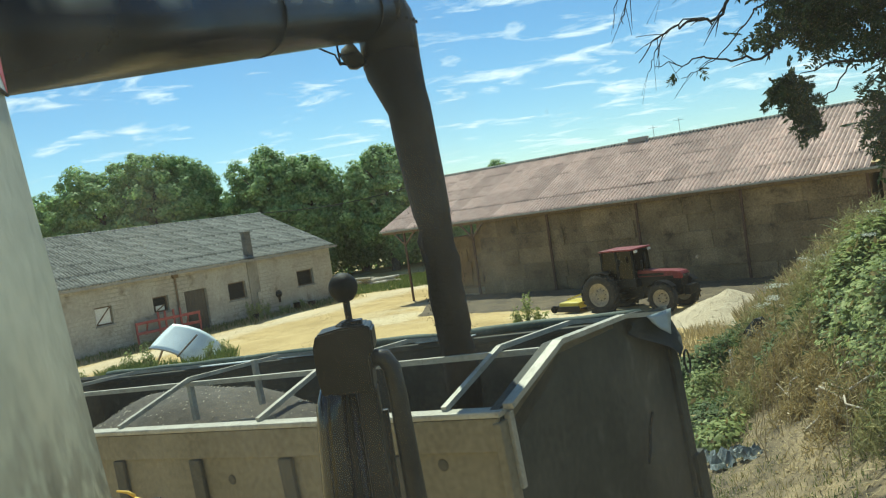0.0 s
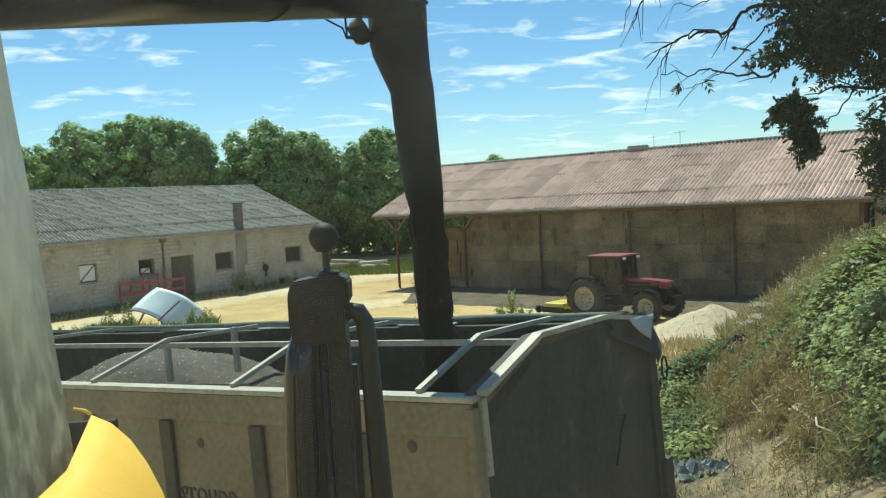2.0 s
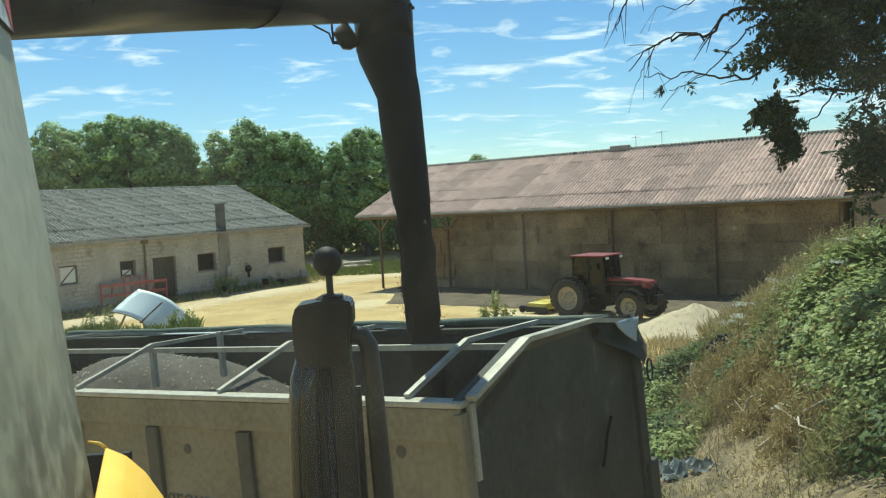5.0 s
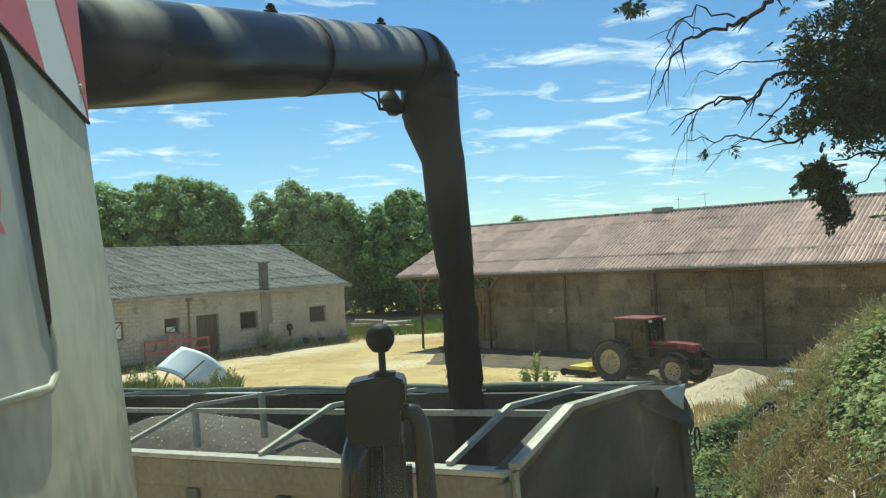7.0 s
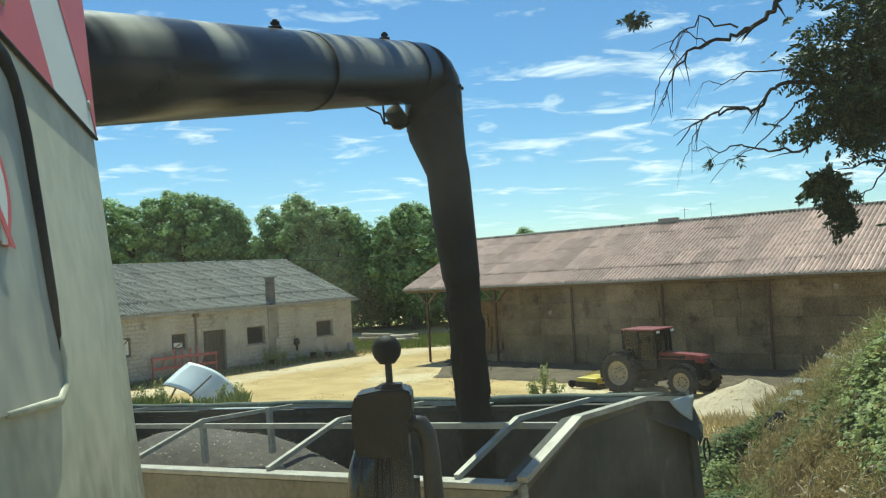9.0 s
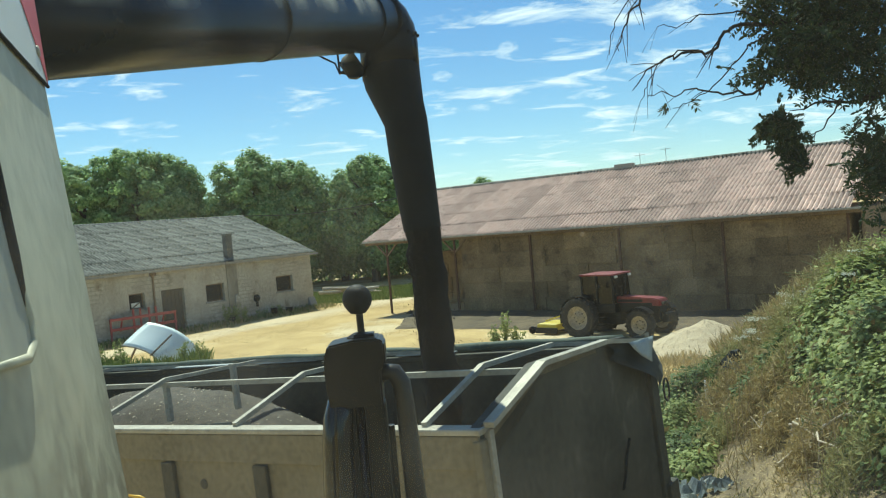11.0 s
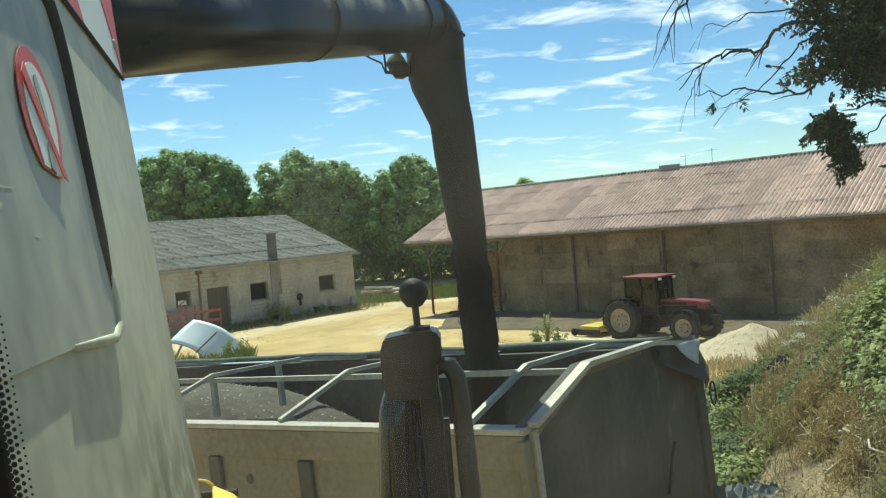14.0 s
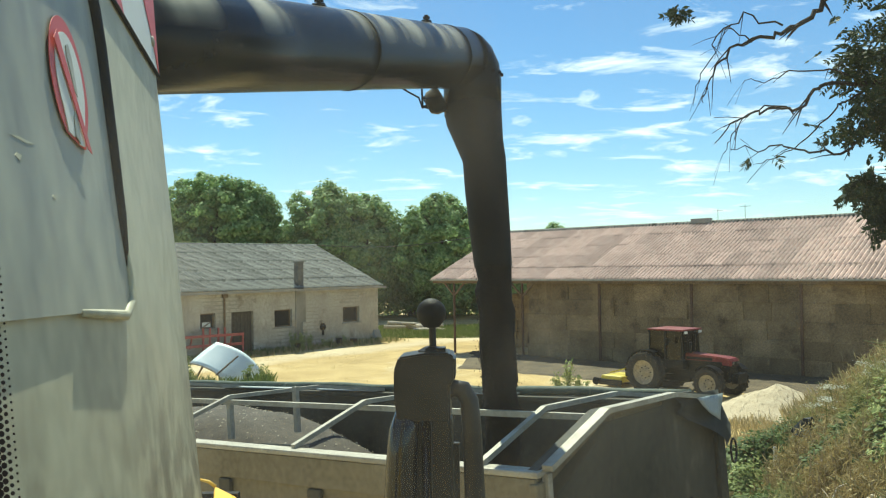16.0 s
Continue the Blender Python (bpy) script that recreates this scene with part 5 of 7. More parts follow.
    for x, y in ((-0.28, -0.64), (-0.28, 0.64), (0.45, -0.66), (0.45, 0.66), (1.15, -0.58), (1.15, 0.58)):
        b = bmesh.new()
        bar(b, (x, y, 1.33), (x * 0.95, y, 2.47), 0.06, 0.06, (1, 0, 0))
        part("pillar", b, M_BLACK, cab)
    for y in (-0.63, 0.63):
        part("side_glass", boxes((-0.25, 1.1, y - 0.004, y + 0.004, 1.35, 2.45)), M_CABGLASS, cab)
    part("rear_glass", boxes((-0.284, -0.276, -0.6, 0.6, 1.35, 2.45)), M_CABGLASS, cab)
    part("windscreen", boxes((1.16, 1.168, -0.55, 0.55, 1.66, 2.45)), M_CABGLASS, cab)
    part("seat", boxes((-0.2, 0.25, -0.25, 0.25, 1.36, 1.5), (-0.26, -0.14, -0.25, 0.25, 1.5, 2.05), bevel=0.04), M_RUBBER, cab)
    part("steering_wheel", tube(bmesh.new(), [(0.72 + 0.1 * math.cos(a), 0.19 * math.sin(a), 1.8 + 0.1 * math.cos(a)) for a in (2 * math.pi * k / 16 for k in range(17))], 0.015, 6, False), M_RUBBER, cab)
    for y in (-1.0, 0.64):
        fd = bmesh.new()
        rows = []
        for k in range(11):
            a = radians(-10 + 125 * k / 10)
            rows.append([fd.verts.new((-0.93 * math.cos(a) + 0.05, yy, 0.80 + 0.93 * math.sin(a) * 0.98)) for yy in (y, y + 0.36)])
        for a, b in zip(rows, rows[1:]):
            fd.faces.new((a[0], a[1], b[1], b[0]))
        bmesh.ops.solidify(fd, geom=fd.faces[:], thickness=0.03)
        part("fender", fd, M_BLACK, tc, smooth=True)
    for y in (-1.03, 0.67):
        fd = bmesh.new()
        rows = []
        for k in range(9):
            a = radians(40 + 100 * k / 8)
            rows.append([fd.verts.new((2.75 - 0.68 * math.cos(a), yy, 0.60 + 0.68 * math.sin(a))) for yy in (y, y + 0.36)])
        for a, b in zip(rows, rows[1:]):
            fd.faces.new((a[0], a[1], b[1], b[0]))
        bmesh.ops.solidify(fd, geom=fd.faces[:], thickness=0.02)
        part("front_mudguard", fd, M_BLACK, tc, smooth=True)
    part("bonnet_stripe", boxes((1.45, 3.0, -0.348, -0.334, 1.24, 1.37), (1.45, 3.0, 0.334, 0.348, 1.24, 1.37), bevel=0.006), M_BLACK, tc)
    part("step", boxes((0.75, 1.05, -0.78, -0.5, 0.5, 0.55), (0.75, 1.05, -0.74, -0.5, 0.78, 0.82), bevel=0.01), M_BLACK, tc)
    part("mirror", boxes((1.05, 1.08, -1.02, -0.86, 1.95, 2.2), (1.05, 1.07, -0.88, -0.62, 2.06, 2.08), bevel=0.008), M_BLACK, tc)
    part("linkage", boxes((-1.3, -0.3, -0.42, -0.36, 0.5, 0.57), (-1.3, -0.3, 0.36, 0.42, 0.5, 0.57), bevel=0.01), M_BLACK, tc)
    # yellow mower behind it
    mw = thing("rotary_mower", tc.matrix_world @ pose(-1.95, 0.1, 0.02), "yellow rotary mower hitched behind the tractor", "mower")
    dk = bmesh.new()
    box(dk, -0.5, 0.55, -0.66, 0.66, 0.18, 0.46, 0.10)
    part("deck", dk, M_YELLOW_DULL, mw, "dull yellow pressed deck")
    part("skirt", boxes((-0.54, 0.58, -0.70, -0.65, 0.06, 0.30), (-0.54, 0.58, 0.65, 0.70, 0.06, 0.30), bevel=0.01), M_BLACK, mw)
    b = bmesh.new()
    bar(b, (0.5, -0.3, 0.48), (1.1, -0.05, 0.95), 0.06, 0.06)
    bar(b, (0.5, 0.3, 0.48), (1.1, 0.05, 0.95), 0.06, 0.06)
    bar(b, (-0.5, 0, 0.48), (1.1, 0.0, 0.95), 0.05, 0.05)
    part("headstock", b, M_YELLOW_DULL, mw)
    for y in (-0.6, 0.6):
        w = bmesh.new()
        revolve(w, [(0.03, -0.06), (0.15, -0.06), (0.17, 0), (0.15, 0.06), (0.03, 0.06)], 18, Matrix.Translation((-0.78, y, 0.17)) @ Matrix.Rotation(radians(90), 4, "X"))
        part("wheel", w, M_RUBBER, mw, smooth=True)
        part("wheel_arm", boxes((-0.78, -0.42, y + 0.07, y + 0.11, 0.15, 0.3), bevel=0.006), M_BLACK, mw)


M_RUBBER_DUSTY = mat("dusty_tyre", (0.018, 0.017, 0.015), (0.05, 0.046, 0.038), 6, 0.85, 0, 0.2, 40)
M_YELLOW_DULL = mat("dull_yellow_paint", (0.50, 0.38, 0.03), (0.62, 0.50, 0.06), 4, 0.5, 0, 0.1, 40, spots=((0.2, 0.16, 0.06), 5, 0.64))
M_GLASSY = mat("lamp_glass", (0.6, 0.6, 0.58), (0.7, 0.7, 0.68), 9, 0.12, 0, 0)


def glass_mat(name, tint, alpha):
    m = bpy.data.materials.new(name)
    m.use_nodes = True
    n, l = m.node_tree.nodes, m.node_tree.links
    tr, gl, mixer = n.new("ShaderNodeBsdfTransparent"), n.new("ShaderNodeBsdfGlossy"), n.new("ShaderNodeMixShader")
    fr = n.new("ShaderNodeFresnel")
    tr.inputs[0].default_value, gl.inputs["Roughness"].default_value = (*tint, 1), 0.05
    l.new(fr.outputs[0], mixer.inputs[0]); l.new(tr.outputs[0], mixer.inputs[1]); l.new(gl.outputs[0], mixer.inputs[2])
    l.new(mixer.outputs[0], n["Material Output"].inputs[0])
    return m


M_CABGLASS = glass_mat("tinted_glass", (0.10, 0.13, 0.13), 0.3)
build_tractor()


def build_gravel():
    rnd = random.Random(4)
    n, m, verts, faces = 26, 64, [], []
    cx, cy, R, H = 9.95, 28.6, 2.5, 0.95
    for i in range(n):
        for j in range(m):
            a, q = 2 * math.pi * j / m, i / (n - 1)
            r = R * q * (1 + 0.14 * noise.noise(Vector((math.cos(a) * 1.5, math.sin(a) * 1.5, 2))))
            x, y = cx + r * math.cos(a), cy + r * math.sin(a)
            z = H * (1 - q) ** 1.1 * (1 + 0.12 * noise.noise(Vector((x * 1.4, y * 1.4, 0)))) + 0.03 * noise.noise(Vector((x * 9, y * 9, 0)))
            verts.append((x, y, ground_z(x, y) + z - 0.06 * q))
    faces = [(i * m + j, (i + 1) * m + j, (i + 1) * m + (j + 1) % m, i * m + (j + 1) % m) for i in range(n - 1) for j in range(m)]
    ob = raw("gravel_pile", verts, faces, M_GRAVEL, smooth=True)
    tagged(ob, "low pile of pale gravel on the yard", "gravel", kind="stuff")
    v, f = [], []
    for _ in range(1500):
        a, q = rnd.uniform(0, 6.283), math.sqrt(rnd.random()) * 1.08
        x, y = cx + R * q * math.cos(a), cy + R * q * math.sin(a)
        z = ground_z(x, y) + H * max(0.0, 1 - q) ** 1.1 + 0.0
        s = rnd.uniform(0.008, 0.02)
        k = len(v)
        v += [(x - s, y - s * 0.6, z - s * 0.3), (x + s, y - s * 0.5, z - s * 0.3), (x + s * 0.2, y + s, z - s * 0.3), (x, y, z + s)]
        f += [(k, k + 1, k + 3), (k + 1, k + 2, k + 3), (k + 2, k, k + 3)]
    raw("pebbles", v, f, M_GRAVEL, ob)


build_gravel()


def build_hood_shell():
    """The pale arched shell that lies by the yard."""
    sh = thing("plastic_shell", pose(-11.25, 36.2, ground_z(-11.25, 36.2) - 0.02, 0, 0, 6) @ Matrix.Scale(1.12, 4), "pale blue-white curved plastic shell among weeds", "shell")
    bm = bmesh.new()
    rows = []
    for u in (0.0, 0.12, 0.3, 0.5, 0.7, 0.88, 1.0):
        row = []
        for k in range(15):
            a = radians(24 + 66 * k / 14)
            out, high = (math.sin(a) - 0.407) / 0.593, math.cos(a) / 0.9135
            front = Vector((-1.30 + 1.30 * out, 0.0, 0.91 * high))
            rear = Vector((-0.48 + 1.84 * out, 1.1, 1.62 * high))
            p = front.lerp(rear, u)
            row.append(bm.verts.new(p + Vector((0, 0.10 * math.sin(math.pi * u), 0.05 * math.sin(math.pi * u) + 0.02 * noise.noise(p * 2.4)))))
        rows.append(row)
    for p, q in zip(rows, rows[1:]):
        for k in range(14):
            bm.faces.new((p[k], p[k + 1], q[k + 1], q[k]))
    bmesh.ops.recalc_face_normals(bm, faces=bm.faces)
    bmesh.ops.solidify(bm, geom=bm.faces[:], thickness=0.03)
    part("skin", bm, M_TANK, sh, smooth=True)
    rim = [(-1.30 + 1.30 * (math.sin(a) - 0.407) / 0.593, -0.02, 0.92 * math.cos(a) / 0.9135) for a in (radians(24 + 66 * k / 14) for k in range(15))]
    part("rim", tube(bmesh.new(), rim, 0.03, 8), M_CONCRETE, sh, "grey rim of the shell", smooth=True)
    b = bmesh.new()
    bar(b, (-0.28, -0.06, 0.42), (0.50, 0.42, 1.10), 0.07, 0.05)
    part("stay", b, M_GREYWOOD, sh, "dark stay across the shell")
    b = bmesh.new()
    bar(b, (-1.25, 0.15, 0.0), (-0.52, 1.05, 1.55), 0.06, 0.06)
    bar(b, (1.1, 1.0, 0.0), (-0.40, 1.05, 1.50), 0.06, 0.06)
    part("prop", b, M_WOOD, sh)
    lid = thing("green_sheet", pose(-10.4, 34.6, ground_z(-10.4, 34.6) + 0.02, 4, 2, 20), "pale green plastic sheet lying on the ground", "sheet")
    bm = bmesh.new()
    box(bm, -1.0, 1.0, -0.5, 0.5, 0, 0.12, 0.05)
    part("sheet", bm, M_TARP_GREEN, lid)


M_TARP_GREEN = mat("pale_green_plastic", (0.30, 0.46, 0.36), (0.45, 0.60, 0.48), 3, 0.5, 0, 0.1, 30)
build_hood_shell()


M_RED_FADED = mat("sun_faded_red_paint", (0.33, 0.06, 0.05), (0.48, 0.13, 0.11), 4, 0.6, 0, 0.1, 50)


def build_rack():
    rk = thing("harrow_frame", pose(-15.3, 47.3, YARD, 0, 0, 40), "red-painted steel harrow frame by the shed", "farm implement")
    for z in (0.75, 1.3):
        b = bmesh.new()
        bar(b, (-1.9, 0, z), (1.9, 0, z), 0.13, 0.15)
        part("beam", b, M_RED_FADED, rk)
    for x in (-1.85, -0.55, -0.15, 0.35, 0.75, 1.85):
        b = bmesh.new()
        hi = 1.75 if abs(x - 0.1) < 0.7 else 1.34
        bar(b, (x, 0.02, 0), (x, 0.02, hi), 0.09, 0.09, (1, 0, 0))
        part("upright", b, M_RED_FADED, rk)
    for x in (-1.2, 1.2):
        b = bmesh.new()
        bar(b, (x, 0, 1.3), (x, 0.8, 0.0), 0.07, 0.07)
        part("leg", b, M_RED_FADED, rk)
    part("tool_bar", boxes((-1.9, 1.9, 0.75, 0.85, 0.0, 0.1), bevel=0.01), M_RED_FADED, rk)


build_rack()


def build_small_yard():
    for x, y, r, h, mtl, lab in ((-9.2, 54.3, 0.22, 0.5, M_BLACK, "dark metal bucket by the shed wall"), (-11.4, 51.9, 0.2, 0.4, M_RUBBER_DUSTY, "dark plastic bucket in the weeds"), (-8.4, 55.4, 0.25, 0.35, M_RUBBER_DUSTY, "low dark tub by the shed wall")):
        bm = bmesh.new()
        revolve(bm, [(0.01, 0.0), (r * 0.8, 0.0), (r, h), (r * 1.06, h), (r * 1.06, h + 0.03), (r * 0.94, h + 0.03), (r * 0.75, 0.04), (0.01, 0.04)], 20)
        th = thing("bucket", pose(x, y, ground_z(x, y) - 0.02), lab, "bucket")
        part("body", bm, mtl, th, smooth=True)
        part("handle", tube(bmesh.new(), [(r * math.cos(a), 0, h + 0.02 + 0.5 * r * math.sin(a)) for a in (math.pi * k / 10 for k in range(11))], 0.012, 6), M_CONCRETE, th)
    m = shed.matrix_world
    gb = thing("wall_lamp", m @ pose(-4.95, -0.003, 1.25), "dark bulkhead fitting on the shed wall", "wall fitting")
    bm = bmesh.new()
    revolve(bm, [(0.01, 0.2), (0.16, 0.17), (0.24, 0.06), (0.25, 0.0)], 20, Matrix.Rotation(radians(90), 4, "X"))
    part("body", bm, M_BLACK, gb, smooth=True)
    part("bracket", boxes((-0.08, 0.08, -0.06, 0, -0.55, -0.2), bevel=0.01), M_BLACK, gb)
    # white crossed boards in the first windows
    for xa, xb, za, zb in ((-17.4, -16.4, 1.6, 2.6), (-13.8, -13.1, 1.68, 2.12)):
        bd = thing("white_board", m @ pose((xa + xb) / 2, 0.14, (za + zb) / 2), "white board closing a shed window", "board")
        part("panel", boxes(((xa - xb) / 2 + 0.08, (xb - xa) / 2 - 0.08, -0.015, 0.015, (za - zb) / 2 + 0.08, (zb - za) / 2 - 0.08)), M_WHITE, bd)
        b = bmesh.new()
        bar(b, ((xa - xb) / 2 + 0.05, -0.03, (za - zb) / 2 + 0.05), ((xb - xa) / 2 - 0.05, -0.03, (zb - za) / 2 - 0.05), 0.03, 0.06)
        part("batten", b, M_WOOD, bd)
    for x, y, w, d, h, mtl, seed, lab in ((3.5, 10.8, 0.55, 0.6, 0.22, M_TARP, 1, "crumpled grey plastic sheeting on the ground"), (3.75, 10.5, 0.4, 0.4, 0.16, M_TARP, 2, "torn pale sheeting on the soil"), (3.35, 11.3, 0.4, 0.35, 0.14, M_TARP_DARK, 8, "dark scrap of sheeting on the soil"),
                                          (5.0, 17.0, 1.5, 0.5, 0.25, M_TARP_DARK, 3, "black plastic film lying by the bank"), (5.3, 17.1, 0.7, 0.3, 0.22, M_TARP, 4, "pale scrap of film by the bank"),
                                          (6.3, 15.3, 1.2, 1.0, 0.5, M_TARP_DARK, 6, "dark tarpaulin half under the brambles"), (6.0, 14.6, 0.8, 0.6, 0.4, M_TARP, 7, "pale blue sheet half under the brambles")):
        crumple("plastic_sheet", Matrix.Translation((x, y, ground_z(x, y) - 0.01)), w, d, h, mtl, lab, "plastic sheet", seed)
    th = thing("marker_post", pose(5.15, 15.0, ground_z(5.15, 15.0)), "short white plastic post in the weeds", "post")
    part("shaft", tube(bmesh.new(), [(0, 0, 0), (0.01, 0, 0.62)], 0.03, 12), M_WHITE, th)
    sk = thing("wooden_stake", pose(3.3, 34.0, ground_z(3.3, 34) - 0.02), "leaning dark wooden stake in the yard", "stake")
    b = bmesh.new()
    bar(b, (0, 0, 0), (-0.16, 0, 0.4), 0.16, 0.1)
    part("shaft", b, M_WOOD, sk)
    # overhead cable between the far buildings
    a, b = shed.matrix_world @ Vector((0.3, 7.2, 6.85)), barn.matrix_world @ Vector((0.0, 6.8, 7.3))
    pts = [a.lerp(b, k / 12) - Vector((0, 0, 0.5 * math.sin(math.pi * k / 12))) for k in range(13)]
    cb = part("overhead_cable", tube(bmesh.new(), pts, 0.025, 6), M_BLACK)
    tagged(cb, "thin black overhead cable strung between the buildings", "cable")


build_small_yard()


# ---- plants ----
def leaf_cloud(name, centres, size, material, parent, rng, long=1.5, droop=0.0, label="", facing=None):
    """One small bent leaf (two faces) for every centre; facing: the way that each one's upper side turns."""
    n = len(centres)
    d = rng.normal(size=(n, 3)) if facing is None else np.cross(facing + 0.35 * rng.normal(size=(n, 3)), rng.normal(size=(n, 3)))
    d[:, 2] -= droop
    d /= np.linalg.norm(d, axis=1)[:, None]
    s = np.cross(d, rng.normal(size=(n, 3)) if facing is None else facing)
    s /= np.linalg.norm(s, axis=1)[:, None]
    up = np.cross(d, s)
    k = (size * rng.uniform(0.6, 1.3, n))[:, None]
    c = np.asarray(centres)
    v = np.stack([c - d * k * long / 2, c + s * k / 2 + up * k * 0.15, c + d * k * long / 2, c - s * k / 2 + up * k * 0.15], axis=1).reshape(-1, 3)
    i = np.arange(n) * 4
    f = np.concatenate([np.stack([i, i + 1, i + 2], 1), np.stack([i, i + 2, i + 3], 1)])
    me = bpy.data.meshes.new(name)
    me.vertices.add(len(v))
    me.vertices.foreach_set("co", v.ravel())
    me.loops.add(len(f) * 3)
    me.loops.foreach_set("vertex_index", f.ravel().astype(np.int32))
    me.polygons.add(len(f))
    me.polygons.foreach_set("loop_start", (np.arange(len(f)) * 3).astype(np.int32))
    me.update(calc_edges=True)
    me.materials.append(material)
    ob = new(name, me)
    if parent is not None:
        ob.parent = parent
    return tagged(ob, label)


def build_far_tree(x, y, top, spread, seed, lean=0.0):
    rng = np.random.default_rng(seed)
    base = ground_z(x, y)
    tr = thing("plane_tree", pose(x, y, base), "tall leafy green plane tree behind the shed", "tree", "trees behind the shed")
    h = top - base
    tk = bmesh.new()
    tube(tk, [(0, 0, -0.3), (0.1, 0, h * 0.25), (0.0, 0.2, h * 0.5), (0.2, 0, h * 0.8)], [0.45, 0.36, 0.26, 0.08], 10)
    for k in range(9):
        a, z = k * 2.4, h * (0.2 + 0.06 * k)
        e = Vector((math.cos(a) * spread * 0.7, math.sin(a) * spread * 0.7, z + h * 0.22))
        tube(tk, [(0, 0, z), e * 0.5 + Vector((0, 0, z * 0.5 + 0.3)), e], [0.16, 0.1, 0.03], 6)
    part("trunk", tk, M_BARK, tr)
    # clumps on an uneven crown
    nc = 430
    u = rng.normal(size=(nc, 3))
    u /= np.linalg.norm(u, axis=1)[:, None]
    q = rng.uniform(0.25, 1.0, nc) ** 0.5
    bump = np.array([1 + 0.24 * noise.noise(Vector(p) * 1.9 + Vector((seed * 3.1, 0, 0))) for p in u])
    c = u * (q * bump)[:, None] * np.array([spread, spread * 0.9, h * 0.46]) + np.array([lean, 0, h * 0.575])
    per = 90
    o = rng.normal(size=(nc * per, 3))
    o /= np.linalg.norm(o, axis=1)[:, None]
    big = np.repeat(rng.uniform(0.45, 0.95, nc), per)[:, None]
    pts = np.repeat(c, per, axis=0) + o * big * rng.uniform(0.55, 1.05, (nc * per, 1)) * np.array([1, 1, 0.8])
    face = o * 0.8 + np.repeat(u, per, axis=0) * 0.5 + np.array([0, 0, 0.35])
    keep = pts[:, 2] > 0.3
    leaf_cloud("crown", pts[keep], 0.27, M_LEAF_FAR, tr, rng, 1.2, 0.0, facing=face[keep])


for x, y, top, spread, seed in ((-38.5, 82, 10.6, 6.0, 1), (-30.5, 80, 12.4, 5.6, 2), (-25.2, 79, 12.5, 4.6, 3), (-22.0, 80, 12.3, 3.3, 13), (-15.0, 80, 11.4, 4.2, 4), (-11.0, 81, 10.7, 3.8, 5), (-3.6, 80, 10.3, 4.4, 6), (3.0, 84, 6.6, 5.0, 7), (-46, 84, 10, 6, 8), (-20.0, 86, 7.8, 5.5, 9), (8.3, 92, 7.5, 3.4, 10), (-7.0, 86, 7.2, 5, 12)):
    build_far_tree(x, y, top, spread, seed)


def build_hedge():
    rng = np.random.default_rng(61)
    n = 42000
    x = rng.uniform(-56, 26, n)
    top = np.array([4.4 + 1.4 * noise.noise(Vector((v * 0.25, 0, 0))) for v in x])
    p = np.stack([x, 88 + rng.normal(0, 0.9, n), YARD + rng.uniform(0, 1, n) ** 0.8 * top], 1)
    ob = leaf_cloud("hedge", p, 0.34, M_LEAF_FAR, None, rng, 1.2, 0.1)
    tagged(ob, "dense dark green hedge under the trees", "hedge", kind="stuff")
    lp = thing("log_pile", pose(-5.4, 66.5, YARD), "loose pile of grey logs and branches", "log pile")
    for k in range(12):
        a, h = rng.uniform(-0.5, 0.5), 0.12 + 0.22 * (k // 5)
        c = Vector((rng.uniform(-1.6, 1.6), rng.uniform(-0.5, 0.5), h))
        d = Vector((math.cos(a), math.sin(a), rng.uniform(-0.08, 0.08))) * rng.uniform(0.7, 1.3)
        part("log", tube(bmesh.new(), [c - d, c + d], [0.15, 0.11], 9), M_DEADWOOD, lp)


M_DEADWOOD = mat("bleached_wood", (0.42, 0.35, 0.25), (0.62, 0.54, 0.42), 8, 0.85, 0, 0.2, 60)
build_hedge()


def on_bank(rng, n, x0, x1, y0, y1, keep):
    out = []
    while len(out) < n:
        x, y = rng.uniform(x0, x1), rng.uniform(y0, y1)
        if keep(x, y):
            out.append((x, y, ground_z(x, y)))
    return np.array(out)


def edge_x(y):
    return 2.3 + 0.23 * (y - 8)


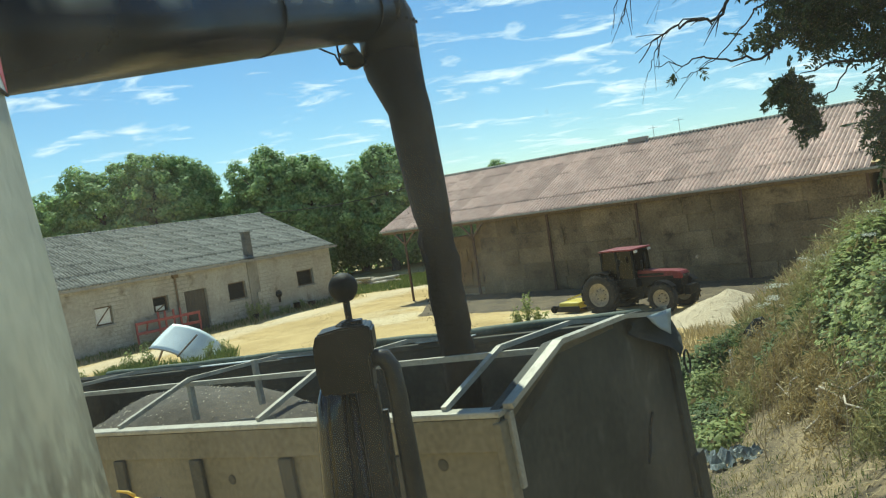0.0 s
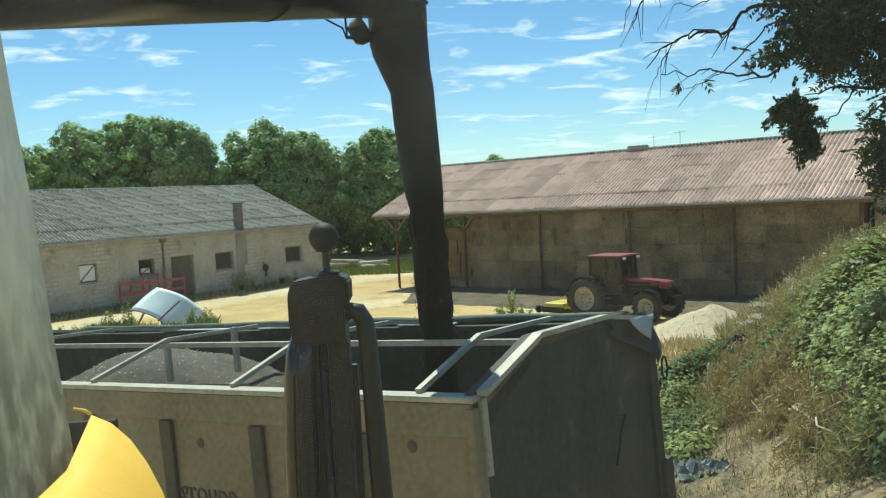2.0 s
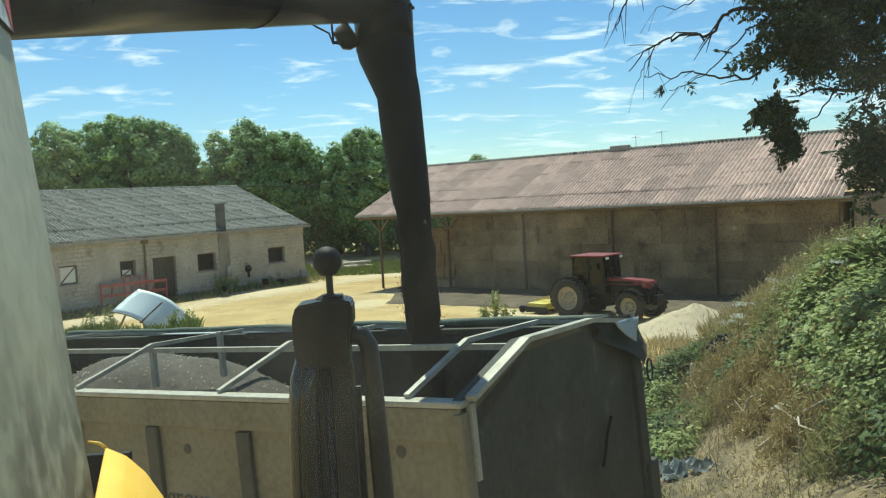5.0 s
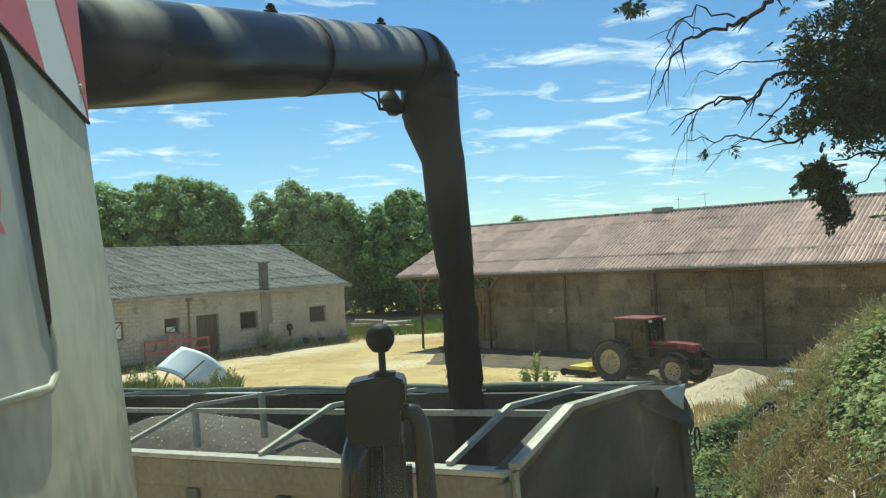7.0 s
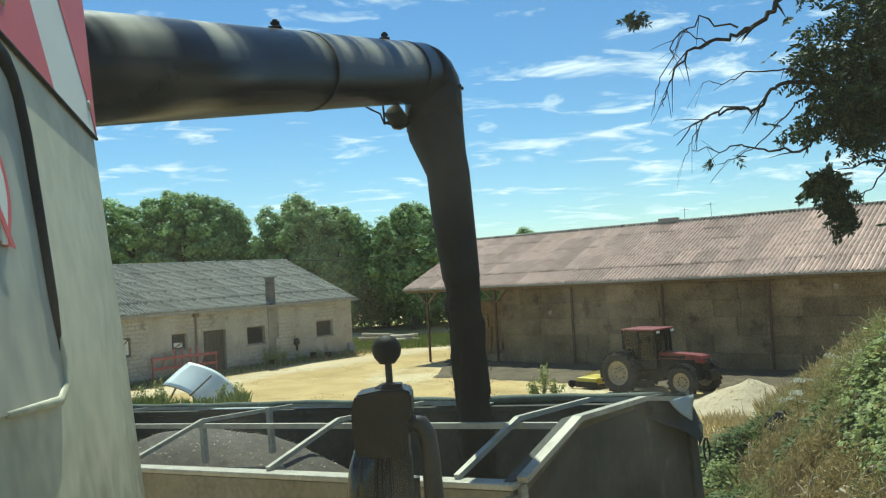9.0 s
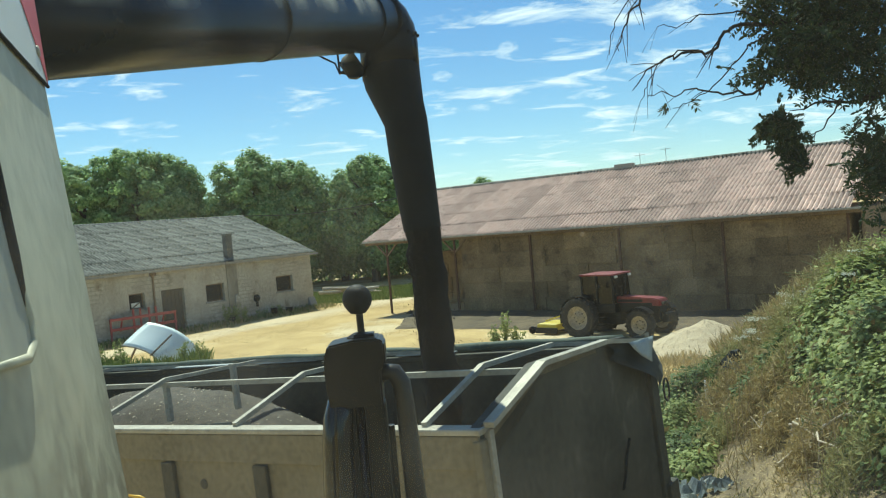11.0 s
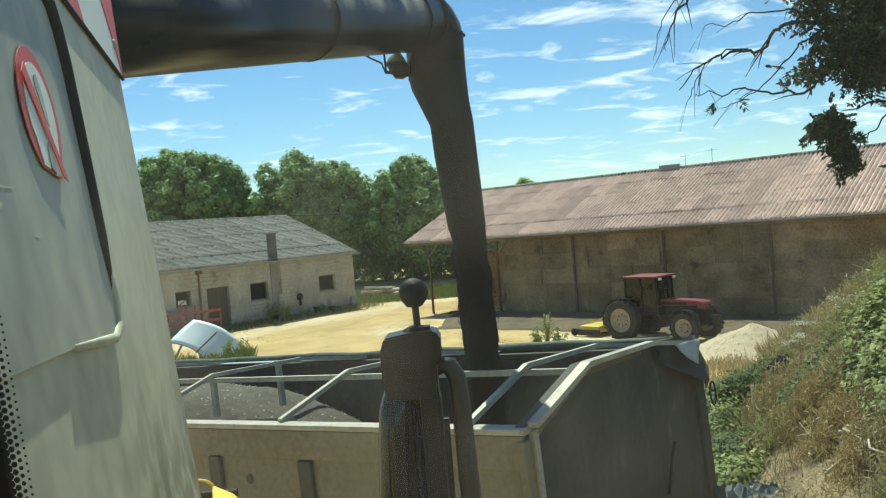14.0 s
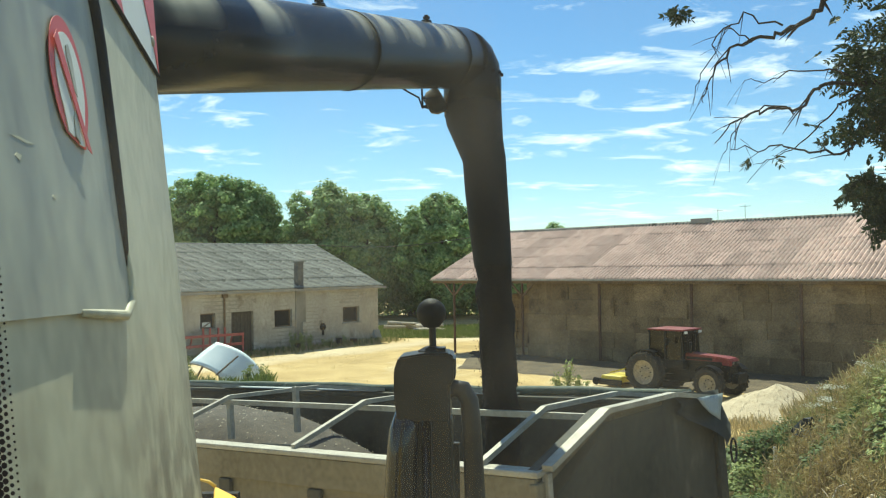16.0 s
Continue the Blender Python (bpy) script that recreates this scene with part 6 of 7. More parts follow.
def build_bush(x, y, r, h, seed, size=0.036, n=11000, mtl=None, label="bushy green bramble on the bank"):
    rng = np.random.default_rng(seed)
    z = ground_z(x, y)
    bu = thing("bramble_bush", pose(x, y, z - 0.05), label, "bush", "brambles on the bank")
    stems = bmesh.new()
    for k in range(14):
        a = k * 2.4 + seed
        e = Vector((math.cos(a) * r * 0.8, math.sin(a) * r * 0.8, h * rng.uniform(0.45, 0.95)))
        tube(stems, [(0, 0, 0), Vector((e.x * 0.4, e.y * 0.4, e.z * 0.75)), e], [0.014, 0.01, 0.004], 5)
    part("stems", stems, M_BARK_GREEN, bu)
    nc = n // 26
    u = rng.normal(size=(nc, 3))
    u[:, 2] = np.abs(u[:, 2])
    u /= np.linalg.norm(u, axis=1)[:, None]
    bump = np.array([1 + 0.35 * noise.noise(Vector(p) * 2.2 + Vector((seed * 1.7, 0, 0))) for p in u])
    c = u * (bump * rng.uniform(0.45, 1.0, nc) ** 0.5)[:, None] * np.array([r, r, h])
    o = rng.normal(size=(nc * 26, 3))
    pts = np.repeat(c, 26, axis=0) + o * 0.11
    face = o / np.linalg.norm(o, axis=1)[:, None] * 0.7 + np.repeat(u, 26, axis=0) * 0.4 + np.array([0, 0, 0.45])
    # leaves follow the slope of the bank
    pts[:, 2] += np.array([ground_z(x + p[0], y + p[1]) - z for p in pts])
    dry = rng.random(len(pts)) < 0.04
    if mtl in (M_LEAF_DRY, M_LEAF_OLIVE):
        thin = np.concatenate([pts, pts + rng.normal(size=pts.shape) * 0.1])
        leaf_cloud("stalks", thin, 0.016, mtl, bu, rng, 9.0, -0.9)
        return
    leaf_cloud("leaves", pts[~dry], size, mtl or M_LEAF_BUSH, bu, rng, 1.6, 0.0, facing=face[~dry])
    leaf_cloud("dry_leaves", pts[dry], size, M_LEAF_DRY, bu, rng, 2.4, 0.1)


M_BARK_GREEN = mat("green_stalk", (0.12, 0.15, 0.05), (0.22, 0.24, 0.09), 6, 0.8, 0, 0.1)
M_LEAF_DARK = leaf_mat("dark_bramble_leaves", (0.055, 0.09, 0.025), (0.13, 0.18, 0.055), 0.3)
M_LEAF_OLIVE = leaf_mat("olive_stalks", (0.20, 0.20, 0.075), (0.46, 0.42, 0.19), 0.35)
TONES = {"g": (M_LEAF_BUSH, "bright green bramble bush on the bank"), "d": (M_LEAF_DARK, "dark green nettle and bramble clump on the bank"), "o": (M_LEAF_OLIVE, "tall olive weeds half dried on the bank"), "b": (M_LEAF_DRY, "clump of straw-coloured dried weeds on the bank")}
BUSHES = ((5.15, 8.3, 0.7, 0.95, "g"), (5.55, 9.4, 0.85, 1.05, "g"), (5.95, 10.6, 0.9, 1.1, "g"), (6.3, 11.9, 0.9, 0.9, "g"), (6.7, 13.2, 0.9, 0.8, "g"), (7.4, 12.0, 1.1, 0.9, "g"), (6.9, 10.4, 0.9, 1.0, "g"), (7.6, 14.6, 1.2, 0.7, "o"), (8.8, 12.6, 1.3, 0.7, "g"),
          (5.2, 9.2, 0.55, 0.6, "d"), (5.6, 10.5, 0.6, 0.6, "d"), (5.8, 11.6, 0.6, 0.65, "d"), (6.2, 9.6, 0.6, 1.1, "d"), (5.0, 7.4, 0.8, 0.8, "d"), (5.4, 13.0, 0.5, 0.55, "d"), (4.9, 16.4, 0.9, 0.75, "d"), (5.7, 17.2, 0.9, 0.6, "d"), (6.1, 15.2, 0.6, 0.5, "d"),
          (4.0, 13.0, 0.7, 0.32, "d"), (3.9, 14.8, 0.6, 0.28, "g"), (4.5, 15.0, 0.4, 0.5, "g"), (3.7, 11.9, 0.4, 0.2, "g"),
          (4.75, 10.7, 0.45, 0.45, "b"), (5.0, 12.0, 0.55, 0.6, "b"), (5.3, 14.2, 0.55, 0.65, "b"), (4.55, 9.2, 0.45, 0.4, "b"), (6.2, 14.3, 0.7, 0.7, "b"), (6.9, 15.6, 0.8, 0.8, "b"), (7.4, 17.0, 0.9, 0.7, "b"),
          (5.4, 12.2, 0.4, 0.6, "o"), (6.5, 16.4, 0.7, 0.6, "o"), (4.4, 12.4, 0.4, 0.3, "o"), (6.0, 13.2, 0.5, 0.8, "o"), (4.4, 8.2, 0.4, 0.35, "o"))
for i, (x, y, r, h, tone) in enumerate(BUSHES):
    build_bush(x, y, r, h, 20 + i, 0.050 + 0.009 * (i % 4), int((13500 if tone in "gd" else 6500) * min(1.2, r * r * h + 0.25)), *TONES[tone])


def build_stalks():
    """Dead upright stalks between the brambles."""
    rng = np.random.default_rng(88)
    bm = bmesh.new()
    for _ in range(420):
        x, y = rng.uniform(3.6, 8.0), rng.uniform(8, 18)
        if x < edge_x(y) + 0.9 or noise.noise(Vector((x * 0.9, y * 0.9, 7))) < -0.05:
            continue
        z, h = ground_z(x, y), rng.uniform(0.4, 1.25)
        t = Vector((rng.normal(0, 0.12), rng.normal(0, 0.12), h))
        tube(bm, [(x, y, z - 0.02), Vector((x, y, z)) + t * 0.5 + Vector((0.02, 0, 0)), Vector((x, y, z)) + t], [0.006, 0.005, 0.002], 4)
        for k in range(3):
            p = Vector((x, y, z)) + t * (0.6 + 0.13 * k)
            tube(bm, [p, p + Vector((rng.normal(0, 0.08), rng.normal(0, 0.08), 0.1))], [0.003, 0.0015], 3)
    tagged(part("dead_stalks", bm, M_STALK), "dry brown upright weed stalks on the bank", "weeds", kind="stuff")


M_STALK = mat("dry_stalk", (0.24, 0.17, 0.09), (0.42, 0.32, 0.18), 6, 0.85, 0, 0.1)
build_stalks()


def blades(name, pts, height, width, material, rng, label, category):
    """Grass: a bent three-sided blade at every point."""
    n = len(pts)
    a = rng.uniform(0, 2 * np.pi, n)
    lean = rng.uniform(0.05, 0.5, n)
    h = height * rng.uniform(0.5, 1.25, n)
    w = width * rng.uniform(0.7, 1.3, n)
    side = np.stack([np.cos(a), np.sin(a), np.zeros(n)], 1) * w[:, None]
    b = rng.uniform(0, 2 * np.pi, n)
    out = np.stack([np.cos(b), np.sin(b), np.zeros(n)], 1) * (lean * h)[:, None]
    up = np.array([0, 0, 1.0])
    v = np.stack([pts - side, pts + side, pts + out * 0.35 + up * (h * 0.6)[:, None] + side * 0.6, pts + out + up * h[:, None]], 1).reshape(-1, 3)
    i = np.arange(n) * 4
    f = np.concatenate([np.stack([i, i + 1, i + 2], 1), np.stack([i, i + 2, i + 3], 1)])
    me = bpy.data.meshes.new(name)
    me.vertices.add(len(v))
    me.vertices.foreach_set("co", v.ravel())
    me.loops.add(len(f) * 3)
    me.loops.foreach_set("vertex_index", f.ravel().astype(np.int32))
    me.polygons.add(len(f))
    me.polygons.foreach_set("loop_start", (np.arange(len(f)) * 3).astype(np.int32))
    me.update(calc_edges=True)
    me.materials.append(material)
    return tagged(new(name, me), label, category, kind="stuff")


M_HUSK = leaf_mat("dark_twigs", (0.07, 0.05, 0.03), (0.20, 0.15, 0.09), 0.0)


def build_grass():
    rng = np.random.default_rng(77)
    p = on_bank(rng, 8000, 2.5, 9.5, 6, 22, lambda x, y: x > edge_x(y) + 0.5 and noise.noise(Vector((x * 0.7, y * 0.7, 1))) > 0.0)
    blades("dry_grass", p, 0.14, 0.004, M_GRASS, rng, "tall dry straw-coloured grass on the bank", "grass")
    p = on_bank(rng, 8000, 5.5, 10, 14.5, 22, lambda x, y: x > edge_x(y) + 2.3)
    blades("tall_grass", p, 0.6, 0.007, M_GRASS, rng, "tall dry seeded grass along the bank", "grass")
    p = on_bank(rng, 9000, 2.4, 8, 6, 20, lambda x, y: noise.noise(Vector((x * 0.8, y * 0.8, 5))) > 0.05)
    blades("green_grass", p, 0.08, 0.006, M_GRASS_GREEN, rng, "low green weeds on the dry soil", "weeds")
    # trampled straw, husks and twigs lying on the soil
    p = on_bank(rng, 15000, 2.4, 8.0, 6, 18, lambda x, y: x > edge_x(y) - 0.2)
    p[:, 2] += rng.uniform(0.0, 0.05, len(p))
    flat = np.stack([rng.normal(0, 0.25, len(p)), rng.normal(0, 0.25, len(p)), np.ones(len(p))], 1)
    for name, mtl, pick, size, long, label in (("straw_debris", M_GRASS, p[:9000], 0.012, 11.0, "bleached straw strewn over the bank"), ("husk_debris", M_LEAF_DRY, p[9000:13000], 0.035, 1.8, "brown dead leaves strewn over the bank"),
                                               ("twig_debris", M_HUSK, p[13000:], 0.014, 20.0, "dark broken twigs strewn over the bank")):
        tagged(leaf_cloud(name, pick, size, mtl, None, rng, long, 0.0, facing=flat[:len(pick)]), label, "plant litter", kind="stuff")
    # thin growth over the yard
    p = on_bank(rng, 26000, -30, 12, 26, 56, lambda x, y: noise.noise(Vector((x * 0.22, y * 0.22, 2))) > 0.05)
    blades("yard_grass", p, 0.045, 0.010, M_GRASS, rng, "thin dry grass over the yard", "grass")
    ex, ey = np.array([0.646, 0.764]), np.array([-0.764, 0.646])
    q = []
    for _ in range(9000):
        s, o = rng.uniform(-24, 1.0), -abs(rng.normal(0, 0.8)) - 0.05
        x, y = np.array([-7.05, 58]) + ex * s + ey * o
        q.append((x, y, ground_z(x, y)))
    q = np.array(q)
    pick = rng.random(len(q)) < 0.3
    blades("wall_weeds", q[pick], 0.30, 0.02, M_GRASS_GREEN, rng, "green weeds along the shed wall", "weeds")
    blades("wall_grass", q[~pick], 0.22, 0.02, M_GRASS, rng, "dry straw-coloured grass along the shed wall", "grass")
    p = on_bank(rng, 12000, -9, 4, 59, 71, lambda x, y: True)
    blades("far_grass", p, 0.2, 0.04, M_GRASS_GREEN, rng, "green grass strip behind the yard", "grass")
    p = on_bank(rng, 4200, 6.5, 11.5, 21, 27, lambda x, y: noise.noise(Vector((x * 0.8, y * 0.8, 3))) > -0.1)
    blades("mound_grass", p, 0.26, 0.007, M_GRASS, rng, "dry grass below the gravel pile", "grass")
    p = on_bank(rng, 2600, -14.5, -9.0, 34, 36.5, lambda x, y: abs(x + 11.2) > 1.4 or y < 35)
    blades("shell_weeds", p, 0.55, 0.02, M_GRASS_GREEN, rng, "green weeds round the plastic shell", "weeds")


build_grass()


def build_weed(x, y, h, seed, label, mtl):
    rng = np.random.default_rng(seed)
    w = thing("tall_weed", pose(x, y, ground_z(x, y) - 0.02), label, "weed", "weeds in the yard")
    bm = bmesh.new()
    pts = []
    for k in range(6):
        e = Vector((rng.normal(0, 0.16), rng.normal(0, 0.16), h * rng.uniform(0.5, 1.0)))
        tube(bm, [(0, 0, 0), e * 0.5, e], [0.012, 0.009, 0.004], 5)
        for t in np.linspace(0.15, 1, 26):
            pts.append(np.array(e) * t + rng.normal(size=3) * 0.05)
    part("stalks", bm, M_BARK_GREEN, w)
    pts = np.repeat(np.array(pts), 3, axis=0)
    leaf_cloud("leaves", pts + rng.normal(size=pts.shape) * 0.04, 0.045, mtl, w, rng, 2.6, 0.2)


for i, (x, y, h) in enumerate(((3.35, 32.6, 1.55), (3.0, 32.9, 0.9), (3.8, 32.4, 0.8), (-13.2, 35.2, 1.2), (-10.0, 35.6, 1.0), (-9.4, 36.0, 0.9), (-12.8, 36.0, 1.3), (-12.3, 35.0, 0.9), (-11.0, 51.6, 1.3), (-11.6, 51.7, 1.2), (-11.3, 52.0, 1.0), (-10.7, 52.3, 1.1), (-9.9, 53.4, 0.6), (-9.3, 54.6, 0.55), (-8.9, 55.0, 0.6), (-15.4, 35.0, 0.7), (-16.4, 35.5, 0.7))):
    build_weed(x, y, h, 300 + i, "tall green weed growing in the yard", M_LEAF_BUSH)


def build_umbel(x, y, h, seed):
    rng = np.random.default_rng(seed)
    w = thing("wild_carrot", pose(x, y, ground_z(x, y)), "tall weed with flat white flower heads", "wildflower", "white umbels on the bank")
    bm = bmesh.new()
    heads = []
    for k in range(5):
        e = Vector((rng.normal(0, 0.2), rng.normal(0, 0.2), h * rng.uniform(0.75, 1.05)))
        tube(bm, [(0, 0, 0), (e.x * 0.4, e.y * 0.4, e.z * 0.6), e], [0.008, 0.006, 0.003], 5)
        heads.append(np.array(e) + rng.normal(size=(60, 3)) * np.array([0.06, 0.06, 0.012]))
    part("stalks", bm, M_BARK_GREEN, w)
    leaf_cloud("flower_heads", np.concatenate(heads), 0.022, M_FLOWER, w, rng, 1.0, 0.0, "small white flowers in flat heads")


M_FLOWER = leaf_mat("white_petals", (0.62, 0.62, 0.50), (0.78, 0.78, 0.68), 0.3)
for i, (x, y, h) in enumerate(((5.9, 14.6, 0.95), (6.2, 14.9, 1.0), (6.7, 14.4, 0.9), (6.9, 13.2, 0.9), (7.3, 13.0, 1.0), (6.4, 11.8, 0.9), (7.0, 11.2, 1.0), (6.1, 13.4, 0.9))):
    build_umbel(x, y, h, 400 + i)


def twig(bm, pts, r0, r1, rng, forks=3, seg=6, length=0.35):
    """A crooked branch through the points, with side twigs."""
    pts = [Vector(p) for p in pts]
    fine = []
    for a, b in zip(pts, pts[1:]):
        for k in range(4):
            fine.append(a.lerp(b, k / 4) + Vector(rng.normal(size=3) * 0.06 * (a - b).length))
    fine.append(pts[-1])
    n = len(fine)
    tube(bm, fine, [r0 + (r1 - r0) * i / (n - 1) for i in range(n)], seg)
    for k in range(forks):
        i = int(rng.integers(n // 4, n))
        d = (fine[min(i + 1, n - 1)] - fine[max(i - 1, 0)]).normalized()
        e = (d + Vector(rng.normal(size=3) * 0.55)).normalized() * length * rng.uniform(0.5, 1.2)
        p, r = fine[i], max(r1, r0 + (r1 - r0) * i / (n - 1)) * 0.6
        tube(bm, [p, p + e * 0.5 + Vector((0, 0, -0.03)), p + e + Vector((0, 0, -0.08))], [r, r * 0.7, r1 * 0.6], 5)
    return bm


def build_dead_branches():
    rng = np.random.default_rng(50)
    for i, pts in enumerate((((4.65, 10.9, 0.0), (4.5, 10.0, 0.25), (4.32, 9.0, 0.28), (4.1, 8.0, 0.1)), ((4.45, 10.3, 0), (4.6, 9.6, 0.38), (4.7, 8.9, 0.30)), ((4.15, 9.6, 0), (4.4, 9.0, 0.35), (4.6, 8.3, 0.25)), ((4.3, 10.6, 0), (4.55, 10.9, 0.3), (4.9, 11.2, 0.35)))):
        bm = bmesh.new()
        q = [(x, y, ground_z(x, y) + 0.06 + z) for x, y, z in pts]
        twig(bm, q, 0.022, 0.008, rng, 4, 7, 0.5)
        tagged(part("dead_branch", bm, M_DEADWOOD), "pale dead branch lying on the dry bank", "branch", "dead branches on the bank")


build_dead_branches()


M_TWIG = mat("dark_twig", (0.018, 0.015, 0.012), (0.04, 0.033, 0.026), 6, 0.95, 0, 0.4, 40)


def build_ash():
    """The tree at the edge of the bank: its limbs hang over the trailer."""
    rng = np.random.default_rng(9)
    tx, ty = 9.6, 11.5
    z0 = ground_z(tx, ty)
    ash = thing("ash_tree", pose(tx, ty, z0), "dark-leaved ash tree overhanging from the bank, with bare twigs", "tree")
    inv = Matrix.Translation((-tx, -ty, -z0))

    def loc(*pts):
        return [inv @ Vector(p) for p in pts]
    tk = bmesh.new()
    tube(tk, [(0, 0, -0.2), (-0.1, 0, 1.6), (-0.5, 0.0, 3.4), (-0.9, -0.1, 5.4), (-1.2, -0.2, 7.6)], [0.34, 0.27, 0.23, 0.17, 0.08], 14)
    part("trunk", tk, M_BARK, ash, smooth=True)
    limbs = (
        (((8.8, 11.4, 5.6), (7.2, 11.1, 6.1), (6.0, 11.0, 5.95), (5.1, 11.0, 5.95)), 0.09, 0.035, 5),
        (((5.1, 11.0, 5.95), (4.6, 11.0, 5.98), (4.38, 11.0, 5.86), (4.22, 11.0, 5.62), (3.9, 11.0, 5.66), (3.55, 11.0, 5.62), (3.3, 11.0, 5.45), (3.10, 11.0, 5.22)), 0.030, 0.006, 9),
        (((4.22, 11.0, 5.62), (3.75, 11.02, 5.70), (3.45, 11.0, 5.55), (3.3, 11.0, 5.25), (3.2, 11.0, 5.08)), 0.012, 0.004, 7),
        (((5.3, 11.0, 5.95), (4.9, 11.0, 6.06), (4.5, 11.05, 6.15), (4.1, 11.05, 6.16), (3.8, 11.05, 6.03), (3.5, 11.0, 6.03)), 0.016, 0.004, 8),
        (((6.8, 11.1, 6.2), (5.4, 11.0, 7.4), (4.6, 11.0, 7.1), (4.35, 11.0, 6.82), (4.05, 11.0, 6.66), (3.6, 11.0, 6.55), (3.25, 11.0, 6.4), (3.05, 11.0, 6.05), (2.96, 11.0, 5.75)), 0.05, 0.005, 12),
        (((4.05, 11.0, 6.66), (3.5, 11.05, 6.95), (3.2, 11.05, 6.62), (3.0, 11.05, 6.2), (2.84, 11.05, 5.72)), 0.014, 0.004, 9),
        (((3.6, 11.0, 6.55), (3.3, 10.95, 6.72), (3.1, 10.95, 6.45)), 0.01, 0.004, 4),
        (((5.6, 11.0, 5.5), (5.1, 11.0, 5.32), (4.7, 11.0, 5.05), (4.3, 11.0, 5.08), (4.0, 11.0, 5.18), (3.65, 11.0, 5.12), (3.3, 11.0, 5.14)), 0.024, 0.005, 7),
        (((5.0, 11.0, 5.85), (4.7, 11.0, 5.7), (4.5, 11.0, 5.42), (4.2, 11.0, 5.2), (3.9, 11.0, 5.03), (3.62, 11.0, 4.94)), 0.014, 0.004, 4),
        (((8.9, 11.4, 4.9), (7.2, 11.1, 5.0), (6.2, 11.0, 4.86), (5.7, 11.0, 4.86), (5.2, 11.0, 4.78)), 0.05, 0.006, 5),
        (((5.9, 11.0, 4.86), (5.65, 11.0, 4.55), (5.45, 11.0, 4.35), (5.3, 11.0, 4.2)), 0.012, 0.004, 3),
    )
    for pts, r0, r1, forks in limbs:
        bm = bmesh.new()
        twig(bm, loc(*pts), r0, r1, rng, forks, 7, 0.32)
        part("limb", bm, M_TWIG, ash)
    # sprays of pinnate leaves: (centre, spread, sprays)
    masses = [((5.62, 11.0, 6.15), (0.52, 0.5, 0.55), 300), ((5.4, 11.0, 5.75), (0.35, 0.4, 0.22), 130), ((4.85, 11.0, 5.40), (0.24, 0.3, 0.10), 36), ((5.7, 11.0, 5.4), (0.35, 0.4, 0.25), 150), ((6.0, 11.0, 6.9), (0.6, 0.7, 0.6), 330),
              ((6.3, 11.0, 5.8), (0.6, 0.6, 0.6), 330), ((6.9, 11.0, 6.9), (0.8, 0.8, 0.7), 260), ((5.02, 11.0, 4.64), (0.17, 0.2, 0.10), 90), ((5.17, 11.0, 4.36), (0.10, 0.15, 0.13), 50), ((5.22, 11.0, 4.12), (0.07, 0.12, 0.11), 34), ((4.83, 11.0, 4.60), (0.09, 0.1, 0.05), 22),
              ((3.55, 11.0, 4.98), (0.015, 0.02, 0.03), 2), ((3.82, 11.0, 5.02), (0.015, 0.02, 0.03), 2), ((2.66, 11.0, 6.97), (0.10, 0.10, 0.05), 12), ((6.44, 11.1, 4.1), (0.24, 0.35, 0.5), 220), ((6.5, 11.0, 5.1), (0.25, 0.3, 0.2), 60),
              ((4.95, 11.1, 6.25), (0.14, 0.2, 0.2), 40), ((7.9, 11.2, 6.0), (0.8, 0.8, 1.0), 260), ((8.0, 11.2, 7.8), (1.2, 1.0, 0.8), 240)]
    pts, dirs = [], []
    for c, s, n in masses:
        for _ in range(int(n * 1.4)):
            o = np.array(c) + rng.normal(size=3) * np.array(s) * 0.68
            d = rng.normal(size=3) * np.array([1, 1, 0.5]) + np.array([-0.2, 0, -0.7])
            d /= np.linalg.norm(d)
            side = np.cross(d, rng.normal(size=3))
            side /= np.linalg.norm(side)
            ln = rng.uniform(0.16, 0.28) * (0.55 if s[0] < 0.2 else 1.0)
            for t in np.linspace(0.2, 1.0, 5):
                for sg in (-1, 1):
                    a = o + d * ln * t
                    e = side * sg * 0.9 + d * 0.5
                    pts.append(a + e * 0.035)
                    dirs.append(e)
            pts.append(o + d * (ln + 0.04))
            dirs.append(d)
    p, e = np.array(pts), np.array(dirs)
    e /= np.linalg.norm(e, axis=1)[:, None]
    n = len(p)
    w = np.cross(e, rng.normal(size=(n, 3)))
    w /= np.linalg.norm(w, axis=1)[:, None]
    k = rng.uniform(0.8, 1.2, n)[:, None]
    v = np.stack([p - e * 0.042 * k, p + w * 0.019 * k, p + e * 0.050 * k, p - w * 0.019 * k], 1).reshape(-1, 3) - np.array([tx, ty, z0])
    i = np.arange(n) * 4
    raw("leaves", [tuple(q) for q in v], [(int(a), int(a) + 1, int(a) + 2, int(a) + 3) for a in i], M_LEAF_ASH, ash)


build_ash()


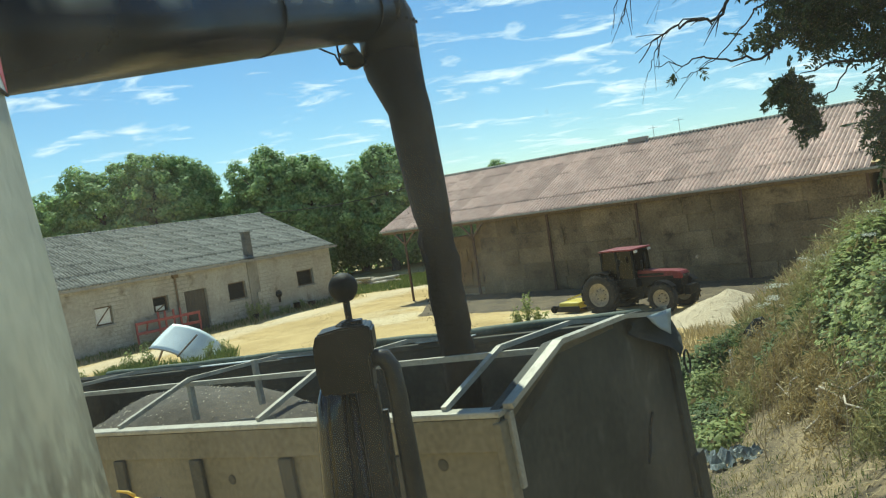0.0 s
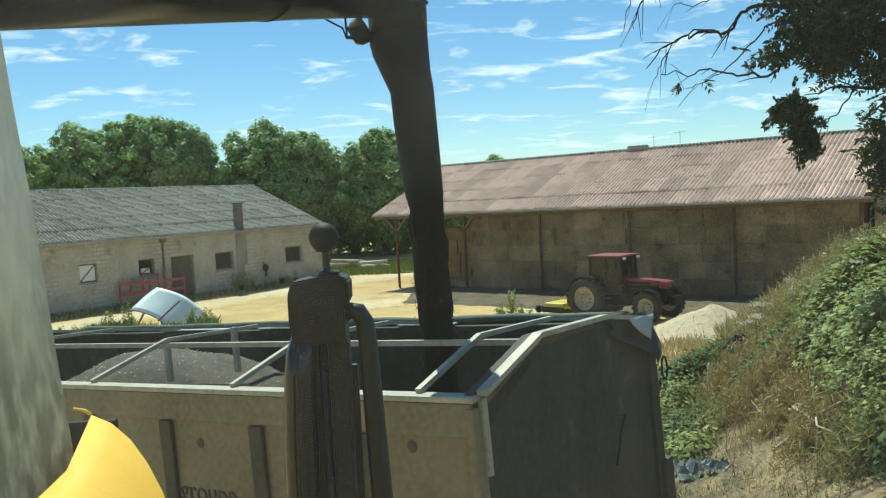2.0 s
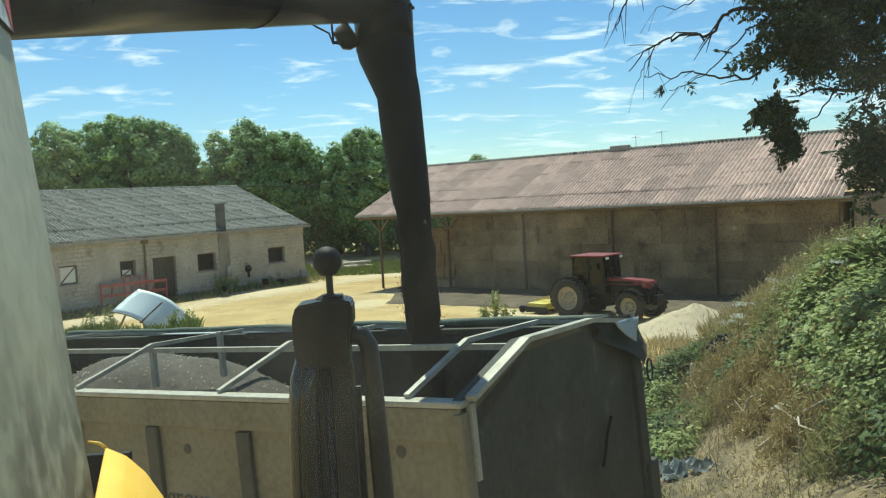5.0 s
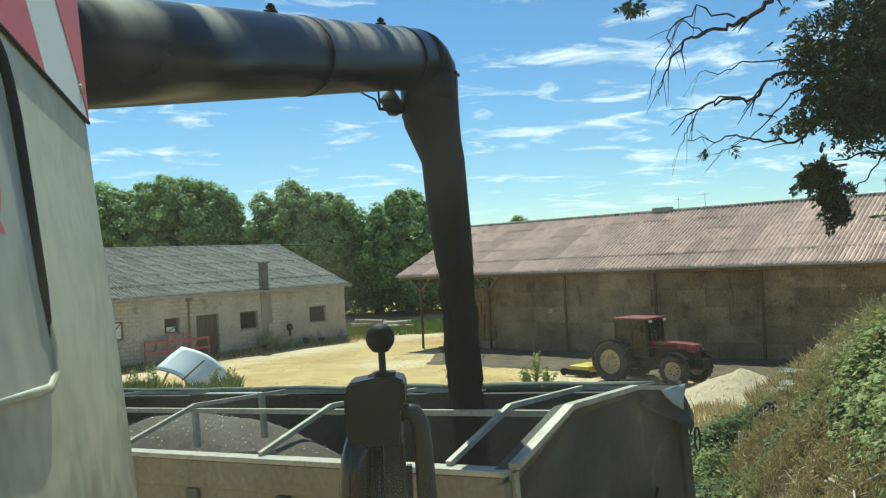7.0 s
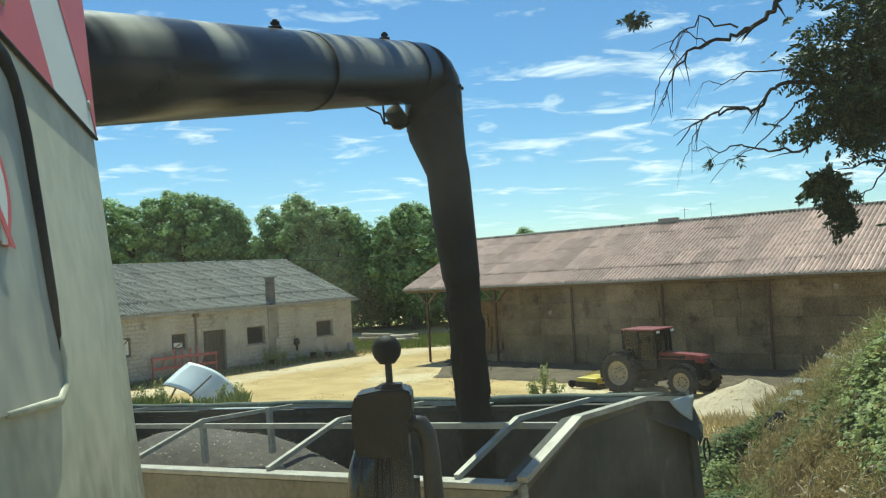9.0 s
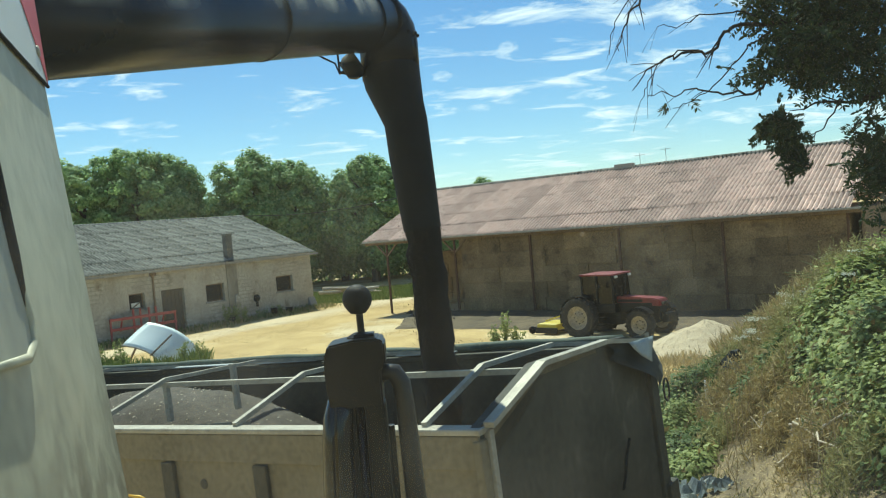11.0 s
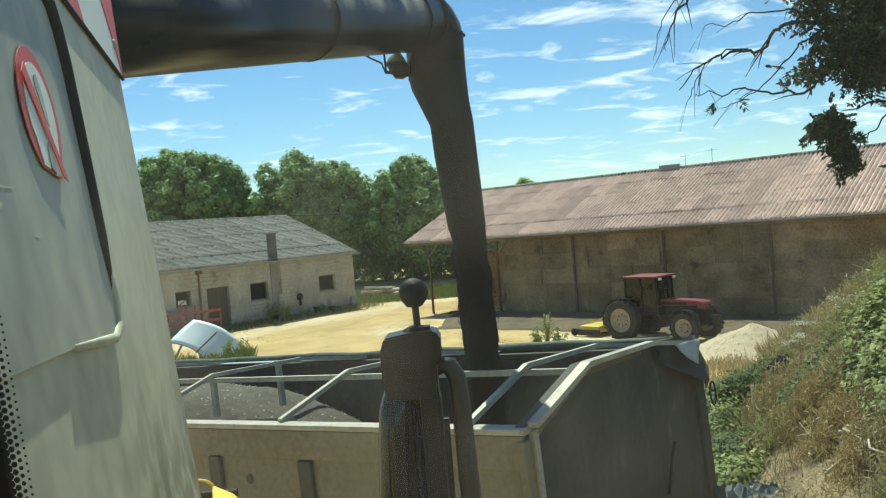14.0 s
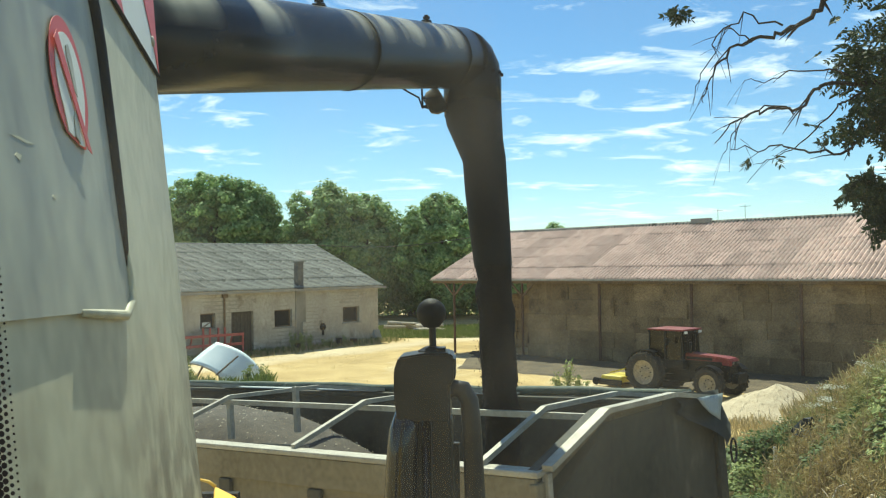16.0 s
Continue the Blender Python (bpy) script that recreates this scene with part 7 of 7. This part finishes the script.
def build_window():
    """The cab's side window: a dusty pane with a black printed edge."""
    win = thing("window_1", Matrix.Identity(4), "dusty cab window with a black dotted edge", "window", kind="structure")
    bm = bmesh.new()
    box(bm, -0.155, 0.75, 0.2, 0.204, 3.25, 4.25)
    pane = part("pane", bm, M_PANE, win, "smeared dusty glass")
    pane.visible_shadow = False

    rnd = random.Random(21)
    for k in range(26):
        bm = bmesh.new()
        r = rnd.choice((0.0003, 0.0004, 0.0006)) * rnd.uniform(0.7, 1.2)
        m = Matrix.Translation((rnd.uniform(-0.10, 0.17), 0.1985, rnd.uniform(3.55, 3.80))) @ Matrix.Rotation(radians(90), 4, "X") @ Matrix.Diagonal((1, rnd.uniform(0.8, 1.3), 1, 1))
        bmesh.ops.create_circle(bm, cap_ends=True, segments=14, radius=r, matrix=m)
        drop = part("dried_drop", bm, M_DROP, win)
        drop.visible_shadow = False

    def ex(z):
        return -0.1212 + 0.085 * (3.734 - z) if z < 3.734 else -0.1212
    bm = bmesh.new()
    zs = [3.25 + 0.02 * k for k in range(51)]
    a = [bm.verts.new((ex(z) - 0.0015, 0.199, z)) for z in zs]
    b = [bm.verts.new((-0.30, 0.16, z)) for z in zs]
    for k in range(50):
        bm.faces.new((a[k], b[k], b[k + 1], a[k + 1]))
    bmesh.ops.solidify(bm, geom=bm.faces[:], thickness=0.004)
    part("window_frame", bm, M_DARK, win, "black window edge")
    bm = bmesh.new()
    for k in range(590):
        z = 3.25 + 0.0017 * k
        for j, r in ((0, 0.0009), (1, 0.0007), (2, 0.0005), (3, 0.0003)):
            x = ex(z) - 0.0012 + 0.0013 * j
            m = Matrix.Translation((x, 0.1985, z + 0.00085 * j)) @ Matrix.Rotation(radians(90), 4, "X")
            bmesh.ops.create_circle(bm, cap_ends=True, segments=8, radius=r, matrix=m)
    part("dots", bm, M_DARK, win)


def pane_mat():
    m = bpy.data.materials.new("dusty_pane")
    m.use_nodes = True
    n, l = m.node_tree.nodes, m.node_tree.links
    tr, df, mixer = n.new("ShaderNodeBsdfTransparent"), n.new("ShaderNodeBsdfDiffuse"), n.new("ShaderNodeMixShader")
    tl, both = n.new("ShaderNodeBsdfTranslucent"), n.new("ShaderNodeMixShader")
    tr.inputs[0].default_value = (0.90, 0.97, 0.95, 1)
    df.inputs[0].default_value = tl.inputs[0].default_value = (0.60, 0.58, 0.49, 1)
    tc = n.new("ShaderNodeTexCoord")
    big, streak = n.new("ShaderNodeTexNoise"), n.new("ShaderNodeTexNoise")
    mp = n.new("ShaderNodeMapping")
    mp.inputs["Scale"].default_value = (1, 1, 0.6)
    l.new(tc.outputs["Object"], mp.inputs[0])
    big.inputs["Scale"].default_value, big.inputs["Detail"].default_value = 14, 3
    streak.inputs["Scale"].default_value, streak.inputs["Detail"].default_value = 45, 2
    l.new(mp.outputs[0], big.inputs["Vector"]); l.new(mp.outputs[0], streak.inputs["Vector"])
    mul, mr = n.new("ShaderNodeMath"), n.new("ShaderNodeMapRange")
    mul.operation = "MULTIPLY"
    l.new(big.outputs["Fac"], mul.inputs[0]); l.new(streak.outputs["Fac"], mul.inputs[1])
    mr.inputs["From Min"].default_value, mr.inputs["From Max"].default_value = 0.22, 0.42
    mr.inputs["To Min"].default_value, mr.inputs["To Max"].default_value = PANE_DUST
    l.new(mul.outputs[0], mr.inputs[0]); l.new(mr.outputs[0], mixer.inputs[0])
    both.inputs[0].default_value = 0.5
    l.new(df.outputs[0], both.inputs[1]); l.new(tl.outputs[0], both.inputs[2])
    l.new(tr.outputs[0], mixer.inputs[1]); l.new(both.outputs[0], mixer.inputs[2])
    l.new(mixer.outputs[0], n["Material Output"].inputs[0])
    return m


def drop_mat():
    """A faint film of dried dust that light passes through."""
    m = bpy.data.materials.new("dried_drop")
    m.use_nodes = True
    n, l = m.node_tree.nodes, m.node_tree.links
    tr, df, mixer = n.new("ShaderNodeBsdfTransparent"), n.new("ShaderNodeBsdfTranslucent"), n.new("ShaderNodeMixShader")
    df.inputs[0].default_value, mixer.inputs[0].default_value = (0.62, 0.58, 0.48, 1), 0.07
    l.new(tr.outputs[0], mixer.inputs[1]); l.new(df.outputs[0], mixer.inputs[2]); l.new(mixer.outputs[0], n["Material Output"].inputs[0])
    return m


M_DROP = drop_mat()
PANE_DUST = (0.015, 0.050)
M_PANE = pane_mat()
build_window()
